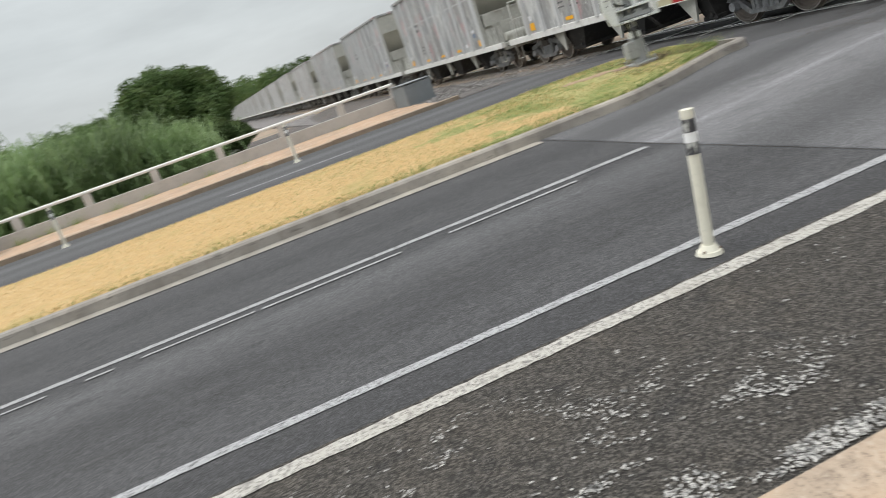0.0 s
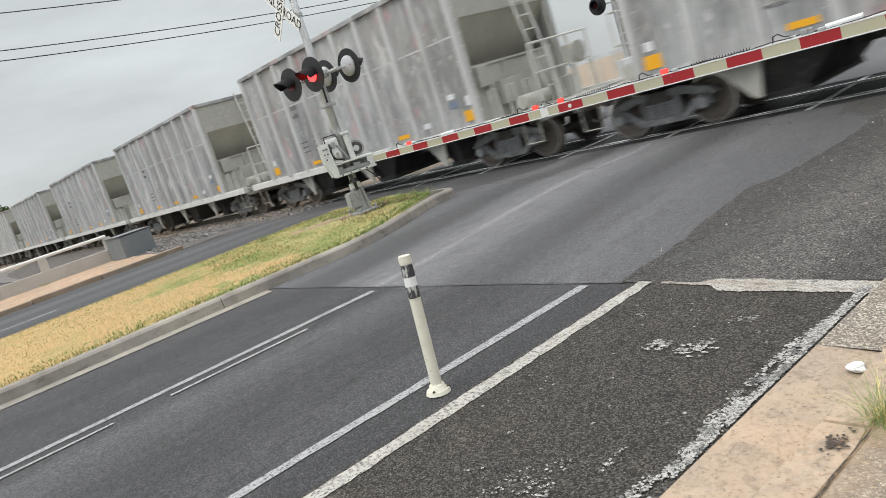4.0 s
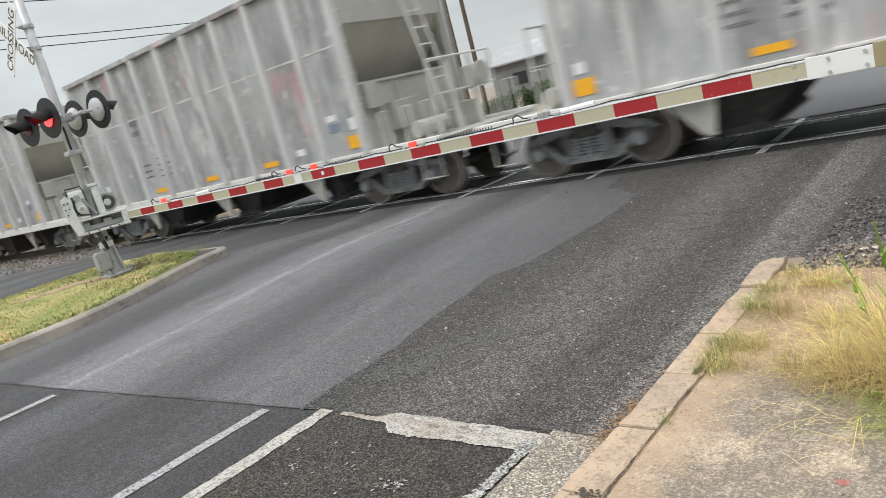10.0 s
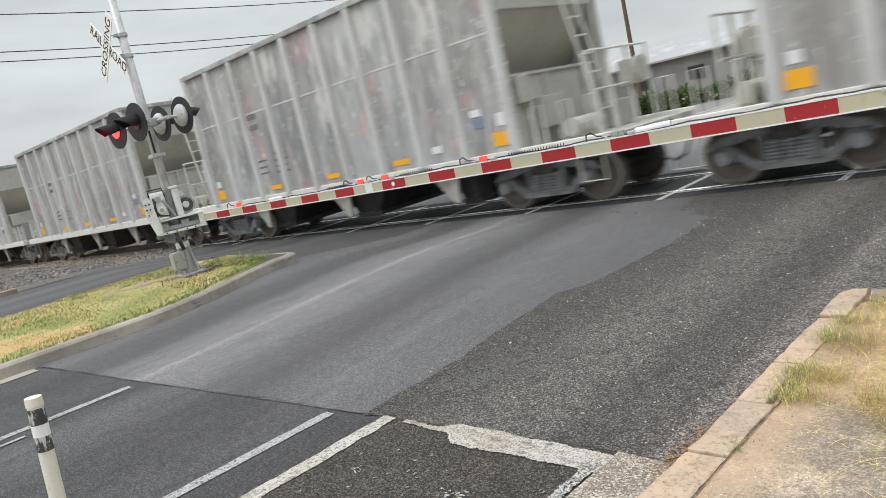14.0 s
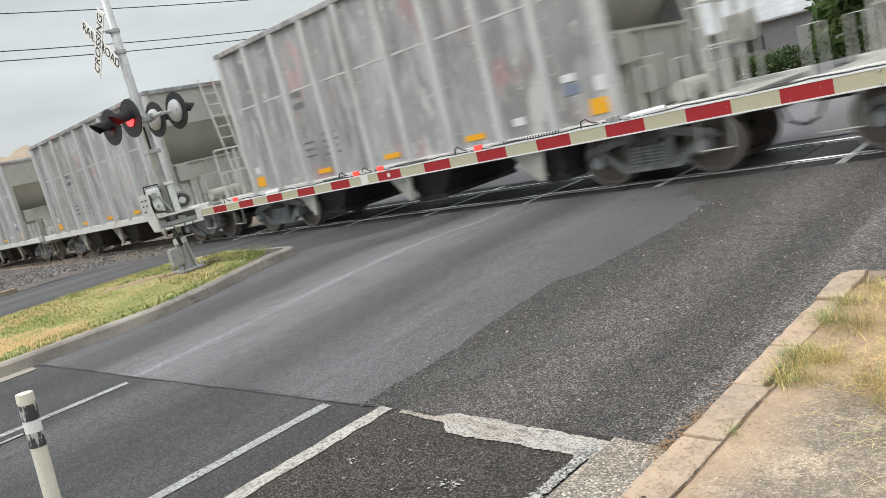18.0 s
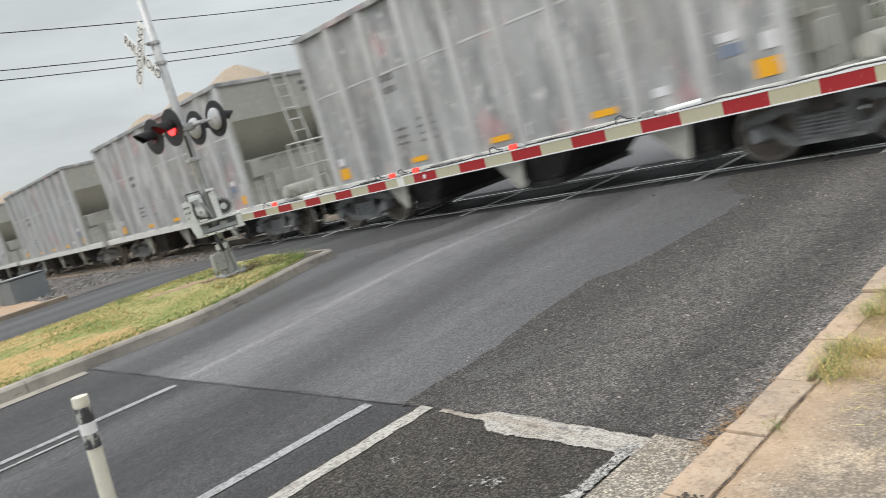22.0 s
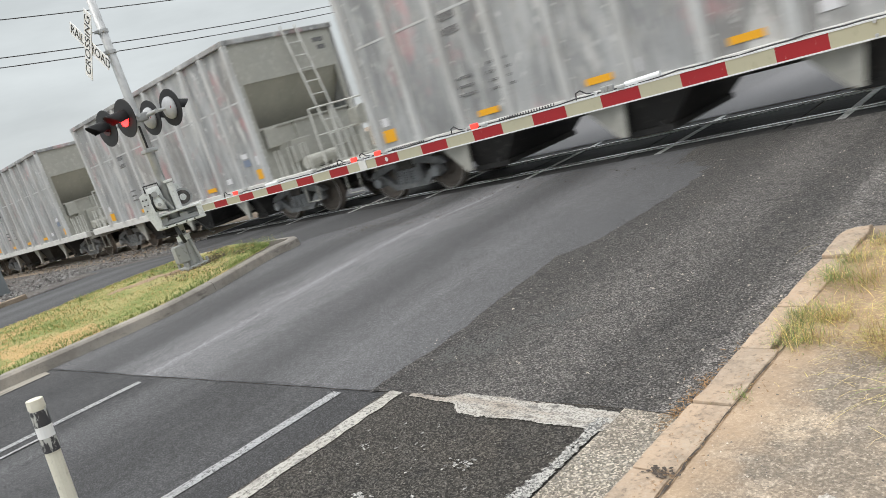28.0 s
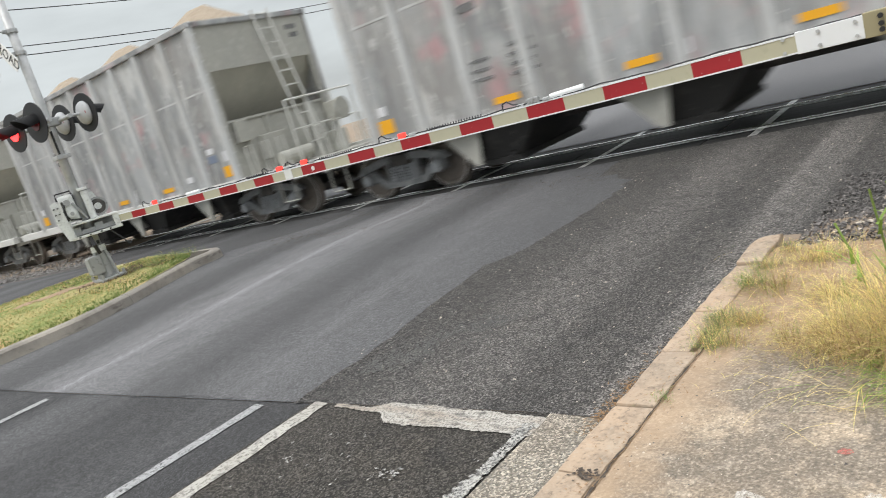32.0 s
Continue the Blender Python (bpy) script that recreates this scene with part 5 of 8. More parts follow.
def build_car():
    car = empty("hopper_car")
    tagged(car, "dusty silver-grey open-top stone hopper car with ribbed sides", "freight car", "hopper cars of the passing train")
    YS, Z0, Z1, ZK = 1.58, 1.08, 4.42, 3.42
    for sgn in (-1, 1):
        bm = bm_box(-HALF, HALF, min(sgn * YS, sgn * (YS - 0.03)), max(sgn * YS, sgn * (YS - 0.03)), Z0, Z1)
        side = part("side_panel", bm, M_CARPAINT, car, "dusty silver side sheet with streaks")
        # seam line half way up
        part("side_seam", bm_box(-HALF, HALF, min(sgn * YS, sgn * (YS + 0.006)), max(sgn * YS, sgn * (YS + 0.006)), 3.07, 3.11, 0.002), M_RIB, side)
        rib = None
        far_ribs = bmesh.new()
        for i in range(10):
            x = -5.0 + i * 10.0 / 9
            w = 0.115
            prof = [(-w, 0), (w, 0), (w * 0.6, 0.085), (-w * 0.6, 0.085)]
            if sgn > 0:
                bm_prism([(x + a, YS + b) for a, b in prof], Z0 + 0.02, Z1 - 0.05, axis="z", bm=far_ribs)
            elif rib is None:
                rib = part("rib", bm_prism([(a, -b) for a, b in prof], Z0 + 0.02, Z1 - 0.05, axis="z"), M_RIB, side, m=pose(x, -YS, 0))
            else:
                again(rib, pose(x, -YS, 0))
        if sgn > 0:
            tagged(part("ribs", far_ribs, M_RIB, side), kind="stuff")
        else:
            far_ribs.free()
        part("top_chord", bm_box(-HALF - 0.06, HALF + 0.06, sgn * YS - 0.09, sgn * YS + 0.09, Z1 - 0.06, Z1 + 0.06, 0.02), M_CARPAINT, car)
        part("side_sill", bm_box(-6.75, 6.75, sgn * 1.55 - 0.08, sgn * 1.55 + 0.08, 0.93, 1.13, 0.015), M_SILL, car, "cement-dusted side sill")
        if sgn > 0:
            continue
        # rivets
        bm = bmesh.new()
        for i in range(10):
            x = -5.0 + i * 10.0 / 9
            for z in steps(1.4, 4.2, 0.28):
                for dx in (-0.15, 0.15) if i in (0, 9) else (-0.15,) if i % 2 else (0.15,):
                    bm_box(x + dx - 0.014, x + dx + 0.014, min(sgn * YS, sgn * (YS + 0.014)), max(sgn * YS, sgn * (YS + 0.014)), z, z + 0.026, bm=bm)
        tagged(part("riveting", bm, M_SILL, side), kind="stuff")
        # reflectors, labels and stencils
        f = sgn * (YS + 0.009)

        def tag(name, x, z, w, h, m, lift=0.0, lab=""):
            y0, y1 = sgn * (YS + 0.004 + lift), sgn * (YS + 0.011 + lift)
            return part(name, bm_box(x - w / 2, x + w / 2, min(y0, y1), max(y0, y1), z - h / 2, z + h / 2), m, side, lab)
        for x in (-2.17, 0.02, 2.2):
            tag("reflector", x, 1.285, 0.46, 0.105, M_YELLOW, lab="amber reflector strip")
        tag("reflector", -4.7, 1.35, 0.34, 0.24, M_YELLOW, 0.0, "amber reflector square")
        tag("reflector", 4.74, 1.35, 0.34, 0.24, M_YELLOW, 0.0, "amber reflector square")
        tag("label_plate", 0.62, 1.33, 0.17, 0.20, M_PAPER)
        tag("label_plate", 3.2, 1.38, 0.24, 0.13, M_PAPER)
        tag("label_plate", 4.30, 1.68, 0.30, 0.16, M_BLUELABEL)
        tag("label_plate", 4.28, 1.86, 0.24, 0.12, M_PAPER)
        tag("label_plate", 4.82, 1.68, 0.2, 0.22, M_PAPER)
        tag("label_plate", -4.72, 1.62, 0.18, 0.16, M_PAPER)
        for k, (x, z, w) in enumerate(((-1.72, 2.05, 0.42), (-1.72, 1.9, 0.5), (-1.72, 1.76, 0.42), (-1.72, 1.62, 0.5), (-2.5, 1.95, 0.4), (-2.5, 1.80, 0.36), (-2.5, 1.66, 0.4))):
            tag("stencil_bar", x, z, w, 0.045, M_STENCIL)
        for k, (x, z, w) in enumerate(((-2.55, 3.0, 0.5), (-2.5, 2.76, 0.38))):
            tag("stencil_bar", x, z, w, 0.12, M_STENCIL)
    # ends: top panel, slope sheet, posts, platform, ladder, rail
    for e in (-1, 1):
        X = e * HALF

        def bx(a, b, y0, y1, z0, z1, bev=0.0):
            return bm_box(min(X + e * a, X + e * b), max(X + e * a, X + e * b), y0, y1, z0, z1, bev)
        end = part("end_panel", bx(-0.04, 0.0, -1.55, 1.55, ZK, Z1), M_CARDUST, car, "tan-grey dusted end sheet")
        part("end_chord", bx(-0.06, 0.06, -1.6, 1.6, Z1 - 0.06, Z1 + 0.06, 0.02), M_CARPAINT, car)
        bm = bmesh.new()
        q = [(X - e * 0.02, ZK + 0.02), (X - e * 1.5, 1.25), (X - e * 1.54, 1.3), (X - e * 0.06, ZK + 0.06)]
        bm_prism(q, -1.53, 1.53, bm=bm)
        part("slope_sheet", bm, M_SLOPE, car, "olive-grey sloping end sheet of the hopper")
        # dusted sheet and fittings beneath the slope
        blk = part("end_bulkhead", bx(-0.16, -0.11, -1.5, 1.5, 1.08, 2.36), M_CARDUST, car, "cement-dusted lower bulkhead")
        bm = bx(-0.11, 0.06, -1.36, -1.0, 1.85, 2.32, 0.02)
        bm_box(min(X - e * 0.11, X + e * 0.10), max(X - e * 0.11, X + e * 0.10), -0.75, -0.1, 1.35, 1.9, 0.03, bm=bm)
        part("bulkhead_box", bm, M_CARDUST, blk)
        bm = bmesh.new()
        for y, z1 in ((-1.0, 2.36), (-0.35, 2.36), (0.9, 2.36)):
            bm_box(min(X - e * 0.13, X - e * 0.05), max(X - e * 0.13, X - e * 0.05), y - 0.04, y + 0.04, 1.06, z1, bm=bm)
        bm_box(min(X - e * 0.13, X - e * 0.06), max(X - e * 0.13, X - e * 0.06), -1.5, 1.5, 2.31, 2.36, bm=bm)
        part("bulkhead_stiffener", bm, M_CARDUST, blk)
        for y in (-1.5, 1.5):
            part("end_post", bx(-0.10, 0.0, y - 0.06, y + 0.06, 1.08, ZK), M_CARDUST, end)
        if e > 0:
            for y, z, w in ((1.12, 4.12, 0.34), (1.16, 3.93, 0.26)):
                part("stencil_bar", bm_box(X, X + 0.006, y - w / 2, y + w / 2, z - 0.055, z + 0.055), M_STENCIL, end)
        part("platform", bx(-0.1, 1.60, -1.48, 1.48, 1.0, 1.06, 0.01), M_CARDUST, car, "dusty end platform")
        part("end_sill", bx(1.55, 1.65, -1.5, 1.5, 0.82, 1.08, 0.02), M_CARDUST, car)
        # straight ladder leaning out from the rim down to the platform
        def lad_x(z):
            return X + e * (0.09 + 0.62 * (4.46 - z) / 3.36)
        lad = part("ladder", bm_tube([(lad_x(4.56), 0.06, 4.56), (lad_x(1.06), 0.06, 1.06)], 0.026), M_RAILPAINT, car, "pale grey end ladder")
        part("stile", bm_tube([(lad_x(4.56), 0.50, 4.56), (lad_x(1.06), 0.50, 1.06)], 0.026), M_RAILPAINT, lad)
        for i in range(10):
            z = 1.45 + i * 0.335
            part("rung", bm_cyl((lad_x(z), 0.06, z), (lad_x(z), 0.50, z), 0.016, None, 6), M_RAILPAINT, lad)
        # guard rail across the platform
        rl = part("guard_rail", bm_tube([(X + e * 0.98, -0.62, 1.06), (X + e * 0.98, -0.62, 2.44), (X + e * 0.98, 1.42, 2.44), (X + e * 0.98, 1.42, 1.06)], 0.026), M_RAILPAINT, car, "pale grey guard rail")
        bm = bm_tube([(X + e * 0.98, -0.62, 1.8), (X + e * 0.98, 1.42, 1.8)], 0.02, 6)
        for py in (0.0, 0.7):
            bm_box(X + e * 0.98 - 0.03, X + e * 0.98 + 0.03, py - 0.03, py + 0.03, 1.06, 2.44, bm=bm)
        part("rail_post", bm, M_RAILPAINT, rl)
        bm = bx(0.80, 1.10, 0.62, 1.05, 1.75, 2.2, 0.03)
        bm_cyl((X + e * 1.1, 0.83, 2.0), (X + e * 1.16, 0.83, 2.0), 0.24, None, 14, bm=bm)
        bm_box(min(X + e * 0.2, X + e * 0.6), max(X + e * 0.2, X + e * 0.6), 0.7, 1.3, 1.06, 1.55, 0.03, bm=bm)
        part("brake_box", bm, M_CARDUST, car, "dusted brake wheel and gear box")
        bm = bm_cyl((X + e * 0.62, -0.9, 1.28), (X + e * 0.62, 0.0, 1.28), 0.15, None, 14)
        bm_box(min(X + e * 0.5, X + e * 0.74), max(X + e * 0.5, X + e * 0.74), -0.75, -0.65, 1.06, 1.2, bm=bm)
        bm_box(min(X + e * 0.5, X + e * 0.74), max(X + e * 0.5, X + e * 0.74), -0.25, -0.15, 1.06, 1.2, bm=bm)
        part("air_reservoir", bm, M_CARDUST, car, "dusted brake air reservoir")
        bm = bmesh.new()
        for hx in (0.3, 0.85, 1.35):
            bm_tube([(X + e * hx, -1.45, 1.06), (X + e * hx, -1.45, 1.75), (X + e * (hx + 0.2), -1.45, 1.75), (X + e * (hx + 0.2), -1.45, 1.06)], 0.02, 6, bm=bm)
        part("hand_hold", bm, M_RAILPAINT, car)
        # corner steps
        st = part("step", bm_tube([(X + e * 1.5, -1.5, 1.0), (X + e * 1.5, -1.5, 0.42), (X + e * 1.05, -1.5, 0.42), (X + e * 1.05, -1.5, 1.0)], 0.02), M_CARDUST, car)
        part("uncoupling_lever", bm_tube([(X + e * 1.68, -1.4, 0.95), (X + e * 1.75, -0.6, 0.85), (X + e * 1.8, 0.0, 0.95)], 0.015), M_DARK, car)
        part("coupler", bx(1.6, 2.06, -0.14, 0.14, 0.72, 0.98, 0.05), M_RUST, car)
        part("air_hose", bm_tube([(X + e * 1.7, -0.3, 0.85), (X + e * 1.85, -0.3, 0.5), (X + e * 2.04, -0.3, 0.42)], 0.025), M_BLACK, car)
        build_truck(car, e * 5.1)
    part("centre_sill", bm_box(-6.9, 6.9, -0.3, 0.3, 0.7, 1.05, 0.02), M_DARK, car)
    part("stone_load", build_load(), M_LOAD, car, "tan crushed stone heaped above the rim")
    # discharge hoppers between the trucks: a pale end plate, black sheets sloping up behind it
    for gx in (-3.2, 0.0, 3.2):
        bm = bmesh.new()
        top = (gx - 0.1, gx + 1.45 if gx < 3 else gx + 0.5)
        low = (gx + 0.02, gx + 0.72 if gx < 3 else gx + 0.42)
        vs = []
        for y0, y1 in ((-1.42, -1.12), (1.42, 1.12)):
            vs += [bm.verts.new(v) for v in ((top[0], y0, 1.06), (top[1], y0, 1.06), (low[1], y1, 0.34), (low[0], y1, 0.34))]
        for f in ((0, 1, 2, 3), (7, 6, 5, 4), (0, 4, 5, 1), (1, 5, 6, 2), (2, 6, 7, 3), (3, 7, 4, 0)):
            bm.faces.new([vs[k] for k in f])
        bmesh.ops.recalc_face_normals(bm, faces=bm.faces)
        h = part("discharge_hopper", bm, M_HOPPER, car, "black discharge hopper")
        bm = bm_box(low[0] - 0.04, low[1] + 0.06, -1.16, 1.16, 0.26, 0.36, 0.02)
        bm_cyl((low[1] - 0.1, -1.2, 0.38), (low[1] - 0.1, 1.2, 0.38), 0.06, None, 10, bm=bm)
        part("door_frame", bm, M_HOPPER, h)
        bm = bm_prism([(gx - 0.62, 1.0), (gx + 0.10, 1.0), (gx + 0.10, 0.36), (gx - 0.02, 0.36)], -1.40, -1.36)
        bm_prism([(gx + 0.08, 1.0), (gx + 0.26, 1.0), (gx + 0.16, 0.34), (gx + 0.06, 0.34)], -1.47, -1.41, bm=bm)
        bm_box(gx - 0.03, gx + 0.01, -1.36, 1.36, 0.5, 1.04, bm=bm)
        part("hopper_gusset", bm, M_CARDUST, h, "pale dusted gusset plate")
    return car


def smoothed_cyl(p0, p1, r):
    return bm_cyl(p0, p1, r, None, 16)


def build_load(heaped=False):
    bm = bmesh.new()
    rnd = random.Random(4)
    nx, ny = 40, 10
    rows = []
    for j in range(ny + 1):
        row = []
        for i in range(nx + 1):
            x, y = -4.95 + 9.9 * i / nx, -1.5 + 3.0 * j / ny
            heap = 0.30 * (0.50 + 0.5 * math.cos((abs(x) - 3.3) * 1.25)) * (1 - (y / 1.5) ** 2) * (1 - abs(x / 4.95) ** 8)
            if heaped:
                heap = max(heap, *(0.98 - 0.62 * math.hypot(x - cx, y * 1.05) + 0.04 * noise.noise((x * 3, y * 3, 1)) for cx in (3.5, 0.1, -3.4)))
                heap = min(heap, 0.86)
            row.append(bm.verts.new((x, y, 4.28 + max(0.0, heap) + rnd.uniform(-0.02, 0.02))))
        rows.append(row)
    for a, b in zip(rows, rows[1:]):
        for i in range(nx):
            bm.faces.new((a[i], a[i + 1], b[i + 1], b[i]))
    return bm


FIRST_CAR, CARS = -1, 44
lead_car = build_car()
train = [lead_car] + [copy_thing(lead_car, Matrix()) for _ in range(CARS - 1)]
heap_mesh = bpy.data.meshes.new("stone_load")
heap_bm = build_load(True)
heap_bm.to_mesh(heap_mesh)
heap_bm.free()
heap_mesh.materials.append(M_LOAD)
for i in (22, 23, 25, 27, 35):
    for piece in train[i].children:
        if piece.name.startswith("stone_load"):
            piece.data = heap_mesh
M_SCRAWL = mat("dark_grey_spray_paint", (0.12, 0.12, 0.125), 0.7, spots=[(14, 0.45, 0.6, (0.24, 0.24, 0.24), 0.7)])


def build_scrawl(car):
    """Loops of dark spray paint across the side of one car; no letters."""
    for cx, cz, rx, rz, a0, a1 in ((0.0, 1.72, 0.55, 0.48, 200, -15), (0.3, 1.48, 0.32, 0.22, 200, -40), (0.95, 1.85, 0.34, 0.36, 190, 0), (1.05, 1.42, 0.32, 0.24, 160, -60), (1.72, 1.72, 0.36, 0.58, 250, -70),
                                   (2.35, 1.92, 0.34, 0.32, 180, 0), (2.45, 1.5, 0.34, 0.2, 170, 20), (2.95, 1.75, 0.6, 0.25, 175, 60), (2.9, 1.5, 0.5, 0.26, 180, 350), (1.35, 1.75, 0.12, 0.4, 200, 20)):
        pts = []
        for i in range(19):
            a = radians(a0 + (a1 - a0) * i / 18)
            pts.append((cx + rx * math.cos(a), -1.596, cz + rz * math.sin(a)))
        bm = bm_tube(pts, 0.024, 6)
        for v in bm.verts:
            v.co.y = -1.596 + (v.co.y + 1.596) * 0.2
        part("paint_scrawl", bm, M_SCRAWL, car, "dark grey spray-painted scrawl")


build_scrawl(train[27])


# ---- delineators, signals, gates ----
def build_delineator():
    d = empty("delineator_post")
    tagged(d, "white flexible delineator post with dark scuffed bands", "road post", "delineator posts")
    base = part("base", bm_cyl((0, 0, 0), (0, 0, 0.025), 0.082, 0.074, 20), M_PLASTIC, d)
    bm = bm_cyl((0, 0, 0.02), (0, 0, 0.06), 0.066, 0.046, 20)
    part("boot", bm, M_PLASTIC, d)
    part("tube", smoothed_cyl((0, 0, 0.05), (0, 0, 0.875), 0.037), M_PLASTIC, d)
    part("cap", bm_cyl((0, 0, 0.865), (0, 0, 0.91), 0.041, 0.039, 18), M_PLASTIC, d)
    part("band", bm_cyl((0, 0, 0.775), (0, 0, 0.855), 0.0395, None, 18), M_BANDBLK, d, "dark scuffed reflective band")
    part("band", bm_cyl((0, 0, 0.64), (0, 0, 0.715), 0.0395, None, 18), M_BANDBLK, d, "dark scuffed reflective band")
    part("band", bm_cyl((0, 0, 0.715), (0, 0, 0.775), 0.039, None, 18), M_SIGN, d, "white reflective band")
    for a in (0.6, 2.7, 4.8):
        part("bolt", bm_cyl((0.066 * math.cos(a), 0.066 * math.sin(a), 0.02), (0.066 * math.cos(a), 0.066 * math.sin(a), 0.034), 0.009, None, 8), M_RUST, base)
    return d


post = build_delineator()
post.matrix_basis = pose(0, 0, gz(0, 0) + 0.004, -2.8, 2.8, 25)
copy_thing(post, pose(-13.45, -1.2, gz(-14, -1.4) + 0.004, 0, 0, 70))
copy_thing(post, pose(-13.4, -6.5, gz(-14, -7) + 0.004, 1, 1, 70))


def flashing_lamp(sig, m, lens):
    """One round signal lamp: backing disc, hood, housing behind, lens in front; it faces along its own -y."""
    disc = part("lamp_disc", bm_cyl((0, 0, 0), (0, 0.012, 0), 0.27, None, 28), M_BLACK, sig, "black round backing disc", m)
    bm = bmesh.new()
    n = 20
    a_in, a_out = [], []
    for i in range(n + 1):
        a = math.radians(-8 + 196 * i / n)
        ca, sa = math.cos(a), math.sin(a)
        ln = 0.30 - 0.15 * (1 - max(0, sa))
        a_in.append(bm.verts.new((0.125 * ca, 0, 0.125 * sa)))
        a_out.append(bm.verts.new((0.115 * ca, -ln, 0.115 * sa - 0.04)))
    for i in range(n):
        bm.faces.new((a_in[i], a_in[i + 1], a_out[i + 1], a_out[i]))
    bmesh.ops.solidify(bm, geom=bm.faces[:], thickness=0.006)
    part("hood", bm, M_BLACK, disc)
    bm = bmesh.new()
    bmesh.ops.create_uvsphere(bm, u_segments=20, v_segments=10, radius=0.165, matrix=Matrix.Translation((0, 0.02, 0)) @ Matrix.Diagonal((1, 0.5, 1, 1)))
    for v in [v for v in bm.verts if v.co.y < 0.012]:
        v.co.y = 0.012
    hb = part("lamp_housing", bm, M_LAMPBACK, disc, "silver domed lamp housing")
    smooth(hb)
    part("lens", bm_cyl((0, -0.012, 0), (0, -0.004, 0), 0.11, None, 24), lens, disc, "dark red unlit lens")
    part("hinge", bm_box(-0.12, -0.09, 0.05, 0.08, -0.015, 0.015), M_RED, disc, "small red peep lens")
    return disc


M_GREYCAST = mat("weathered_grey_casting", (0.34, 0.35, 0.345), 0.6, 0.2, spots=[(8, 0.45, 0.65, (0.36, 0.37, 0.365), 0.7), (20, 0.58, 0.7, (0.1, 0.09, 0.08), 0.6)])
SIG = (-6.68, 3.93)
SIG_Z = 0.44
LAMP_Z = 2.775


def build_signal():
    sig = empty("crossing_signal", pose(SIG[0], SIG[1], SIG_Z))
    tagged(sig, "railway crossing signal mast with crossbuck, four lamps and gate mechanism", "crossing signal")
    # base casting
    b = part("base_flange", bm_box(-0.19, 0.19, -0.19, 0.19, 0.0, 0.05, 0.015), M_GREYCAST, sig, "grey cast base flange")
    for x, y in ((-0.16, -0.16), (0.16, -0.16), (-0.16, 0.16), (0.16, 0.16)):
        part("anchor_bolt", bm_cyl((x, y, 0.03), (x, y, 0.11), 0.022, None, 8), M_GREYCAST, b)
    part("split_base", bm_cyl((0, 0, 0.05), (0, 0, 0.45), 0.105, 0.085, 16), M_GREYCAST, b)
    for a in (0.5, 2.0, 3.6, 5.2):
        part("base_rib", bm_cyl((0.17 * math.cos(a), 0.17 * math.sin(a), 0.05), (0.10 * math.cos(a), 0.10 * math.sin(a), 0.44), 0.02, None, 6), M_GREYCAST, b)
    jb = part("junction_box", bm_box(-0.03, 0.12, -0.23, -0.06, 0.13, 0.40, 0.02), M_GREYCAST, b, "grey cast junction box")
    part("box_lid", bm_box(-0.02, 0.11, -0.245, -0.23, 0.15, 0.38, 0.008), M_GREYCAST, jb)
    part("conduit", bm_tube([(0.12, -0.05, 0.42), (0.17, -0.1, 0.55), (0.1, -0.1, 0.72)], 0.028), M_BLACK, sig, "black flexible conduit")
    mast = part("mast", bm_cyl((0, 0, 0.4), (0, 0, 4.45), 0.065, 0.06, 18), M_GALV, sig, "grey steel mast pipe")
    smooth(mast)
    part("collar", bm_cyl((0, 0, 0.44), (0, 0, 0.52), 0.1, None, 16), M_MECH, sig)
    part("mast_cap", bm_cyl((0, 0, 4.45), (0, 0, 4.50), 0.08, 0.05, 16), M_GALV, sig)
    part("top_conduit", bm_tube([(0.02, 0.05, 4.46), (0.1, 0.35, 4.62), (0.2, 0.8, 4.75), (0.3, 1.2, 4.78)], 0.02), M_GALV, sig)
    # gate mechanism: a turned frame of two shelves, case, gear wheel and weight plates
    turn = pose(0, 0, 0, 0, 0, 66.8)

    def mp(name, bm, material, par=None, lab=""):
        return part(name, bm, material, par or me, lab)
    me = part("gate_mechanism", bm_box(-0.26, -0.06, -0.17, 0.14, 0.95, 1.33, 0.035), M_MECH, sig, "weathered silver gate mechanism case", turn)
    for z0, z1, x0, x1 in ((0.885, 0.915, -0.30, 0.41), (0.69, 0.725, -0.27, 0.42)):
        mp("shelf_plate", bm_box(x0, x1, -0.20, 0.16, z0, z1, 0.008), M_MECH)
    mp("shelf_back", bm_box(-0.22, 0.34, 0.06, 0.10, 0.72, 0.89), M_GREYCAST)
    mp("rear_case", bm_box(-0.08, 0.12, 0.06, 0.2, 0.94, 1.30, 0.02), M_MECH)
    for x, w in ((-0.16, 0.05), (-0.02, 0.09), (0.13, 0.06), (0.25, 0.08)):
        mp("shelf_fitting", bm_box(x - w, x + w, -0.12, 0.02, 0.735, 0.80 + 0.05 * (w < 0.07), 0.01), M_GREYCAST)
        mp("shelf_bolt", bm_cyl((x, -0.215, 0.71), (x, -0.19, 0.71), 0.013, None, 8), M_BLACK)
    mp("shelf_web", bm_box(0.33, 0.41, -0.19, -0.17, 0.70, 0.91, 0.004), M_MECH)
    mp("shelf_web", bm_box(-0.29, -0.2, -0.19, -0.17, 0.70, 0.95, 0.004), M_MECH)
    wp = mp("weight_plate", bm_prism([(-0.37, 1.25), (-0.30, 1.28), (-0.25, 1.20), (-0.22, 0.90), (-0.22, 0.72), (-0.30, 0.70), (-0.37, 0.98)], -0.24, -0.21), M_MECH, None, "pale bolted counterweight plate")
    mp("weight_plate", bm_prism([(-0.37, 1.25), (-0.30, 1.28), (-0.25, 1.20), (-0.22, 0.90), (-0.22, 0.72), (-0.30, 0.70), (-0.37, 0.98)], 0.19, 0.22), M_MECH)
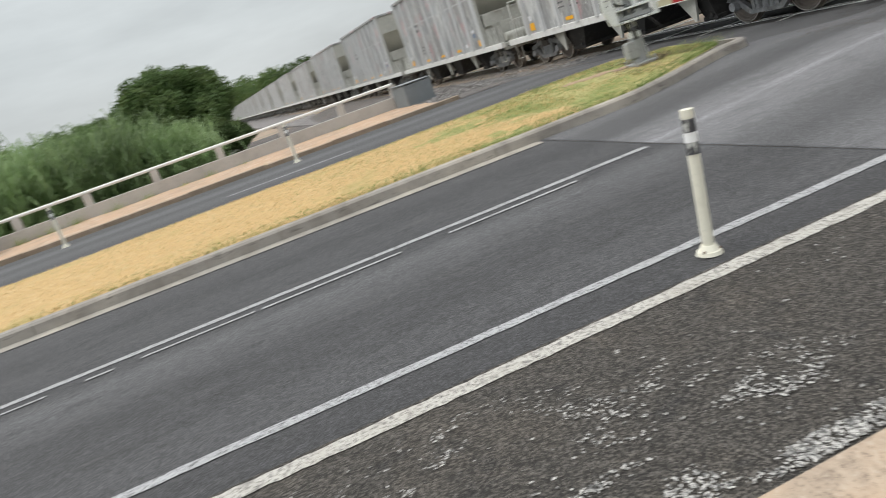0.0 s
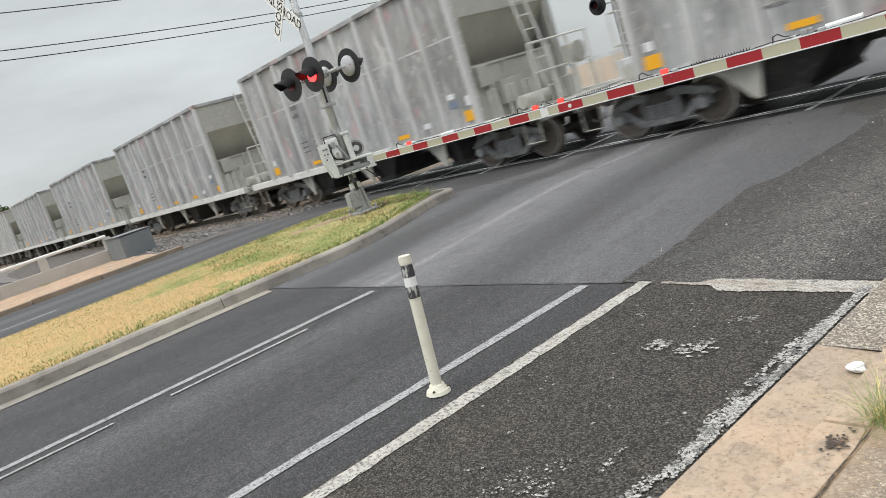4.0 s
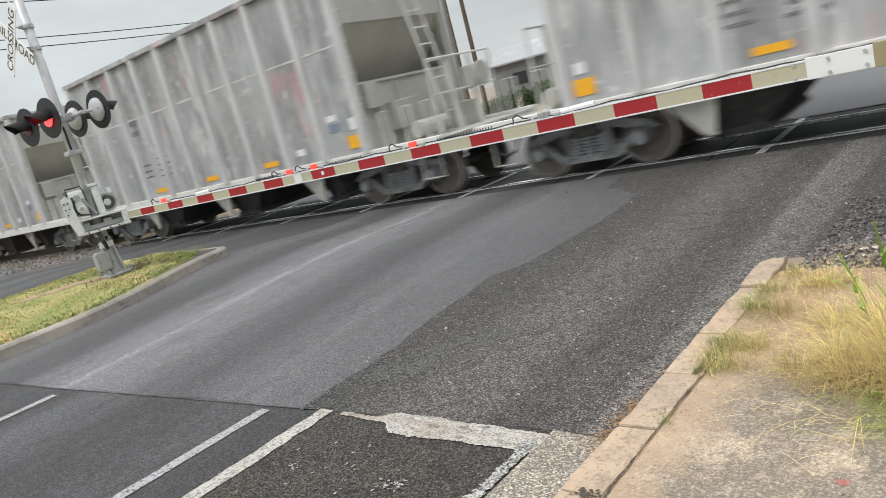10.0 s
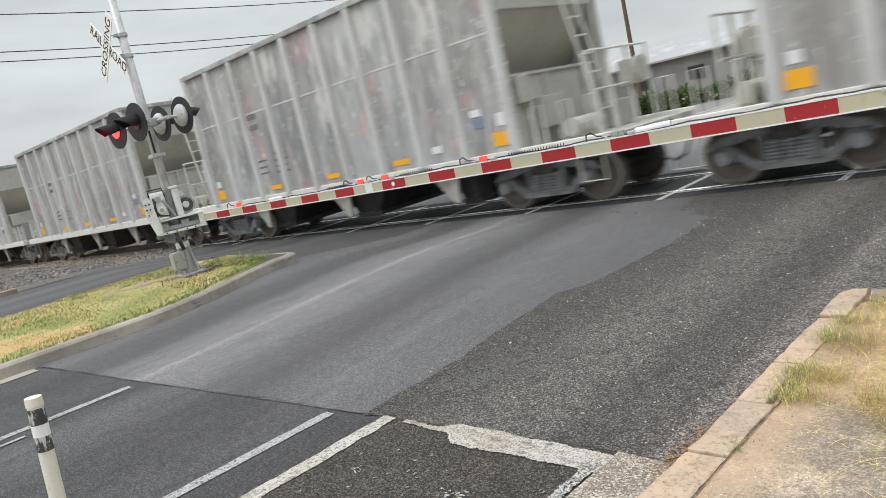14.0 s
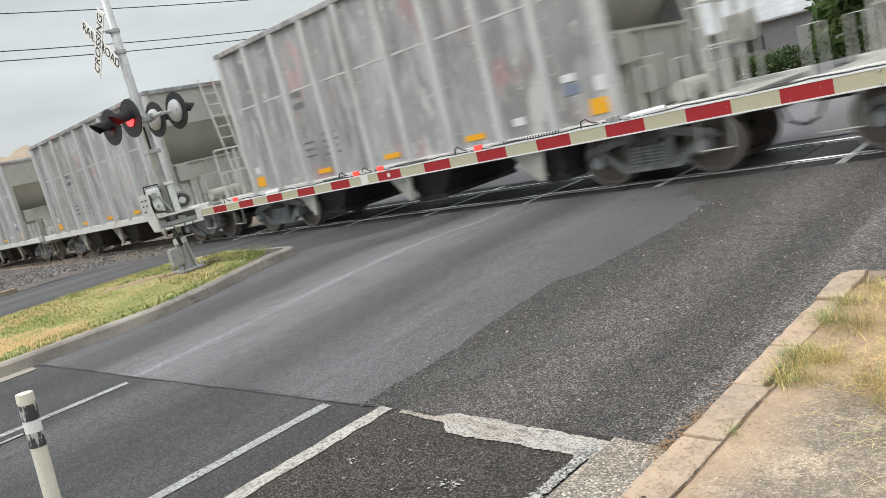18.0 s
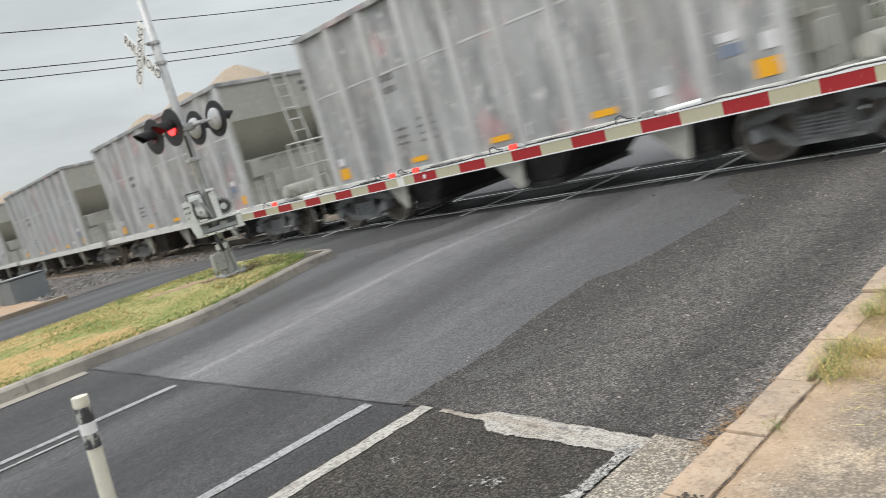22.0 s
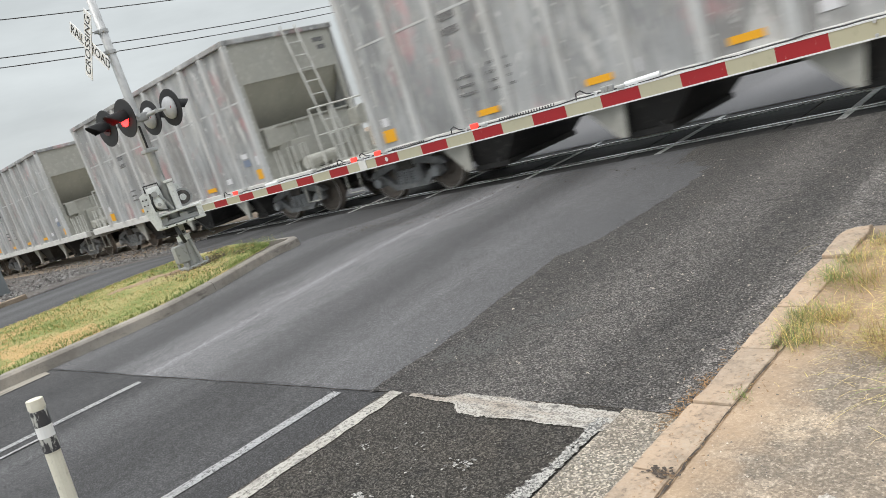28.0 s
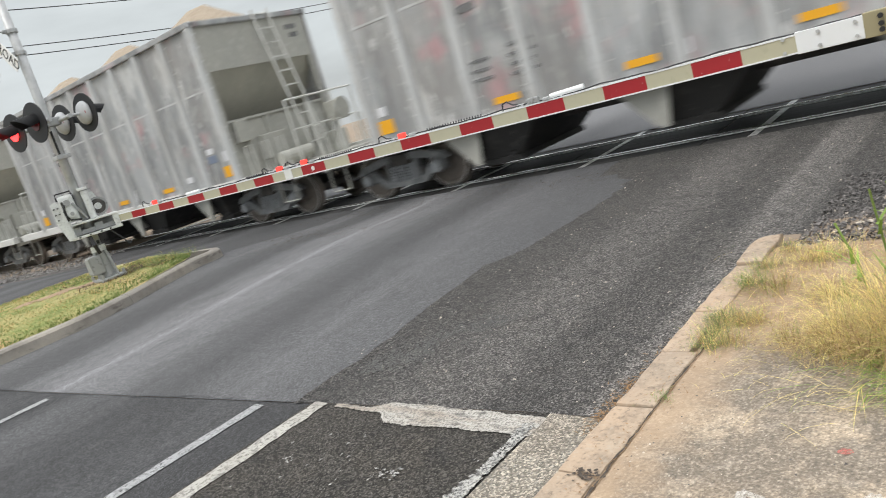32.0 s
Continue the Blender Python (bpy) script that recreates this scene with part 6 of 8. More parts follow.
    for x, z in ((-0.34, 1.18), (-0.29, 1.18), (-0.34, 1.10), (-0.29, 1.10), (-0.33, 1.02)):
        mp("plate_bolt", bm_cyl((x, -0.255, z), (x, -0.238, z), 0.012, None, 8), M_BLACK, wp)
    mp("hub", bm_cyl((-0.14, -0.25, 1.06), (-0.14, -0.16, 1.06), 0.055, 0.045, 16), M_MECH)
    mp("hub_cap", bm_cyl((-0.14, -0.27, 1.06), (-0.14, -0.25, 1.06), 0.028, None, 12), M_GREYCAST)
    mp("side_slot", bm_box(-0.235, -0.205, -0.185, -0.165, 0.97, 1.25, 0.008), M_DARK)
    mp("case_lug", bm_cyl((-0.16, -0.2, 1.22), (-0.16, -0.16, 1.22), 0.045, None, 14), M_GREYCAST)
    mp("handle", bm_tube([(-0.27, -0.14, 1.27), (-0.27, -0.14, 1.37), (-0.07, -0.14, 1.37), (-0.06, -0.14, 1.25)], 0.012, 6), M_BLACK, None, "thin black lifting handle")
    mp("brace_tube", bm_cyl((-0.10, -0.18, 1.2), (0.02, -0.16, 0.94), 0.018, None, 8), M_GREYCAST)
    mp("hose_loop", bm_tube([(-0.2, -0.19, 1.2), (-0.24, -0.22, 1.08), (-0.18, -0.22, 0.98), (-0.05, -0.2, 0.95)], 0.014, 6), M_BLACK)
    mp("side_cylinder", bm_cyl((0.10, -0.10, 0.92), (0.10, -0.10, 1.32), 0.05, None, 16), M_MECH)
    mp("cylinder_cap", bm_cyl((0.10, -0.10, 1.32), (0.10, -0.10, 1.36), 0.058, 0.04, 16), M_GREYCAST)
    mp("side_plate", bm_prism([(0.10, 0.93), (0.28, 0.93), (0.26, 1.12), (0.20, 1.28), (0.10, 1.30)], 0.04, 0.07), M_MECH)
    gw = mp("gear_wheel", bm_cyl((0.205, -0.05, 1.06), (0.205, 0.0, 1.06), 0.135, None, 22), M_GREYCAST, None, "dark-grooved drive wheel")
    mp("wheel_face", bm_cyl((0.205, -0.062, 1.06), (0.205, -0.05, 1.06), 0.105, 0.1, 20), M_DARK, gw)
    mp("wheel_hub", bm_cyl((0.205, -0.08, 1.06), (0.205, -0.06, 1.06), 0.05, 0.04, 14), M_MECH, gw)
    mp("top_bracket", bm_box(0.02, 0.15, -0.16, -0.04, 1.33, 1.37, 0.008), M_MECH)
    mp("cable", bm_tube([(0.22, -0.16, 0.71), (0.34, -0.2, 0.55), (0.42, -0.2, 0.42), (0.45, -0.18, 0.44)], 0.010, 6), M_BLACK)
    for x in (-0.05, 0.03):
        mp("number_bar", bm_box(x - 0.02, x + 0.02, -0.09, -0.085, 0.55, 0.60), M_TEXT)
    # lamp bracket: a cross of pipe with two pairs of lamps back to back
    br = part("lamp_bracket", bm_cyl((-0.42, -0.14, LAMP_Z - SIG_Z), (0.42, -0.14, LAMP_Z - SIG_Z), 0.03, None, 10), M_GALV, sig)
    part("lamp_bracket", bm_cyl((-0.42, 0.14, LAMP_Z - SIG_Z), (0.42, 0.14, LAMP_Z - SIG_Z), 0.03, None, 10), M_GALV, sig)
    part("bracket_hub", bm_box(-0.085, 0.085, -0.15, 0.15, LAMP_Z - SIG_Z - 0.06, LAMP_Z - SIG_Z + 0.06, 0.02), M_GREYCAST, sig)
    for y0, y1 in ((-0.31, -0.12), (0.12, 0.37)):
        for x in (-0.38, 0.38):
            part("lamp_arm", bm_cyl((x, y0, LAMP_Z - SIG_Z), (x, y1, LAMP_Z - SIG_Z), 0.022, None, 8), M_GALV, sig)
    part("clamp", bm_box(-0.09, 0.09, -0.10, 0.10, LAMP_Z - SIG_Z - 0.52, LAMP_Z - SIG_Z - 0.46, 0.015), M_GALV, sig)
    part("sensor", bm_cyl((0.09, -0.05, LAMP_Z - SIG_Z - 0.45), (0.09, -0.05, LAMP_Z - SIG_Z - 0.12), 0.016, None, 10), M_BLACK, sig)
    for x in (-0.40, 0.40):
        flashing_lamp(sig, pose(x * 0.95, -0.32, LAMP_Z - SIG_Z, 0, 0, 6), M_LENS_OFF)
        flashing_lamp(sig, pose(x * 0.95, 0.38, LAMP_Z - SIG_Z, 0, 0, 186), M_LENS_OFF)
    # crossbuck
    for a, word in ((45, ("CROS", "SING")), (-45, ("RAIL", "ROAD"))):
        tilt = pose(-0.02, -0.25 - (0.012 if a > 0 else 0), 3.905 - SIG_Z, 0, -a, 2)
        bl = part("crossbuck_blade", bm_box(-0.52, 0.52, -0.004, 0.004, -0.095, 0.095), M_SIGN, sig, "white crossbuck blade with black letters", tilt)
        if a > 0:
            text_part("CROSSING", 0.195, M_TEXT, bl, pose(0, -0.006, 0, 90, 0, 0))
        else:
            for w, x in zip(word, (-0.31, 0.31)):
                text_part(w, 0.185, M_TEXT, bl, pose(x, -0.006, 0, 90, 0, 0))
    for z in (3.76, 4.06):
        sb = part("sign_bracket", bm_tube([(0.0, -0.06, z - SIG_Z), (0.03, -0.15, z - SIG_Z), (0.0, -0.245, z - SIG_Z)], 0.012), M_GALV, sig)
        part("mast_clamp", bm_cyl((0, 0, z - SIG_Z - 0.025), (0, 0, z - SIG_Z + 0.025), 0.078, None, 14), M_GALV, sb)
        part("clamp_bolt", bm_box(-0.03, 0.03, -0.12, -0.06, z - SIG_Z - 0.02, z - SIG_Z + 0.02, 0.006), M_GREYCAST, sb)
    return sig


signal = build_signal()


def build_lit_lens():
    """The lamp that is lit at the moment: the glow goes from one lamp of the pair to the other."""
    g = part("lit_lens", bm_cyl((0, -0.022, 0), (0, -0.013, 0), 0.112, None, 24), M_LENS_ON, signal, "glowing red signal lens")
    return g


lit_lens = build_lit_lens()
LIT = [pose(x * 0.95, -0.32, LAMP_Z - SIG_Z, 0, 0, 6) for x in (-0.40, 0.40)]

ARM_Y, ARM_Z = 5.10, 1.25


def build_gate():
    gate = empty("crossing_gate", pose(3.54, 5.60, -0.06))
    tagged(gate, "lowered crossing gate with red and cream striped arm", "crossing gate")
    ox, oy, oz = -3.54, -5.60, 0.06
    # arm in stripes, thinning towards its tip: a main section and a lighter tip section
    x_end, x_tip = 2.55, -6.42

    def arm_at(x):
        return ARM_Y - 0.095 * (2.55 - x), 0.048 + 0.012 * (x - x_tip) / (x_end - x_tip)

    def arm_bar(name, xa, xb, half_y, lo, hi, material, lab):
        """A bar along the arm between xa and xb; lo and hi are heights as fractions of the half height plus metres."""
        bm = bmesh.new()
        vs = []
        for x in (xa, xb):
            y, h = arm_at(x)
            vs += [bm.verts.new((x + ox, y + d + oy, ARM_Z + oz + k * h + m)) for d, (k, m) in ((-half_y, lo), (half_y, lo), (half_y, hi), (-half_y, hi))]
        for f in ((0, 1, 2, 3), (7, 6, 5, 4), (0, 4, 5, 1), (1, 5, 6, 2), (2, 6, 7, 3), (3, 7, 4, 0)):
            bm.faces.new([vs[k] for k in f])
        bmesh.ops.recalc_face_normals(bm, faces=bm.faces)
        return part(name, bm, material, gate, lab)
    marks = [2.55] + [2.18 - 0.363 * i for i in range(14)] + [-3.03 - 0.332 * i for i in range(11)]
    for i, (xa, xb) in enumerate(zip(marks, marks[1:])):
        red = i % 2 == 1
        arm_bar("arm_stripe", xa, max(xb, x_tip), 0.02, (-1, 0), (1, 0), M_RED if red else M_CREAM, "red reflective arm section" if red else "cream reflective arm section")
    for lo, hi in (((-1, -0.009), (-1, 0.003)), ((1, -0.003), (1, 0.009))):
        arm_bar("arm_edging", x_end, x_tip, 0.024, lo, hi, M_WHITE, "white edging strip of the arm")
    arm_bar("splice_plate", -2.70, -2.82, 0.027, (-1, -0.004), (1, 0.0), M_PIPE, "chipped white splice plate")
    y, h = arm_at(-2.36)
    part("emblem", bm_cyl((-2.36 + ox, y - 0.026 + oy, ARM_Z + oz), (-2.36 + ox, y - 0.021 + oy, ARM_Z + oz), 0.026, None, 14), M_PIPE, gate, "small round white sticker")
    # white root of the arm, hinge and bolts
    root = part("arm_root", bm_box(2.55 + ox, 2.98 + ox, -0.024 + ARM_Y + oy, 0.024 + ARM_Y + oy, ARM_Z - 0.075 + oz, ARM_Z + 0.08 + oz, 0.004), M_WHITE, gate, "white arm root plate")
    for x in (2.47, 2.70, 2.93):
        for z in (-0.045, 0.05):
            part("bolt", bm_cyl((x + ox, ARM_Y + oy - 0.04, ARM_Z + z + oz), (x + ox, ARM_Y + oy - 0.02, ARM_Z + z + oz), 0.013, None, 8), M_GALV, root)
    part("hinge_plate", bm_box(2.975 + ox, 3.12 + ox, ARM_Y + oy - 0.03, ARM_Y + oy + 0.05, ARM_Z - 0.08 + oz, ARM_Z + 0.09 + oz, 0.006), mat("brass_hinge", (0.36, 0.32, 0.2), 0.5, 0.4), gate, "yellowed metal hinge plate")
    part("hinge_block", bm_box(3.165 + ox, 3.19 + ox, ARM_Y + oy - 0.03, ARM_Y + oy + 0.05, ARM_Z - 0.085 + oz, ARM_Z + 0.10 + oz, 0.006), M_BLACK, gate)
    for z in (-0.04, 0.0, 0.05):
        part("bolt", bm_cyl((3.08 + ox, ARM_Y + oy - 0.05, ARM_Z + z + oz), (3.08 + ox, ARM_Y + oy - 0.028, ARM_Z + z + oz), 0.018, None, 8), M_BLACK, root)
    # white bracket arms on both sides of the mechanism
    front = [(3.06, -0.085), (3.06, 0.070), (3.25, 0.085), (3.305, 0.14), (3.325, 0.30), (3.36, 0.95), (3.585, 0.95), (3.575, 0.22), (3.54, 0.05), (3.46, -0.07), (3.36, -0.115)]
    rear = [(3.62, 0.13), (3.56, 0.95), (3.86, 0.95), (3.875, 0.30), (3.83, 0.15), (3.72, 0.09)]
    fb = part("arm_bracket", bm_prism([(x + 0.12 + ox, ARM_Z + z + oz) for x, z in front], ARM_Y + oy - 0.012, ARM_Y + oy + 0.012), M_WHITE, gate, "white gate arm bracket")
    part("arm_bracket", bm_prism([(x + 0.12 + ox, ARM_Z + z + oz) for x, z in rear], ARM_Y + oy + 0.42, ARM_Y + oy + 0.445), M_WHITE, gate, "white gate arm bracket")
    for x, z in ((3.54, 0.33), (3.62, 0.35), (3.58, 0.30)):
        part("bolt", bm_cyl((x + ox, ARM_Y + oy - 0.025, ARM_Z + z + oz), (x + ox, ARM_Y + oy - 0.012, ARM_Z + z + oz), 0.014, None, 8), M_GREYCAST, fb)
    part("bracket_spacer", bm_cyl((3.46 + ox, ARM_Y + oy, ARM_Z - 0.09 + oz), (3.46 + ox, ARM_Y + oy + 0.3, ARM_Z - 0.05 + oz), 0.03, None, 10), M_BLACK, gate)
    part("latch_rod", bm_tube([(3.34 + ox, ARM_Y + oy + 0.03, ARM_Z + 0.09 + oz), (3.34 + ox, ARM_Y + oy + 0.03, ARM_Z + 0.15 + oz), (3.43 + ox, ARM_Y + oy + 0.03, ARM_Z + 0.20 + oz)], 0.014, 6), M_GREYCAST, gate)
    part("gate_mechanism", bm_box(0.02, 0.24, -0.32, -0.1, 1.42, 1.95, 0.03), M_GREYCAST, gate, "grey gate mechanism case")
    # pedestal
    pd = part("pedestal_pipe", bm_cyl((0.0, 0, 0.2), (0.0, 0, 1.30), 0.066, 0.062, 20), M_GALV, gate, "silver pedestal pipe")
    smooth(pd)
    part("split_collar", bm_cyl((0.0, 0, 0.655), (0.0, 0, 0.695), 0.092, None, 18), M_GALV, pd)
    for x in (-0.045, 0.045):
        col = part("split_base", bm_cyl((x, -0.05, 0.24), (x * 0.9, -0.05, 0.68), 0.047, 0.042, 14), M_GALV, pd, "bright cast half of the split base")
        smooth(col)
        part("base_foot", bm_box(x - 0.055, x + 0.055, -0.12, 0.02, 0.24, 0.30, 0.012), M_GALV, col)
    part("bolt_bar", bm_box(-0.012, 0.012, -0.115, -0.09, 0.26, 0.68, 0.006), M_MECH, pd)
    for x in (-0.10, 0.10):
        part("collar_bolt", bm_cyl((x - 0.03, -0.05, 0.665), (x + 0.03, -0.05, 0.665), 0.014, None, 8), M_GREYCAST, pd)
    jb = part("junction_box", bm_box(0.098, 0.255, -0.14, 0.04, 0.36, 0.665, 0.014), M_MECH, gate, "grey junction box")
    part("box_door", bm_box(0.105, 0.248, -0.152, -0.14, 0.375, 0.645, 0.008), M_GALV, jb)
    part("box_cap", bm_box(0.09, 0.265, -0.155, 0.05, 0.665, 0.685, 0.006), M_GALV, jb)
    part("box_hinge", bm_cyl((0.262, -0.15, 0.38), (0.262, -0.15, 0.70), 0.012, None, 8), M_MECH, jb)
    part("hose_clamp", bm_box(0.17, 0.25, -0.11, -0.03, 0.685, 0.76, 0.01), M_GALV, jb)
    part("base_plate", bm_box(-0.20, 0.24, -0.20, 0.20, 0.19, 0.245, 0.012), M_GREYCAST, gate)
    part("base_frame", bm_box(-0.17, 0.21, -0.17, 0.17, 0.14, 0.19, 0.01), M_DARK, gate)
    part("footing_plate", bm_box(-0.225, 0.275, -0.225, 0.225, 0.115, 0.14, 0.006), M_MECH, gate)
    part("footing", bm_box(-0.215, 0.265, -0.215, 0.215, -0.25, 0.115, 0.012), mat("grey_green_footing", (0.27, 0.285, 0.265), 0.8, spots=[(7, 0.45, 0.65, (0.2, 0.2, 0.185), 0.7), (30, 0.58, 0.7, (0.13, 0.12, 0.1), 0.5)]), gate, "grey-green footing box")
    part("cable_hose", bm_tube([(-0.05, -0.1, 1.14), (0.03, -0.14, 1.04), (0.12, -0.15, 0.97), (0.19, -0.12, 0.91), (0.215, -0.08, 0.84), (0.215, -0.07, 0.74)], 0.034, 10), M_BLACK, gate, "black ribbed cable hose")
    part("loose_wire", bm_tube([(3.17 + ox, ARM_Y + oy - 0.03, ARM_Z + oz), (3.175 + ox, ARM_Y + oy - 0.045, ARM_Z - 0.07 + oz), (3.19 + ox, ARM_Y + oy - 0.05, ARM_Z - 0.13 + oz), (3.23 + ox, ARM_Y + oy - 0.05, ARM_Z - 0.19 + oz), (3.28 + ox, ARM_Y + oy - 0.04, ARM_Z - 0.22 + oz)], 0.005, 6), M_BLACK, gate)
    # cable along the top of the arm with spring coils, lamps
    def top_of(x):
        y, h = arm_at(min(x, 2.55))
        return y + oy, ARM_Z + h + 0.009 + oz
    wire = []
    for x in steps(-5.3, 3.0, 0.12):
        y, t = top_of(x)
        wire.append((x + ox, y, t + 0.010 + 0.005 * math.sin(x * 7) + 0.004 * math.sin(x * 19)))
    part("arm_cable", bm_tube(wire, 0.007, 6), M_BLACK, gate, "thin black cable along the arm")
    for x0, x1 in ((-2.25, -1.75), (-0.75, -0.1), (-3.5, -3.1)):
        co = []
        for k in range(int((x1 - x0) / 0.005)):
            x = x0 + k * 0.005
            y, t = top_of(x)
            co.append((x + ox, y + 0.013 * math.cos(k * 1.0), t + 0.018 + 0.013 * math.sin(k * 1.0)))
        part("cable_coil", bm_tube(co, 0.0045, 5), M_BLACK, gate, "coiled black cable")
    for x, lit in ((-5.44, True), (-2.90, True), (-2.49, True), (-1.06, True), (0.44, False)):
        y, t = top_of(x)
        w = 0.045 if lit else 0.06
        lp = part("arm_lamp", bm_box(x - w + ox, x + w + ox, y - 0.022, y + 0.022, t, t + 0.055, 0.012), M_LED if lit else M_GREYCAST, gate, "small lit red arm lamp" if lit else "small grey vented arm lamp")
        part("lamp_foot", bm_box(x + 0.10 + ox, x + 0.17 + ox, y - 0.02, y + 0.02, t, t + 0.03, 0.008), M_GALV, lp)
        part("lamp_foot", bm_box(x - 0.17 + ox, x - 0.10 + ox, y - 0.018, y + 0.018, t, t + 0.025, 0.008), M_GALV, lp)
        part("wire_loop", bm_tube([(x - 0.34 + ox, y, t), (x - 0.33 + ox, y, t + 0.06), (x - 0.28 + ox, y, t + 0.075), (x - 0.22 + ox, y, t + 0.035), (x - 0.12 + ox, y, t + 0.02)], 0.007, 6), M_BLACK, lp)
    y, t = top_of(0.75)
    part("arm_sleeve", smoothed_cyl((0.60 + ox, y, t + 0.018), (0.92 + ox, y + 0.03, t + 0.03), 0.026), M_WHITE, gate, "white plastic cable sleeve")
    y, t = top_of(-4.55)
    part("arm_sleeve", smoothed_cyl((-4.70 + ox, y - 0.01, t + 0.016), (-4.42 + ox, y + 0.01, t + 0.02), 0.022), M_WHITE, gate, "white plastic cable sleeve")
    return gate


build_gate()


# ---- culvert parapet and roadside boxes ----
POSTS = (3.0, 1.15, -0.84, -2.87, -4.91, -6.95, -9.0, -11.0, -13.0)


def build_parapet():
    X, zb = -20.0, 0.23
    wl = empty("parapet_wall", pose(X, 0, zb))
    tagged(wl, "low pale concrete parapet with posts and a white pipe rail", "parapet wall")
    y = 2.9
    while y > -16.0:
        a = y - 3.05
        part("wall_panel", bm_box(-0.12, 0.12, a + 0.004, y, -0.6, 0.46, 0.012), M_WALL, wl)
        y = a
    for y in POSTS:
        part("rail_post", bm_prism([(-0.10, 0.44), (0.10, 0.44), (0.08, 0.83), (-0.08, 0.83)], y - 0.11, y + 0.11), M_WALL, wl)
    part("pipe_rail", bm_cyl((0, 3.0, 0.86), (0, -16.0, 0.86), 0.05, None, 12), M_PIPE, wl, "white pipe rail")
    blk = part("end_block", bm_prism([(0.0, 0.0), (1.05, 0.0), (1.05, 0.78), (0.0, 0.80)], 0.0, 0.95), M_BOX, wl, "grey sheet-clad end block", pose(0.45, 2.85, -0.05, 0, 0, 8))
    part("block_lid", bm_box(-0.03, 1.08, -0.03, 0.98, 0.80, 0.83, 0.01), M_BOX, blk)
    part("end_block", bm_box(0.6, 2.2, -10.9, -9.6, -0.2, 0.82, 0.03), M_BOX, wl, "grey sheet-clad end block")
    # broken far kerb
    k = empty("far_kerb")
    tagged(k, "broken earth-stained kerb of the far carriageway", "kerb", kind="structure")
    rnd = random.Random(6)
    y = 3.4
    while y > -20:
        ln = rnd.uniform(1.3, 2.2)
        part("kerb_length", bm_box(-14.85, -14.62 + rnd.uniform(-0.03, 0.02), y - ln + 0.02, y, 0.0, gz(-14, 0) + 0.12 + rnd.uniform(-0.03, 0.01), 0.02), M_DIRT, k)
        y -= ln


build_parapet()


# ---- plants ----
def leaf_cloud(name, blobs, count, size, material, seed, parent=None, flat=0.35):
    rnd = random.Random(seed)
    verts, faces = [], []
    tot = sum(b[3] ** 2 for b in blobs)
    for bx, by, bz, br in blobs:
        for _ in range(int(count * br * br / tot)):
            d = Vector((rnd.gauss(0, 1), rnd.gauss(0, 1), rnd.gauss(0, 1))).normalized()
            r = br * (1 - abs(rnd.gauss(0, 0.22))) * (1 + 0.18 * noise.noise((d.x * 2.2 + bx, d.y * 2.2 + by, d.z * 2.2)))
            p = Vector((bx, by, bz)) + d * r
            s = size * rnd.uniform(0.6, 1.5)
            u = Vector((rnd.gauss(0, 1), rnd.gauss(0, 1), rnd.gauss(0, 0.6))).normalized()
            v = u.cross(d + Vector((rnd.uniform(-.5, .5), rnd.uniform(-.5, .5), rnd.uniform(-.5, .5))))
            if v.length < 1e-3:
                continue
            v = v.normalized() * s * flat
            u = u * s
            k = len(verts)
            verts += [tuple(p - u), tuple(p + v), tuple(p + u), tuple(p - v)]
            faces.append((k, k + 1, k + 2, k + 3))
    ob = mesh_object(name, verts, faces, material)
    if parent:
        ob.parent = parent
    return ob


def build_tree(x, y, z, height, spread, seed, leaf=0.16, count=14000, label="broad dark green tree with a dense uneven crown", dome=False):
    rnd = random.Random(seed)
    t = empty("tree", pose(x, y, z))
    tagged(t, label, "tree", "trees along the railway")
    bm = bm_cyl((0, 0, -0.3), (0.1, 0, height * 0.45), height * 0.045, height * 0.025, 10)
    blobs = []
    for i in range(7):
        a = 6.28 * i / 7 + rnd.uniform(-0.3, 0.3)
        tip = (spread * 0.6 * math.cos(a), spread * 0.6 * math.sin(a), height * rnd.uniform(0.5, 0.72))
        bm_cyl((0.05, 0, height * rnd.uniform(0.2, 0.42)), tip, height * 0.018, height * 0.006, 7, bm=bm)
        blobs.append((*tip, spread * rnd.uniform(0.36, 0.52)))
    for i in range(6):
        blobs.append((rnd.uniform(-0.35, 0.35) * spread, rnd.uniform(-0.35, 0.35) * spread, height * rnd.uniform(0.6, 0.84), spread * rnd.uniform(0.34, 0.48)))
    for i in range(5):
        a = rnd.uniform(0, 6.28)
        blobs.append((spread * 0.75 * math.cos(a), spread * 0.75 * math.sin(a), height * rnd.uniform(0.22, 0.42), spread * rnd.uniform(0.25, 0.4)))
    if dome:
        blobs = [(0, 0, height * 0.45, spread * 0.6)]
        for i in range(30):
            a, el = rnd.uniform(0, 6.28), rnd.uniform(0.0, 1.35)
            rr = spread * rnd.uniform(0.62, 0.80)
            blobs.append((rr * math.cos(el) * math.cos(a), rr * math.cos(el) * math.sin(a), height * 0.34 + height * 0.47 * math.sin(el), spread * rnd.uniform(0.22, 0.34)))
    part("trunk", bm, M_BARK, t)
    c = leaf_cloud("crown", blobs, count, leaf, M_LEAF, seed, t)
    return t


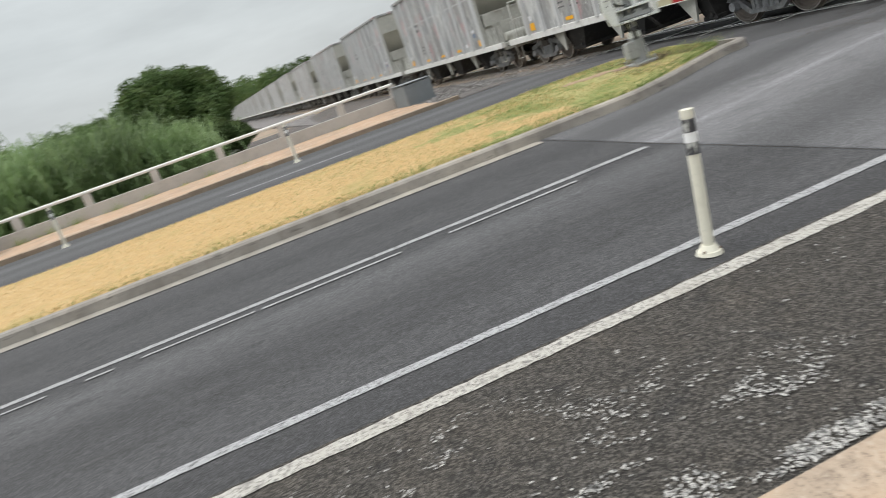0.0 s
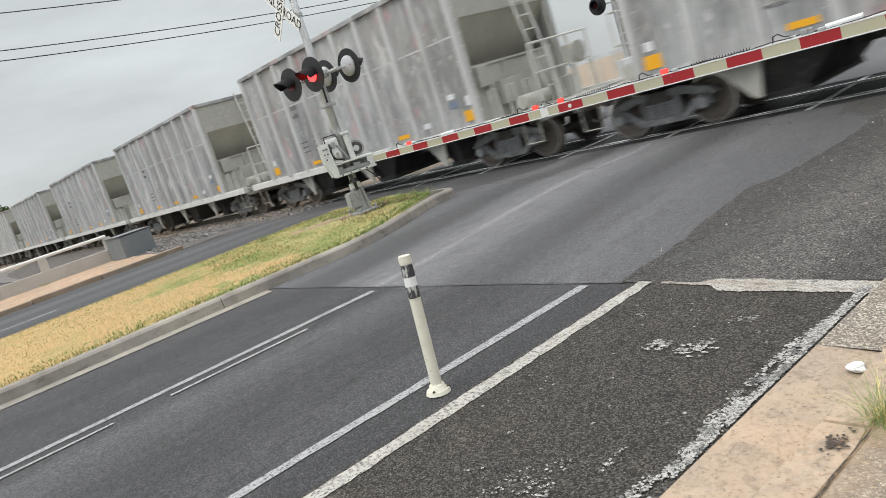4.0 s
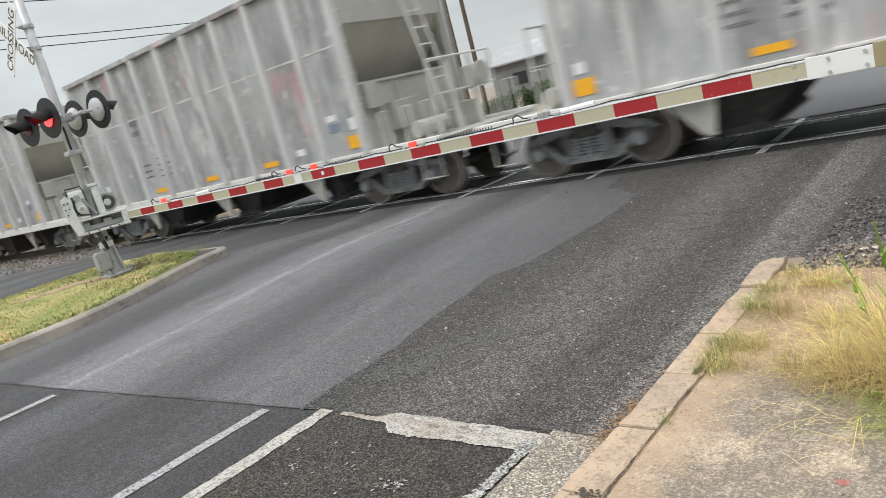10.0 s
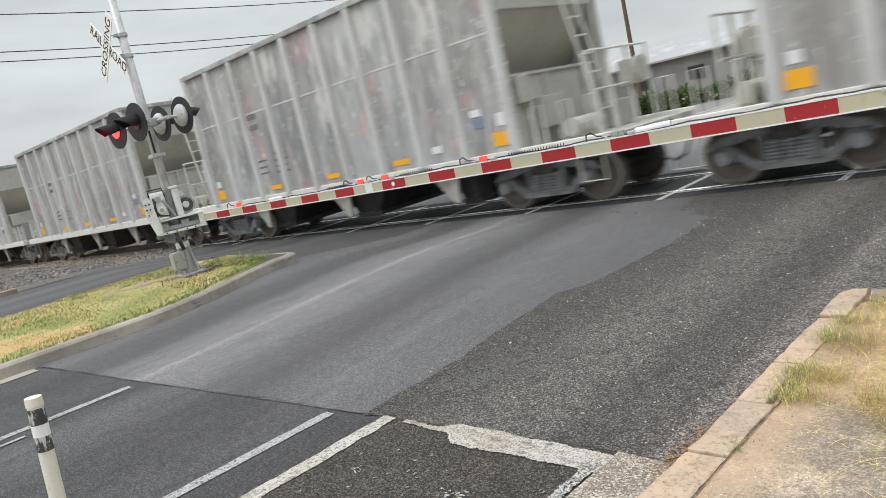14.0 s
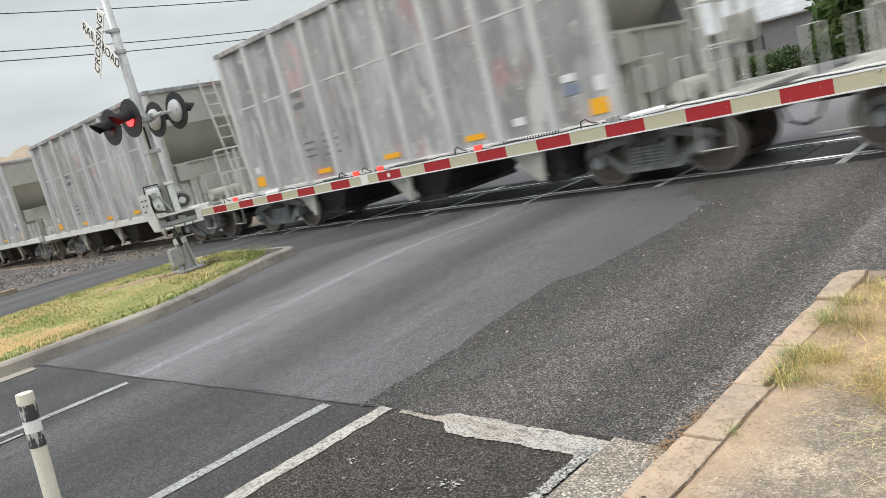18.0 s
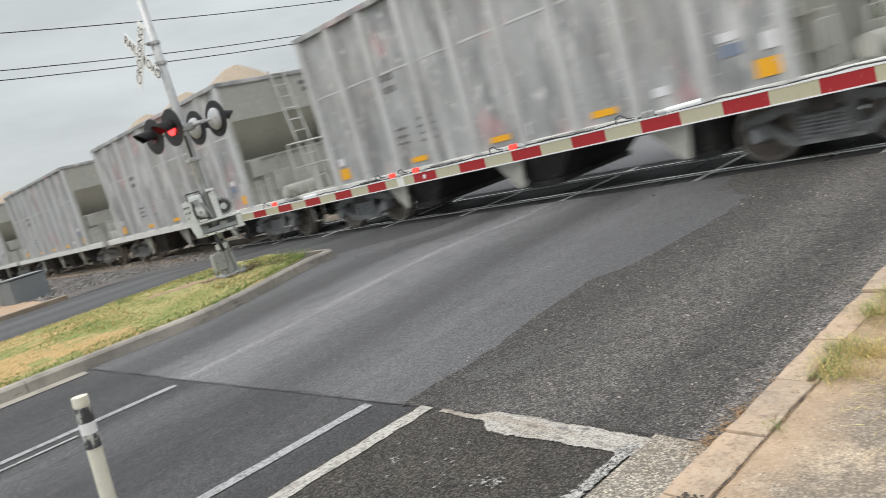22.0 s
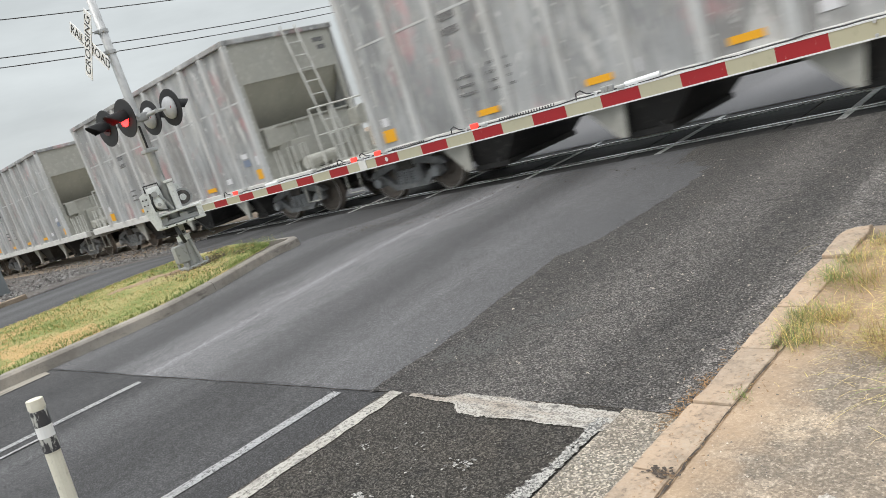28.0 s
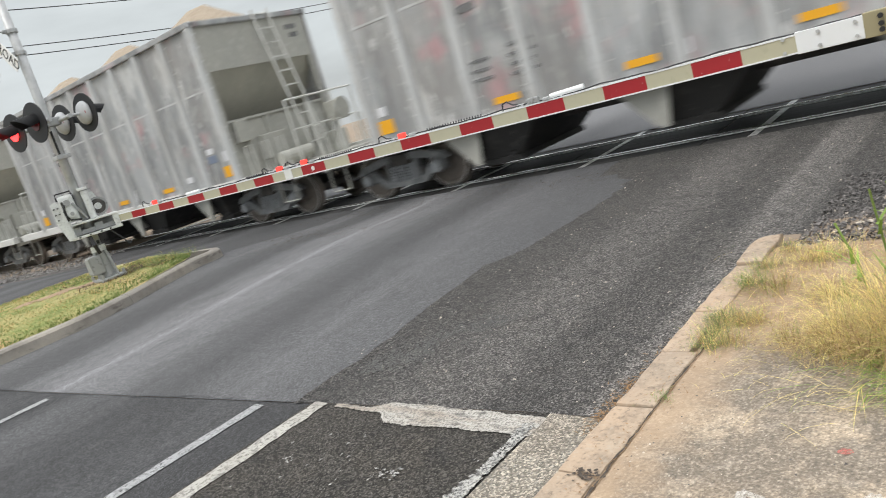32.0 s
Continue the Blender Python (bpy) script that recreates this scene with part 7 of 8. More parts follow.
build_tree(-51, -5.2, -0.8, 7.9, 4.6, 31, 0.15, 46000, dome=True)
for x, y, h, w, k in ((-43.5, -2.9, 3.4, 1.5, 33), (-42.0, -4.6, 3.0, 1.6, 34), (-46.5, -1.9, 2.7, 1.3, 35)):
    build_tree(x, y, -0.9, h, w, k, 0.12, 7000, "low dark green shrub beside the big tree", dome=True)
build_tree(-49, -10.4, -0.8, 5.6, 3.0, 39, 0.15, 14000, dome=True)
build_tree(-52, -13.6, -0.4, 5.6, 2.4, 32, 0.17, 8000)
build_tree(-60, -22.0, -0.4, 7.0, 4.0, 36, 0.2, 9000)
for i, (d, az, sp) in enumerate(((92, 165.5, 4.5), (104, 168.5, 5), (118, 171.5, 5), (132, 173.8, 5.5), (150, 175.2, 6), (172, 176.4, 6.5), (200, 177.4, 7), (235, 178.4, 8), (255, 179.6, 8), (240, -178.6, 8), (200, -176, 8), (160, -172, 8), (130, -167, 7))):
    h = 1.8 + d * 0.043 * (1 + 0.12 * math.sin(i * 2.3))
    build_tree(3.8 + d * math.cos(radians(az)), -1.5 + d * math.sin(radians(az)), -0.4, h, sp, 40 + i, 0.36, 4200, "distant dark green roadside tree")


def build_reeds():
    rnd = random.Random(14)
    for cx, cy, sx, sy, n, hmax in ((-27, -4.9, 1.2, 0.8, 700, 2.8), (-27, -7.2, 1.5, 1.0, 1000, 3.8), (-26.5, -10.2, 1.6, 1.3, 1100, 3.8), (-27.5, -13.6, 1.6, 1.6, 1000, 3.6), (-28, -18, 2.0, 2.0, 900, 3.3), (-32, -8, 1.8, 1.8, 700, 3.3), (-33, -13, 2, 2, 700, 3.5), (-36, -24, 3, 3, 700, 3.4), (-25, -22, 2, 2.5, 600, 3.0)):
        verts, faces = [], []
        for _ in range(n):
            x, y = cx + rnd.gauss(0, sx), cy + rnd.gauss(0, sy)
            if x > -21.2:
                continue
            h = hmax * rnd.uniform(0.6, 1.0)
            z = land(x, y) - 0.1
            top = h + 0.45
            az0 = rnd.uniform(0, 6.28)
            # cane
            k = len(verts)
            verts += [(x - 0.012, y, z), (x + 0.012, y, z), (x + 0.05 * math.cos(az0), y + 0.05 * math.sin(az0), z + top)]
            faces.append((k, k + 1, k + 2))
            for q in range(9):
                zz = h * rnd.uniform(0.2, 1.0)
                az = rnd.uniform(0, 6.28)
                ln = rnd.uniform(0.4, 0.8)
                w = rnd.uniform(0.012, 0.022)
                dx, dy = math.cos(az), math.sin(az)
                up = rnd.uniform(0.25, 0.6)
                k = len(verts)
                verts += [(x - dy * w, y + dx * w, z + zz), (x + dy * w, y - dx * w, z + zz),
                          (x + dx * ln * 0.45 + dy * w, y + dy * ln * 0.45 - dx * w, z + zz + up), (x + dx * ln * 0.45 - dy * w, y + dy * ln * 0.45 + dx * w, z + zz + up),
                          (x + dx * ln, y + dy * ln, z + zz + up * 0.75)]
                faces += [(k, k + 1, k + 2, k + 3), (k + 3, k + 2, k + 4)]
        ob = mesh_object("reed_thicket", verts, faces, M_REED)
        tagged(ob, "tall pale green giant reed thicket behind the parapet", "reeds", kind="stuff")


build_reeds()


def stalk(verts, faces, x, y, z, h, w, lean, az, droop):
    """A thin grass stalk that arches over in four short lengths."""
    dx, dy = math.cos(az), math.sin(az)
    px, py = -dy * w / 2, dx * w / 2
    k = len(verts)
    for i, (u, v) in enumerate(((0, 0), (0.22, 0.45), (0.52, 0.80), (0.80, 1.0 - droop * 0.3))):
        f = 1 - 0.2 * i
        cx, cy, cz = x + dx * lean * u, y + dy * lean * u, z + h * v
        verts += [(cx - px * f, cy - py * f, cz), (cx + px * f, cy + py * f, cz)]
    verts.append((x + dx * lean, y + dy * lean, z + h * (1.0 - droop)))
    for i in range(3):
        faces.append((k + 2 * i, k + 2 * i + 1, k + 2 * i + 3, k + 2 * i + 2))
    faces.append((k + 6, k + 7, k + 8))


def build_tuft(name, x, y, z, n_straw, n_green, r, h, seed, label, green=M_GREEN, girth=1.0):
    rnd = random.Random(seed)
    t = empty(name, pose(x, y, z))
    tagged(t, label, "grass tuft", "grass tufts by the kerb")
    for nm, cnt, m in (("straw", int(n_straw * 0.65), M_STRAW), ("dead_straw", int(n_straw * 0.35), M_STRAW_BR), ("greenery", n_green, green)):
        if not cnt:
            continue
        verts, faces = [], []
        heads = [(rnd.uniform(0, 6.28), abs(rnd.gauss(0, 0.5))) for _ in range(max(3, int(14 * r / 0.3)))]
        for _ in range(cnt):
            # stalks spring in bunches and fan out from them
            a, d = rnd.choice(heads) if h > 0.2 else (rnd.uniform(0, 6.28), abs(rnd.gauss(0, 0.5)))
            px, py = r * d * math.cos(a) + rnd.gauss(0, 0.03), r * d * math.sin(a) + rnd.gauss(0, 0.03)
            if nm == "greenery" and h > 0.2:
                px, py = px * 1.1, py - 0.12 * r
            hh = h * rnd.uniform(0.3, 1.15) * (1.2 - 0.5 * min(1, d)) * (0.85 if nm == "greenery" and h > 0.3 else 1)
            far_out = rnd.random() < 0.62
            stalk(verts, faces, px, py, 0, hh * (0.6 if far_out else 1), rnd.uniform(0.0015, 0.0036) * girth, hh * (rnd.uniform(0.8, 1.9) if far_out else rnd.uniform(0.3, 1.2)), a + rnd.gauss(0, 1.0) if rnd.random() < 0.35 else rnd.uniform(0, 6.28), rnd.uniform(0.1, 0.75) if far_out else rnd.uniform(0.0, 0.35))
        if nm == "straw" and r > 0.25:
            for _ in range(cnt // 3):
                a, d = rnd.uniform(0, 6.28), abs(rnd.gauss(0, 0.75))
                stalk(verts, faces, r * d * math.cos(a), r * d * math.sin(a), 0.0, rnd.uniform(0.01, 0.07), rnd.uniform(0.002, 0.004), rnd.uniform(0.1, 0.3), rnd.uniform(0, 6.28), 0.6)
        ob = tagged(mesh_object(nm, verts, faces, m), kind="stuff")
        ob.parent = t
    return t


BUSH = "clump of dry straw and green grass overgrowing the pavement end"
for i, (x, y, r, h, ns, ng) in enumerate(((3.10, 2.68, 0.22, 0.20, 800, 40), (3.40, 2.60, 0.27, 0.31, 1150, 120), (3.78, 2.57, 0.30, 0.33, 1150, 300), (3.33, 2.95, 0.30, 0.33, 1100, 130), (3.72, 2.95, 0.32, 0.31, 1100, 220),
                                          (4.15, 2.65, 0.36, 0.31, 900, 380), (4.2, 3.1, 0.4, 0.24, 800, 160))):
    build_tuft("grass_clump", x, y, SIDE_Z - 0.01, ns, ng, r, h, 60 + i, BUSH)
for i, (x, y, r, h, ns, ng) in enumerate(((2.95, 3.35, 0.35, 0.10, 700, 60), (3.35, 3.75, 0.45, 0.12, 800, 60), (4.0, 3.75, 0.5, 0.13, 800, 60), (2.75, 3.95, 0.3, 0.14, 450, 90), (3.2, 4.3, 0.35, 0.08, 220, 30), (2.85, 2.75, 0.24, 0.12, 300, 20), (2.62, 3.0, 0.2, 0.08, 260, 40), (2.6, 3.5, 0.2, 0.12, 260, 60))):
    build_tuft("straw_mat", x, y, SIDE_Z - 0.02, ns, ng, r, h, 160 + i, "thin mat of flattened dry straw on bare soil")


def build_fresh_grass():
    """Bright green blades sprawling forward over the slab from under the straw."""
    rnd = random.Random(83)
    for cx, cy, n, r in ((3.45, 2.38, 90, 0.12), (3.68, 2.34, 280, 0.15), (3.92, 2.34, 340, 0.16), (4.18, 2.36, 300, 0.18), (3.56, 2.52, 150, 0.14), (3.8, 2.55, 160, 0.16)):
        t = empty("green_grass_tuft", pose(cx, cy, SIDE_Z))
        tagged(t, "bright green grass sprawling over the pavement slab", "grass tuft", "grass tufts by the kerb")
        verts, faces = [], []
        for _ in range(n):
            az = rnd.gauss(-1.6, 1.0)
            stalk(verts, faces, rnd.gauss(0, r * 1.2), rnd.gauss(0.03, r * 0.7), 0, rnd.uniform(0.02, 0.13), rnd.uniform(0.0025, 0.0055), rnd.uniform(0.10, 0.34), az + rnd.uniform(-0.8, 0.8), rnd.uniform(0.3, 0.95))
        tagged(mesh_object("greenery", verts, faces, M_FRESH), kind="stuff").parent = t


build_fresh_grass()


def build_slab_straw():
    rnd = random.Random(85)
    verts, faces = [], []
    for _ in range(60):
        x, y = rnd.uniform(2.9, 4.3), 2.35 - abs(rnd.gauss(0, 0.16))
        stalk(verts, faces, x, y, SIDE_Z + 0.004, rnd.uniform(0.01, 0.05), rnd.uniform(0.002, 0.004), rnd.uniform(0.12, 0.4), rnd.gauss(-2.2, 0.9), 0.85)
    for _ in range(420):
        x, y = rnd.uniform(2.55, 4.4), rnd.uniform(2.2, 4.4)
        stalk(verts, faces, x, y, SIDE_Z + 0.003, rnd.uniform(0.004, 0.02), rnd.uniform(0.0015, 0.0035), rnd.uniform(0.04, 0.16), rnd.uniform(0, 6.28), 0.8)
    tagged(mesh_object("loose_straw", verts, faces, M_STRAW), "loose dry straw stalks lying on the pavement", "straw", kind="stuff")


build_slab_straw()
for i, (x, y, r, h, ns, ng) in enumerate(((2.50, 2.70, 0.13, 0.09, 150, 150), (2.46, 2.86, 0.10, 0.07, 90, 130), (2.44, 3.02, 0.09, 0.08, 60, 150), (2.60, 2.74, 0.15, 0.06, 180, 30), (2.44, 3.55, 0.11, 0.10, 90, 160), (2.46, 3.85, 0.12, 0.09, 130, 120), (2.52, 4.15, 0.14, 0.07, 150, 70), (2.44, 2.16, 0.05, 0.03, 10, 45), (2.50, 0.34, 0.09, 0.20, 60, 170), (2.66, 0.42, 0.10, 0.05, 30, 60), (2.97, 0.49, 0.05, 0.09, 5, 30), (2.47, 2.12, 0.05, 0.04, 6, 40), (2.54, 3.0, 0.2, 0.10, 240, 110))):
    build_tuft("weed_tuft", x, y, SIDE_Z, ns, ng, r, h, 90 + i, "small feathery green and straw weed tuft in the kerb crack", M_WEED, 0.8)


def build_nose_weeds():
    rnd = random.Random(33)
    for i, (x, y) in enumerate(((-7.5, 3.3), (-7.35, 3.75), (-7.25, 4.15), (-7.0, 4.5), (-6.75, 4.75), (-6.45, 4.85), (-6.2, 4.95), (-6.55, 4.5), (-7.9, 2.6), (-6.3, 4.55))):
        build_tuft("weed_tuft", x, y, med_z(x, y) - 0.01, 30, 150, 0.22, rnd.uniform(0.07, 0.13), 200 + i, "low dark green weed tuft on the median nose", M_WEED)


build_nose_weeds()


def build_nose_litter():
    rnd = random.Random(37)
    verts, faces = [], []
    for _ in range(2200):
        x, y = -6.75 + rnd.gauss(0, 0.55), 4.25 + rnd.gauss(0, 0.42)
        if x > med_right(y) - 0.25 or y > 4.95 or noise.noise((x * 2.2, y * 2.2, 6)) < -0.05:
            continue
        z = med_z(x, y) + rnd.uniform(0.0, 0.03)
        a, ln, w = rnd.uniform(0, 6.28), rnd.uniform(0.015, 0.05), rnd.uniform(0.006, 0.014)
        dx, dy = math.cos(a), math.sin(a)
        k = len(verts)
        verts += [(x - dy * w, y + dx * w, z), (x + dy * w, y - dx * w, z), (x + dx * ln, y + dy * ln, z + rnd.uniform(0, 0.03))]
        faces.append((k, k + 1, k + 2))
    tagged(mesh_object("leaf_litter", verts, faces, M_NOSELITTER), "dark brown leaf litter round the signal base", "litter", kind="stuff")


def build_bare_patch():
    """Trodden tan soil beside the signal base."""
    rnd = random.Random(39)
    bm = bmesh.new()
    for cx, cy, rx, ry in ((-7.1, 3.35, 0.22, 0.36), (-6.85, 3.7, 0.16, 0.22), (-7.25, 2.95, 0.12, 0.2)):
        mid = bm.verts.new((cx, cy, med_z(cx, cy) + 0.03))
        ring = []
        for i in range(26):
            a = 2 * math.pi * i / 26
            k = rnd.uniform(0.45, 1.2)
            x, y = cx + rx * k * math.cos(a), cy + ry * k * math.sin(a)
            ring.append(bm.verts.new((x, y, med_z(x, y) + 0.006)))
        for i in range(26):
            bm.faces.new((mid, ring[i], ring[(i + 1) % 26]))
    tagged(part("bare_soil", bm, M_SOILBED), "trodden bare tan soil beside the signal base", "soil", kind="structure")


build_bare_patch()
M_NOSELITTER = mat("dark_brown_leaf_litter", (0.15, 0.115, 0.07), 0.9, vary=0.5)
build_nose_litter()
for i, (x, y, h) in enumerate(((-19.75, -5.3, 0.22), (-19.7, -6.2, 0.26), (-19.75, -7.4, 0.3), (-19.7, -8.2, 0.34), (-19.75, -3.4, 0.2), (-19.7, -9.0, 0.3))):
    build_tuft("weed_tuft", x, y, land(x, y) + 0.02, 40, 260, 0.5, h, 260 + i, "green weeds along the foot of the parapet")
for i, (x, y, h) in enumerate(((-19.6, -4.2, 0.16), (-19.55, -2.3, 0.12), (-15.2, -1.9, 0.1), (-19.6, 0.9, 0.12), (-15.1, -4.6, 0.1))):
    build_tuft("weed_tuft", x, y, land(x, y) + 0.02, 60, 160, 0.4, h, 240 + i, "low green weeds by the far parapet")


def build_tall_stalks():
    rnd = random.Random(71)
    for x, y, h in ((3.27, 3.14, 0.62), (3.31, 3.10, 0.50), (3.42, 3.10, 0.66), (3.46, 3.06, 0.55), (3.15, 3.20, 0.45), (3.3, 4.5, 0.6)):
        t = empty("tall_weed", pose(x, y, SIDE_Z - 0.02))
        tagged(t, "tall green weed stalk with long arching leaves", "weed", "tall weeds")
        bend = rnd.uniform(-0.15, 0.15)
        part("stem", bm_tube([(0, 0, 0), (bend * 0.3, 0, h * 0.5), (bend, 0.03, h)], 0.006, 6), M_GREEN, t)
        verts, faces = [], []
        for k in range(6):
            a = rnd.uniform(0, 6.28)
            zz = h * rnd.uniform(0.15, 0.8)
            blade(verts, faces, bend * zz / h, 0, zz, h * rnd.uniform(0.15, 0.35), 0.018, h * rnd.uniform(0.25, 0.5), a)
        lf = mesh_object("leaves", verts, faces, M_FRESH)
        lf.parent = t


build_tall_stalks()


def build_stones():
    rnd = random.Random(77)
    bm, bd = bmesh.new(), bmesh.new()
    for _ in range(11000):
        x, y = 2.45 + 3.6 * rnd.random(), 4.30 + 2.1 * rnd.random() ** 1.4
        if y > 5.1 + 0.9 * step01(2.3, 3.8, x) + rnd.uniform(0, 0.5) or (x < 3.1 and rnd.random() < 0.85):
            tgt = bd
        else:
            tgt = bm
        if (x - 3.56) ** 2 < 0.06 and (y - 5.6) ** 2 < 0.08:
            continue
        s = rnd.uniform(0.006, 0.022) * (1.0 if rnd.random() < 0.9 else 1.5)
        if (tgt is bd and x > 3.4 and rnd.random() < 0.5) or (tgt is bm and noise.noise((x * 2.6, y * 2.6, 4)) < -0.12 and rnd.random() < 0.85):
            continue
        p = Vector((x, y, max(gz(x, y), verge_z(x, y)) + s * 0.3 + 0.004))
        vs = [tgt.verts.new(p + Vector((rnd.uniform(-1, 1), rnd.uniform(-1, 1), rnd.uniform(-0.6, 0.8))).normalized() * s) for _ in range(5)]
        for f in ((0, 1, 2), (0, 2, 3), (0, 3, 1), (1, 2, 4), (2, 3, 4), (3, 1, 4)):
            tgt.faces.new([vs[i] for i in f])
    tagged(part("crushed_stone", bm, M_STONE), "white crushed stone round the gate pedestal", "gravel", kind="stuff")
    tagged(part("asphalt_crumbs", bd, M_STONE_DK), "dark asphalt crumbs at the pavement edge", "gravel", kind="stuff")


build_stones()


# ---- small things on the pavement ----
def build_small():
    rnd = random.Random(17)
    bm = bmesh.new()
    for cx, cy, rx, ry in ((2.42, 1.49, 0.062, 0.04), (2.40, 0.13, 0.035, 0.07)):
        for _ in range(60):
            px, py, q = cx + rnd.gauss(0, rx * 0.55), cy + rnd.gauss(0, ry * 0.5), rnd.uniform(0.004, 0.013)
            bm.faces.new([bm.verts.new((px + q * rnd.uniform(0.5, 1.1) * math.cos(0.9 * i), py + q * rnd.uniform(0.4, 0.9) * math.sin(0.9 * i), SIDE_Z + 0.0135 + rnd.uniform(0, 0.001))) for i in range(7)])
    tagged(part("tar_blotch", bm, M_TAR), "dark blotch of tar and dirt on the kerb", "stain", kind="structure")
    # crumpled paper litter in the gutter
    bm = bmesh.new()
    bmesh.ops.create_icosphere(bm, subdivisions=2, radius=0.07)
    for v in bm.verts:
        k = 0.7 + 0.5 * noise.noise(v.co * 22)
        v.co = Vector((v.co.x * k, v.co.y * k * 0.8, v.co.z * 0.35 * k))
    lit = part("paper_litter", bm, M_PAPER)
    lit.matrix_basis = pose(2.15, 0.93, -0.055, 0, 0, 20)
    tagged(lit, "crumpled white paper litter in the gutter", "litter")
    # orange crumb on the kerb
    bm = bm_box(-0.013, 0.013, -0.01, 0.01, 0, 0.012, 0.003)
    oc = part("orange_scrap", bm, M_ORANGE)
    oc.matrix_basis = pose(2.20, 2.72, gz(2.2, 2.72) + 0.008, 0, 0, 30)
    tagged(oc, "small orange plastic scrap by the kerb", "litter")
    # chalk strokes on the slab
    bm = bmesh.new()

    def stroke(x0, y0, x1, y1, w, lift):
        a, b = Vector((x0, y0, 0)), Vector((x1, y1, 0))
        d = (b - a).normalized()
        nrm = Vector((-d.y, d.x, 0))
        n = max(4, int((b - a).length / 0.008))
        prev = None
        for i in range(n + 1):
            p = a.lerp(b, i / n) + nrm * 0.006 * noise.noise((x0 * 9 + i * 0.3, y0 * 9, 1))
            l, r = (w * (0.75 + 0.35 * noise.noise((x0 * 7 + i * 0.22, y0 * 5, k))) for k in (2.0, 8.0))
            cur = [bm.verts.new((*(p + nrm * k).xy, SIDE_Z + lift)) for k in (-l, r)]
            if prev:
                bm.faces.new((prev[0], cur[0], cur[1], prev[1]))
            prev = cur
    for level, s in enumerate(((3.0, 1.53, 3.03, 1.40, 0.02), (3.0, 1.53, 3.08, 1.50, 0.016), (3.02, 1.34, 3.035, 1.21, 0.02), (3.02, 1.32, 3.22, 1.28, 0.02), (3.35, 1.52, 3.40, 1.60, 0.018), (3.40, 1.60, 3.45, 1.51, 0.018), (3.35, 1.52, 3.50, 1.505, 0.02), (3.45, 1.51, 3.52, 1.59, 0.016),
              (3.36, 1.345, 3.53, 1.355, 0.02), (3.53, 1.355, 3.53, 1.41, 0.018), (3.0, 1.125, 3.12, 1.135, 0.025), (3.36, 1.15, 3.46, 1.19, 0.018), (3.50, 1.16, 3.52, 1.02, 0.02))):
        stroke(*s, 0.004 + 0.0012 * level)
    tagged(part("chalk_strokes", bm, mat("pale_marking_spray", (0.62, 0.58, 0.52), 0.9, worn=(60, 0.33, 0.56, 0.72))), "faint pale spray strokes on the pavement", "paint mark", kind="structure")
    bm = bmesh.new()
    for cx, cy, r in ((3.445, 1.80, 0.03), (3.27, 1.84, 0.03), (3.44, 1.745, 0.024)):
        bm.faces.new([bm.verts.new((cx + r * rnd.uniform(0.6, 1.1) * math.cos(6.28 * i / 9), cy + 0.8 * r * rnd.uniform(0.6, 1.1) * math.sin(6.28 * i / 9), SIDE_Z + 0.004)) for i in range(9)])
    tagged(part("pink_marks", bm, mat("pink_marking_paint", (0.58, 0.17, 0.14), 0.85, worn=(60, 0.36, 0.60, 0.8))), "worn pink survey paint marks on the pavement", "paint mark", kind="structure")


build_small()


# ---- wires and what stands beyond the tracks ----
def catenary(name, p0, p1, sag, r, label):
    p0, p1 = Vector(p0), Vector(p1)
    pts = []
    for i in range(41):
        u = i / 40
        p = p0.lerp(p1, u)
        pts.append((p.x, p.y, p.z - sag * 4 * u * (1 - u)))
    ob = part(name, bm_tube(pts, r, 6), M_WIRE)
    tagged(ob, label, "overhead wire", "overhead wires")


for z, sag, dx in ((8.05, 1.5, 0.0), (6.85, 2.0, 0.1), (6.60, 2.0, -0.1)):
    for y0, y1 in ((-71.0, -14.0), (-14.0, 43.2), (43.2, 100.0)):
        catenary("overhead_wire", (-21.3 + dx, y0, z + sag), (-21.3 + dx, y1, z + sag), sag, 0.016, "thin black overhead wire along the far side of the road")


def utility_pole(x, y, h):
    p = empty("utility_pole", pose(x, y, -0.1))
    tagged(p, "weathered wooden utility pole beyond the tracks", "utility pole", "utility poles")
    part("pole", bm_cyl((0, 0, -0.3), (0, 0, h), 0.16, 0.11, 12), M_WOOD, p)
    part("crossarm", bm_box(-1.1, 1.1, -0.06, 0.06, h - 0.8, h - 0.68), M_WOOD, p)
    for q in (-0.95, -0.4, 0.4, 0.95):
        part("insulator", bm_cyl((q, 0, h - 0.68), (q, 0, h - 0.55), 0.04, 0.025, 8), M_GALV, p)


utility_pole(-20.2, 30.5, 11.0)
utility_pole(-22.5, 35.1, 8.7)
for y in (-71.0, -14.0, 43.2, 100.0):
    utility_pole(-21.3, y, 9.9)


def far_building():
    b = empty("far_shed", pose(-22.0, 58, 0, 0, 0, 14))
    tagged(b, "long low grey shed with a pale metal roof beyond the tracks", "building")
    part("wall", bm_box(-14, 14, 0, 9, -0.3, 3.2), M_FARWALL, b)
    part("roof", bm_prism([(-0.4, 3.1), (4.5, 4.6), (9.4, 3.1), (9.4, 3.25), (4.5, 4.78), (-0.4, 3.25)], -14.4, 14.4, axis="x"), M_ROOF, b)
    for i in range(6):
        x = -12 + i * 4.6
        part("window", bm_box(x, x + 1.3, -0.04, 0.0, 1.1, 2.2), M_BLACK, b)


far_building()
for i, (x, y, h, s) in enumerate(((-4, 34, 5.5, 3.2), (4, 38, 6, 3.6), (14, 33, 6.5, 4), (24, 40, 8, 5))):
    build_tree(x, y, -0.2, h, s, 120 + i, 0.3, 3600, "dark green tree beyond the tracks")


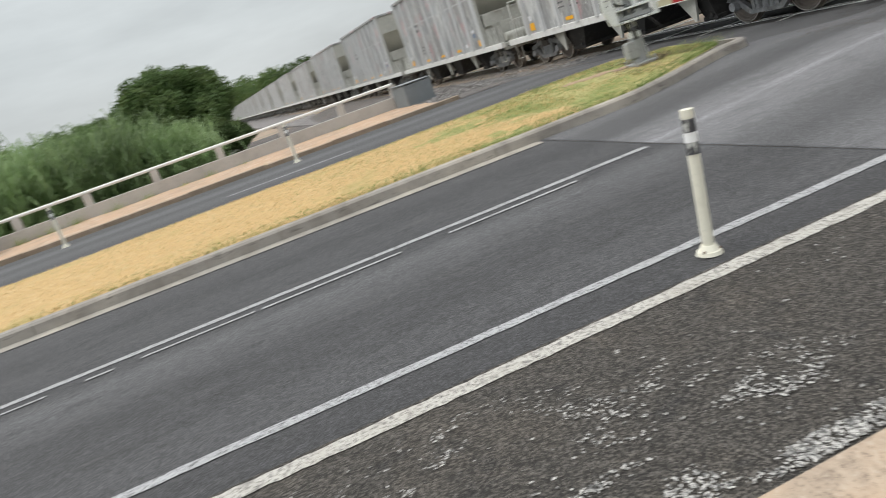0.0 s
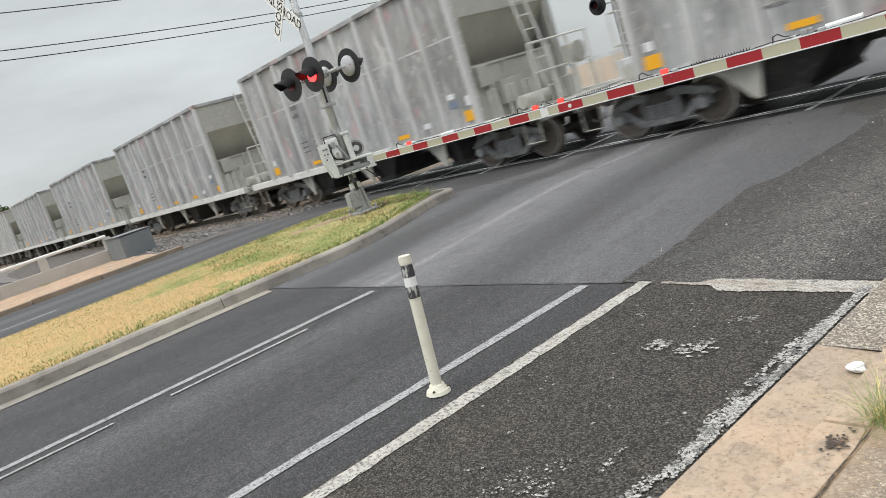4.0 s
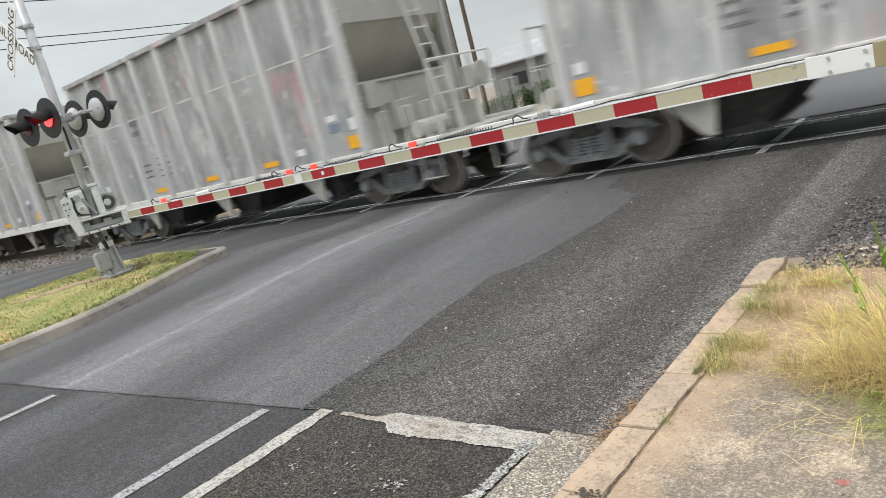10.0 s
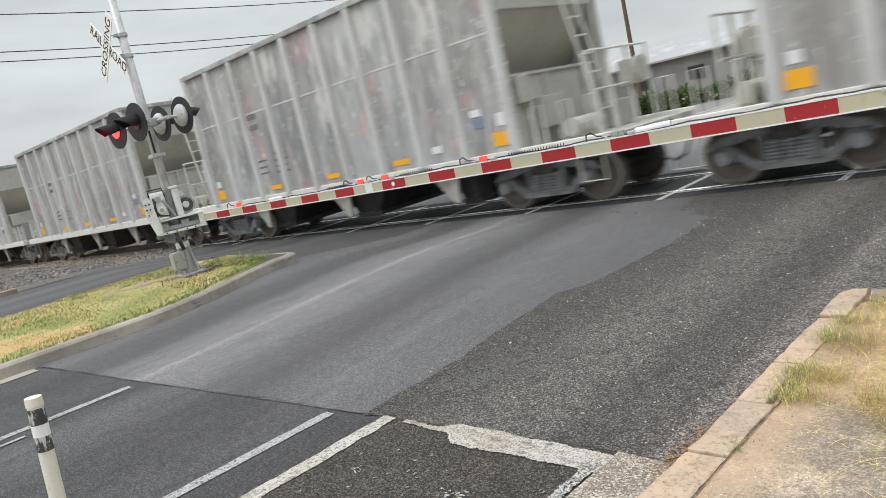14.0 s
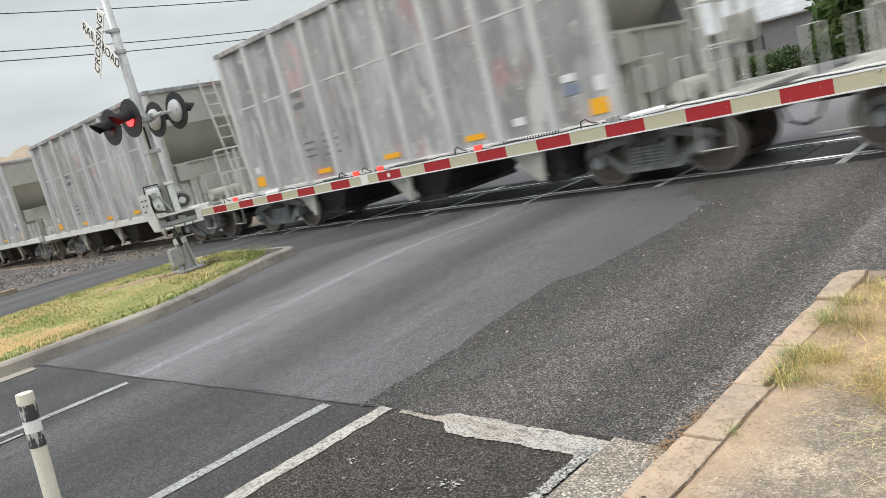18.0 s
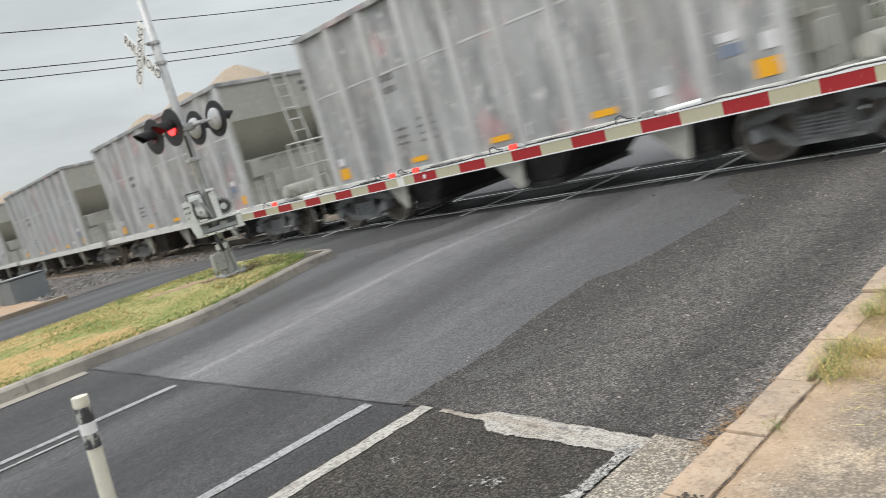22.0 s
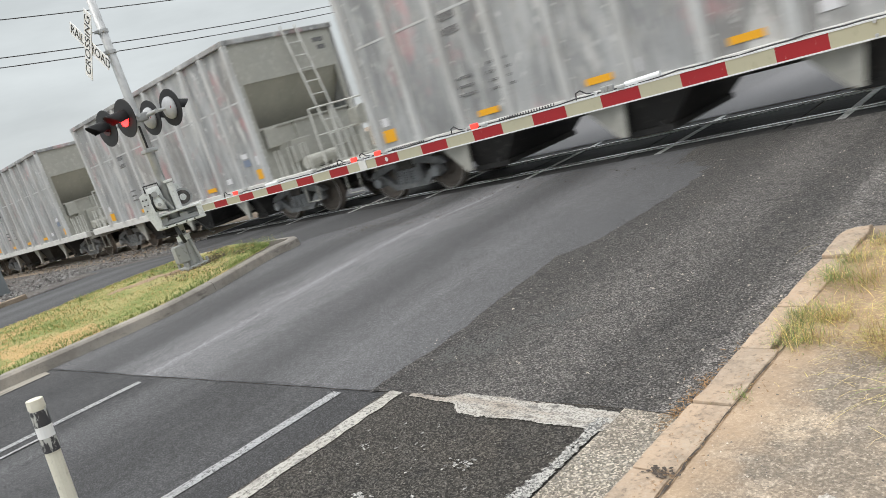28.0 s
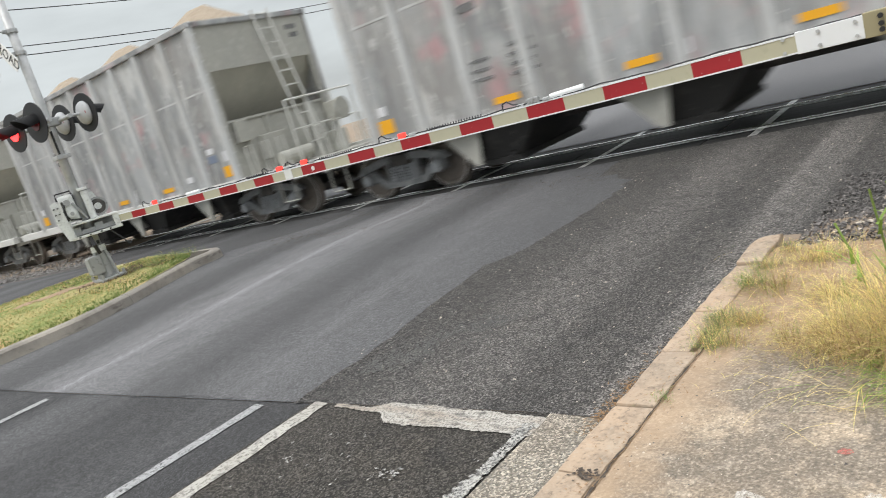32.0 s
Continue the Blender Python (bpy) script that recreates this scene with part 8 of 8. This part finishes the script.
def build_hedge():
    h = empty("hedge", pose(-14, 33, -0.2))
    tagged(h, "low dark green hedge row beyond the tracks", "hedge")
    rnd = random.Random(140)
    blobs = [(-9 + i * 0.75, 2.2 + i * 0.24 + rnd.uniform(-0.3, 0.3), 0.4 + rnd.uniform(-0.1, 0.3), rnd.uniform(0.6, 0.95)) for i in range(34)]
    leaf_cloud("crown", blobs, 16000, 0.13, M_LEAF, 141, h)
    bm = bmesh.new()
    for x, y, z, r in blobs:
        bm_cyl((x, y, 0), (x, y, z), 0.05, 0.03, 6, bm=bm)
    part("stems", bm, M_BARK, h)


build_hedge()


def far_signal():
    s = empty("far_crossing_signal", pose(-9.95, 16.3, 0.0, 0, 0, 12))
    tagged(s, "silver crossing signal mast with lamps beyond the tracks", "crossing signal")
    part("mast", bm_cyl((0, 0, 0), (0, 0, 5.4), 0.065, 0.06, 14), M_GALV, s)
    part("gate_mechanism", bm_box(-0.28, 0.28, -0.22, 0.22, 0.8, 1.45, 0.03), M_WHITE, s)
    part("base_casting", bm_box(-0.28, 0.28, -0.28, 0.28, 0, 0.2, 0.03), M_MECH, s)
    part("lamp_bracket", bm_cyl((-0.42, 0, 3.15), (0.42, 0, 3.15), 0.03, None, 8), M_GALV, s)
    for x in (-0.40, 0.40):
        d = part("lamp_disc", bm_cyl((x, -0.2, 3.15), (x, -0.19, 3.15), 0.27, None, 24), M_BLACK, s)
        part("lens", bm_cyl((x, -0.22, 3.15), (x, -0.2, 3.15), 0.11, None, 18), M_LENS_OFF, d)
        part("hood", bm_cyl((x, -0.42, 3.19), (x, -0.2, 3.15), 0.13, 0.125, 16, caps=False), M_BLACK, d)
    for a in (45, -45):
        part("crossbuck_blade", bm_box(-0.61, 0.61, -0.004, 0.004, -0.115, 0.115), M_SIGN, s, "", pose(0, -0.12 - (0.012 if a > 0 else 0), 4.82, 0, a, 0))


far_signal()


# ---- what moves ----
DRIFT = [(0.0, -5.4), (2.0, -4.65), (3.0, -4.29), (6.0, -3.15), (8.0, -2.2), (9.0, -1.76), (13.0, 0.08), (17.0, 2.04), (19.0, 3.08), (21.0, 4.1), (23.0, 4.9), (26.0, 6.3), (30.0, 8.27), (32.0, 9.16)]
FLASH_STEP, FLASH_AT = 0.595, 12.57


def motions():
    for i, car in enumerate(train):
        rows = []
        for t, d in DRIFT:
            s = d + CAR_L * t + 4.7 - CAR_L * (i + FIRST_CAR)
            rows.append((t, TRACK @ pose(s, 0, 0)))
        walk(car, rows)
    rows = []
    k0 = -21
    rows.append((0.0, LIT[(k0 + 1) % 2 - 1]))
    for k in range(k0 + 1, 33):
        t = FLASH_AT + FLASH_STEP * k
        if t <= 0.1 or t >= 31.9:
            continue
        rows += [(t - 0.034, LIT[(k + 1) % 2]), (t, LIT[k % 2])]
    rows[0] = (0.0, rows[1][1])
    rows.append((32.0, rows[-1][1]))
    walk(lit_lens, rows)


motions()
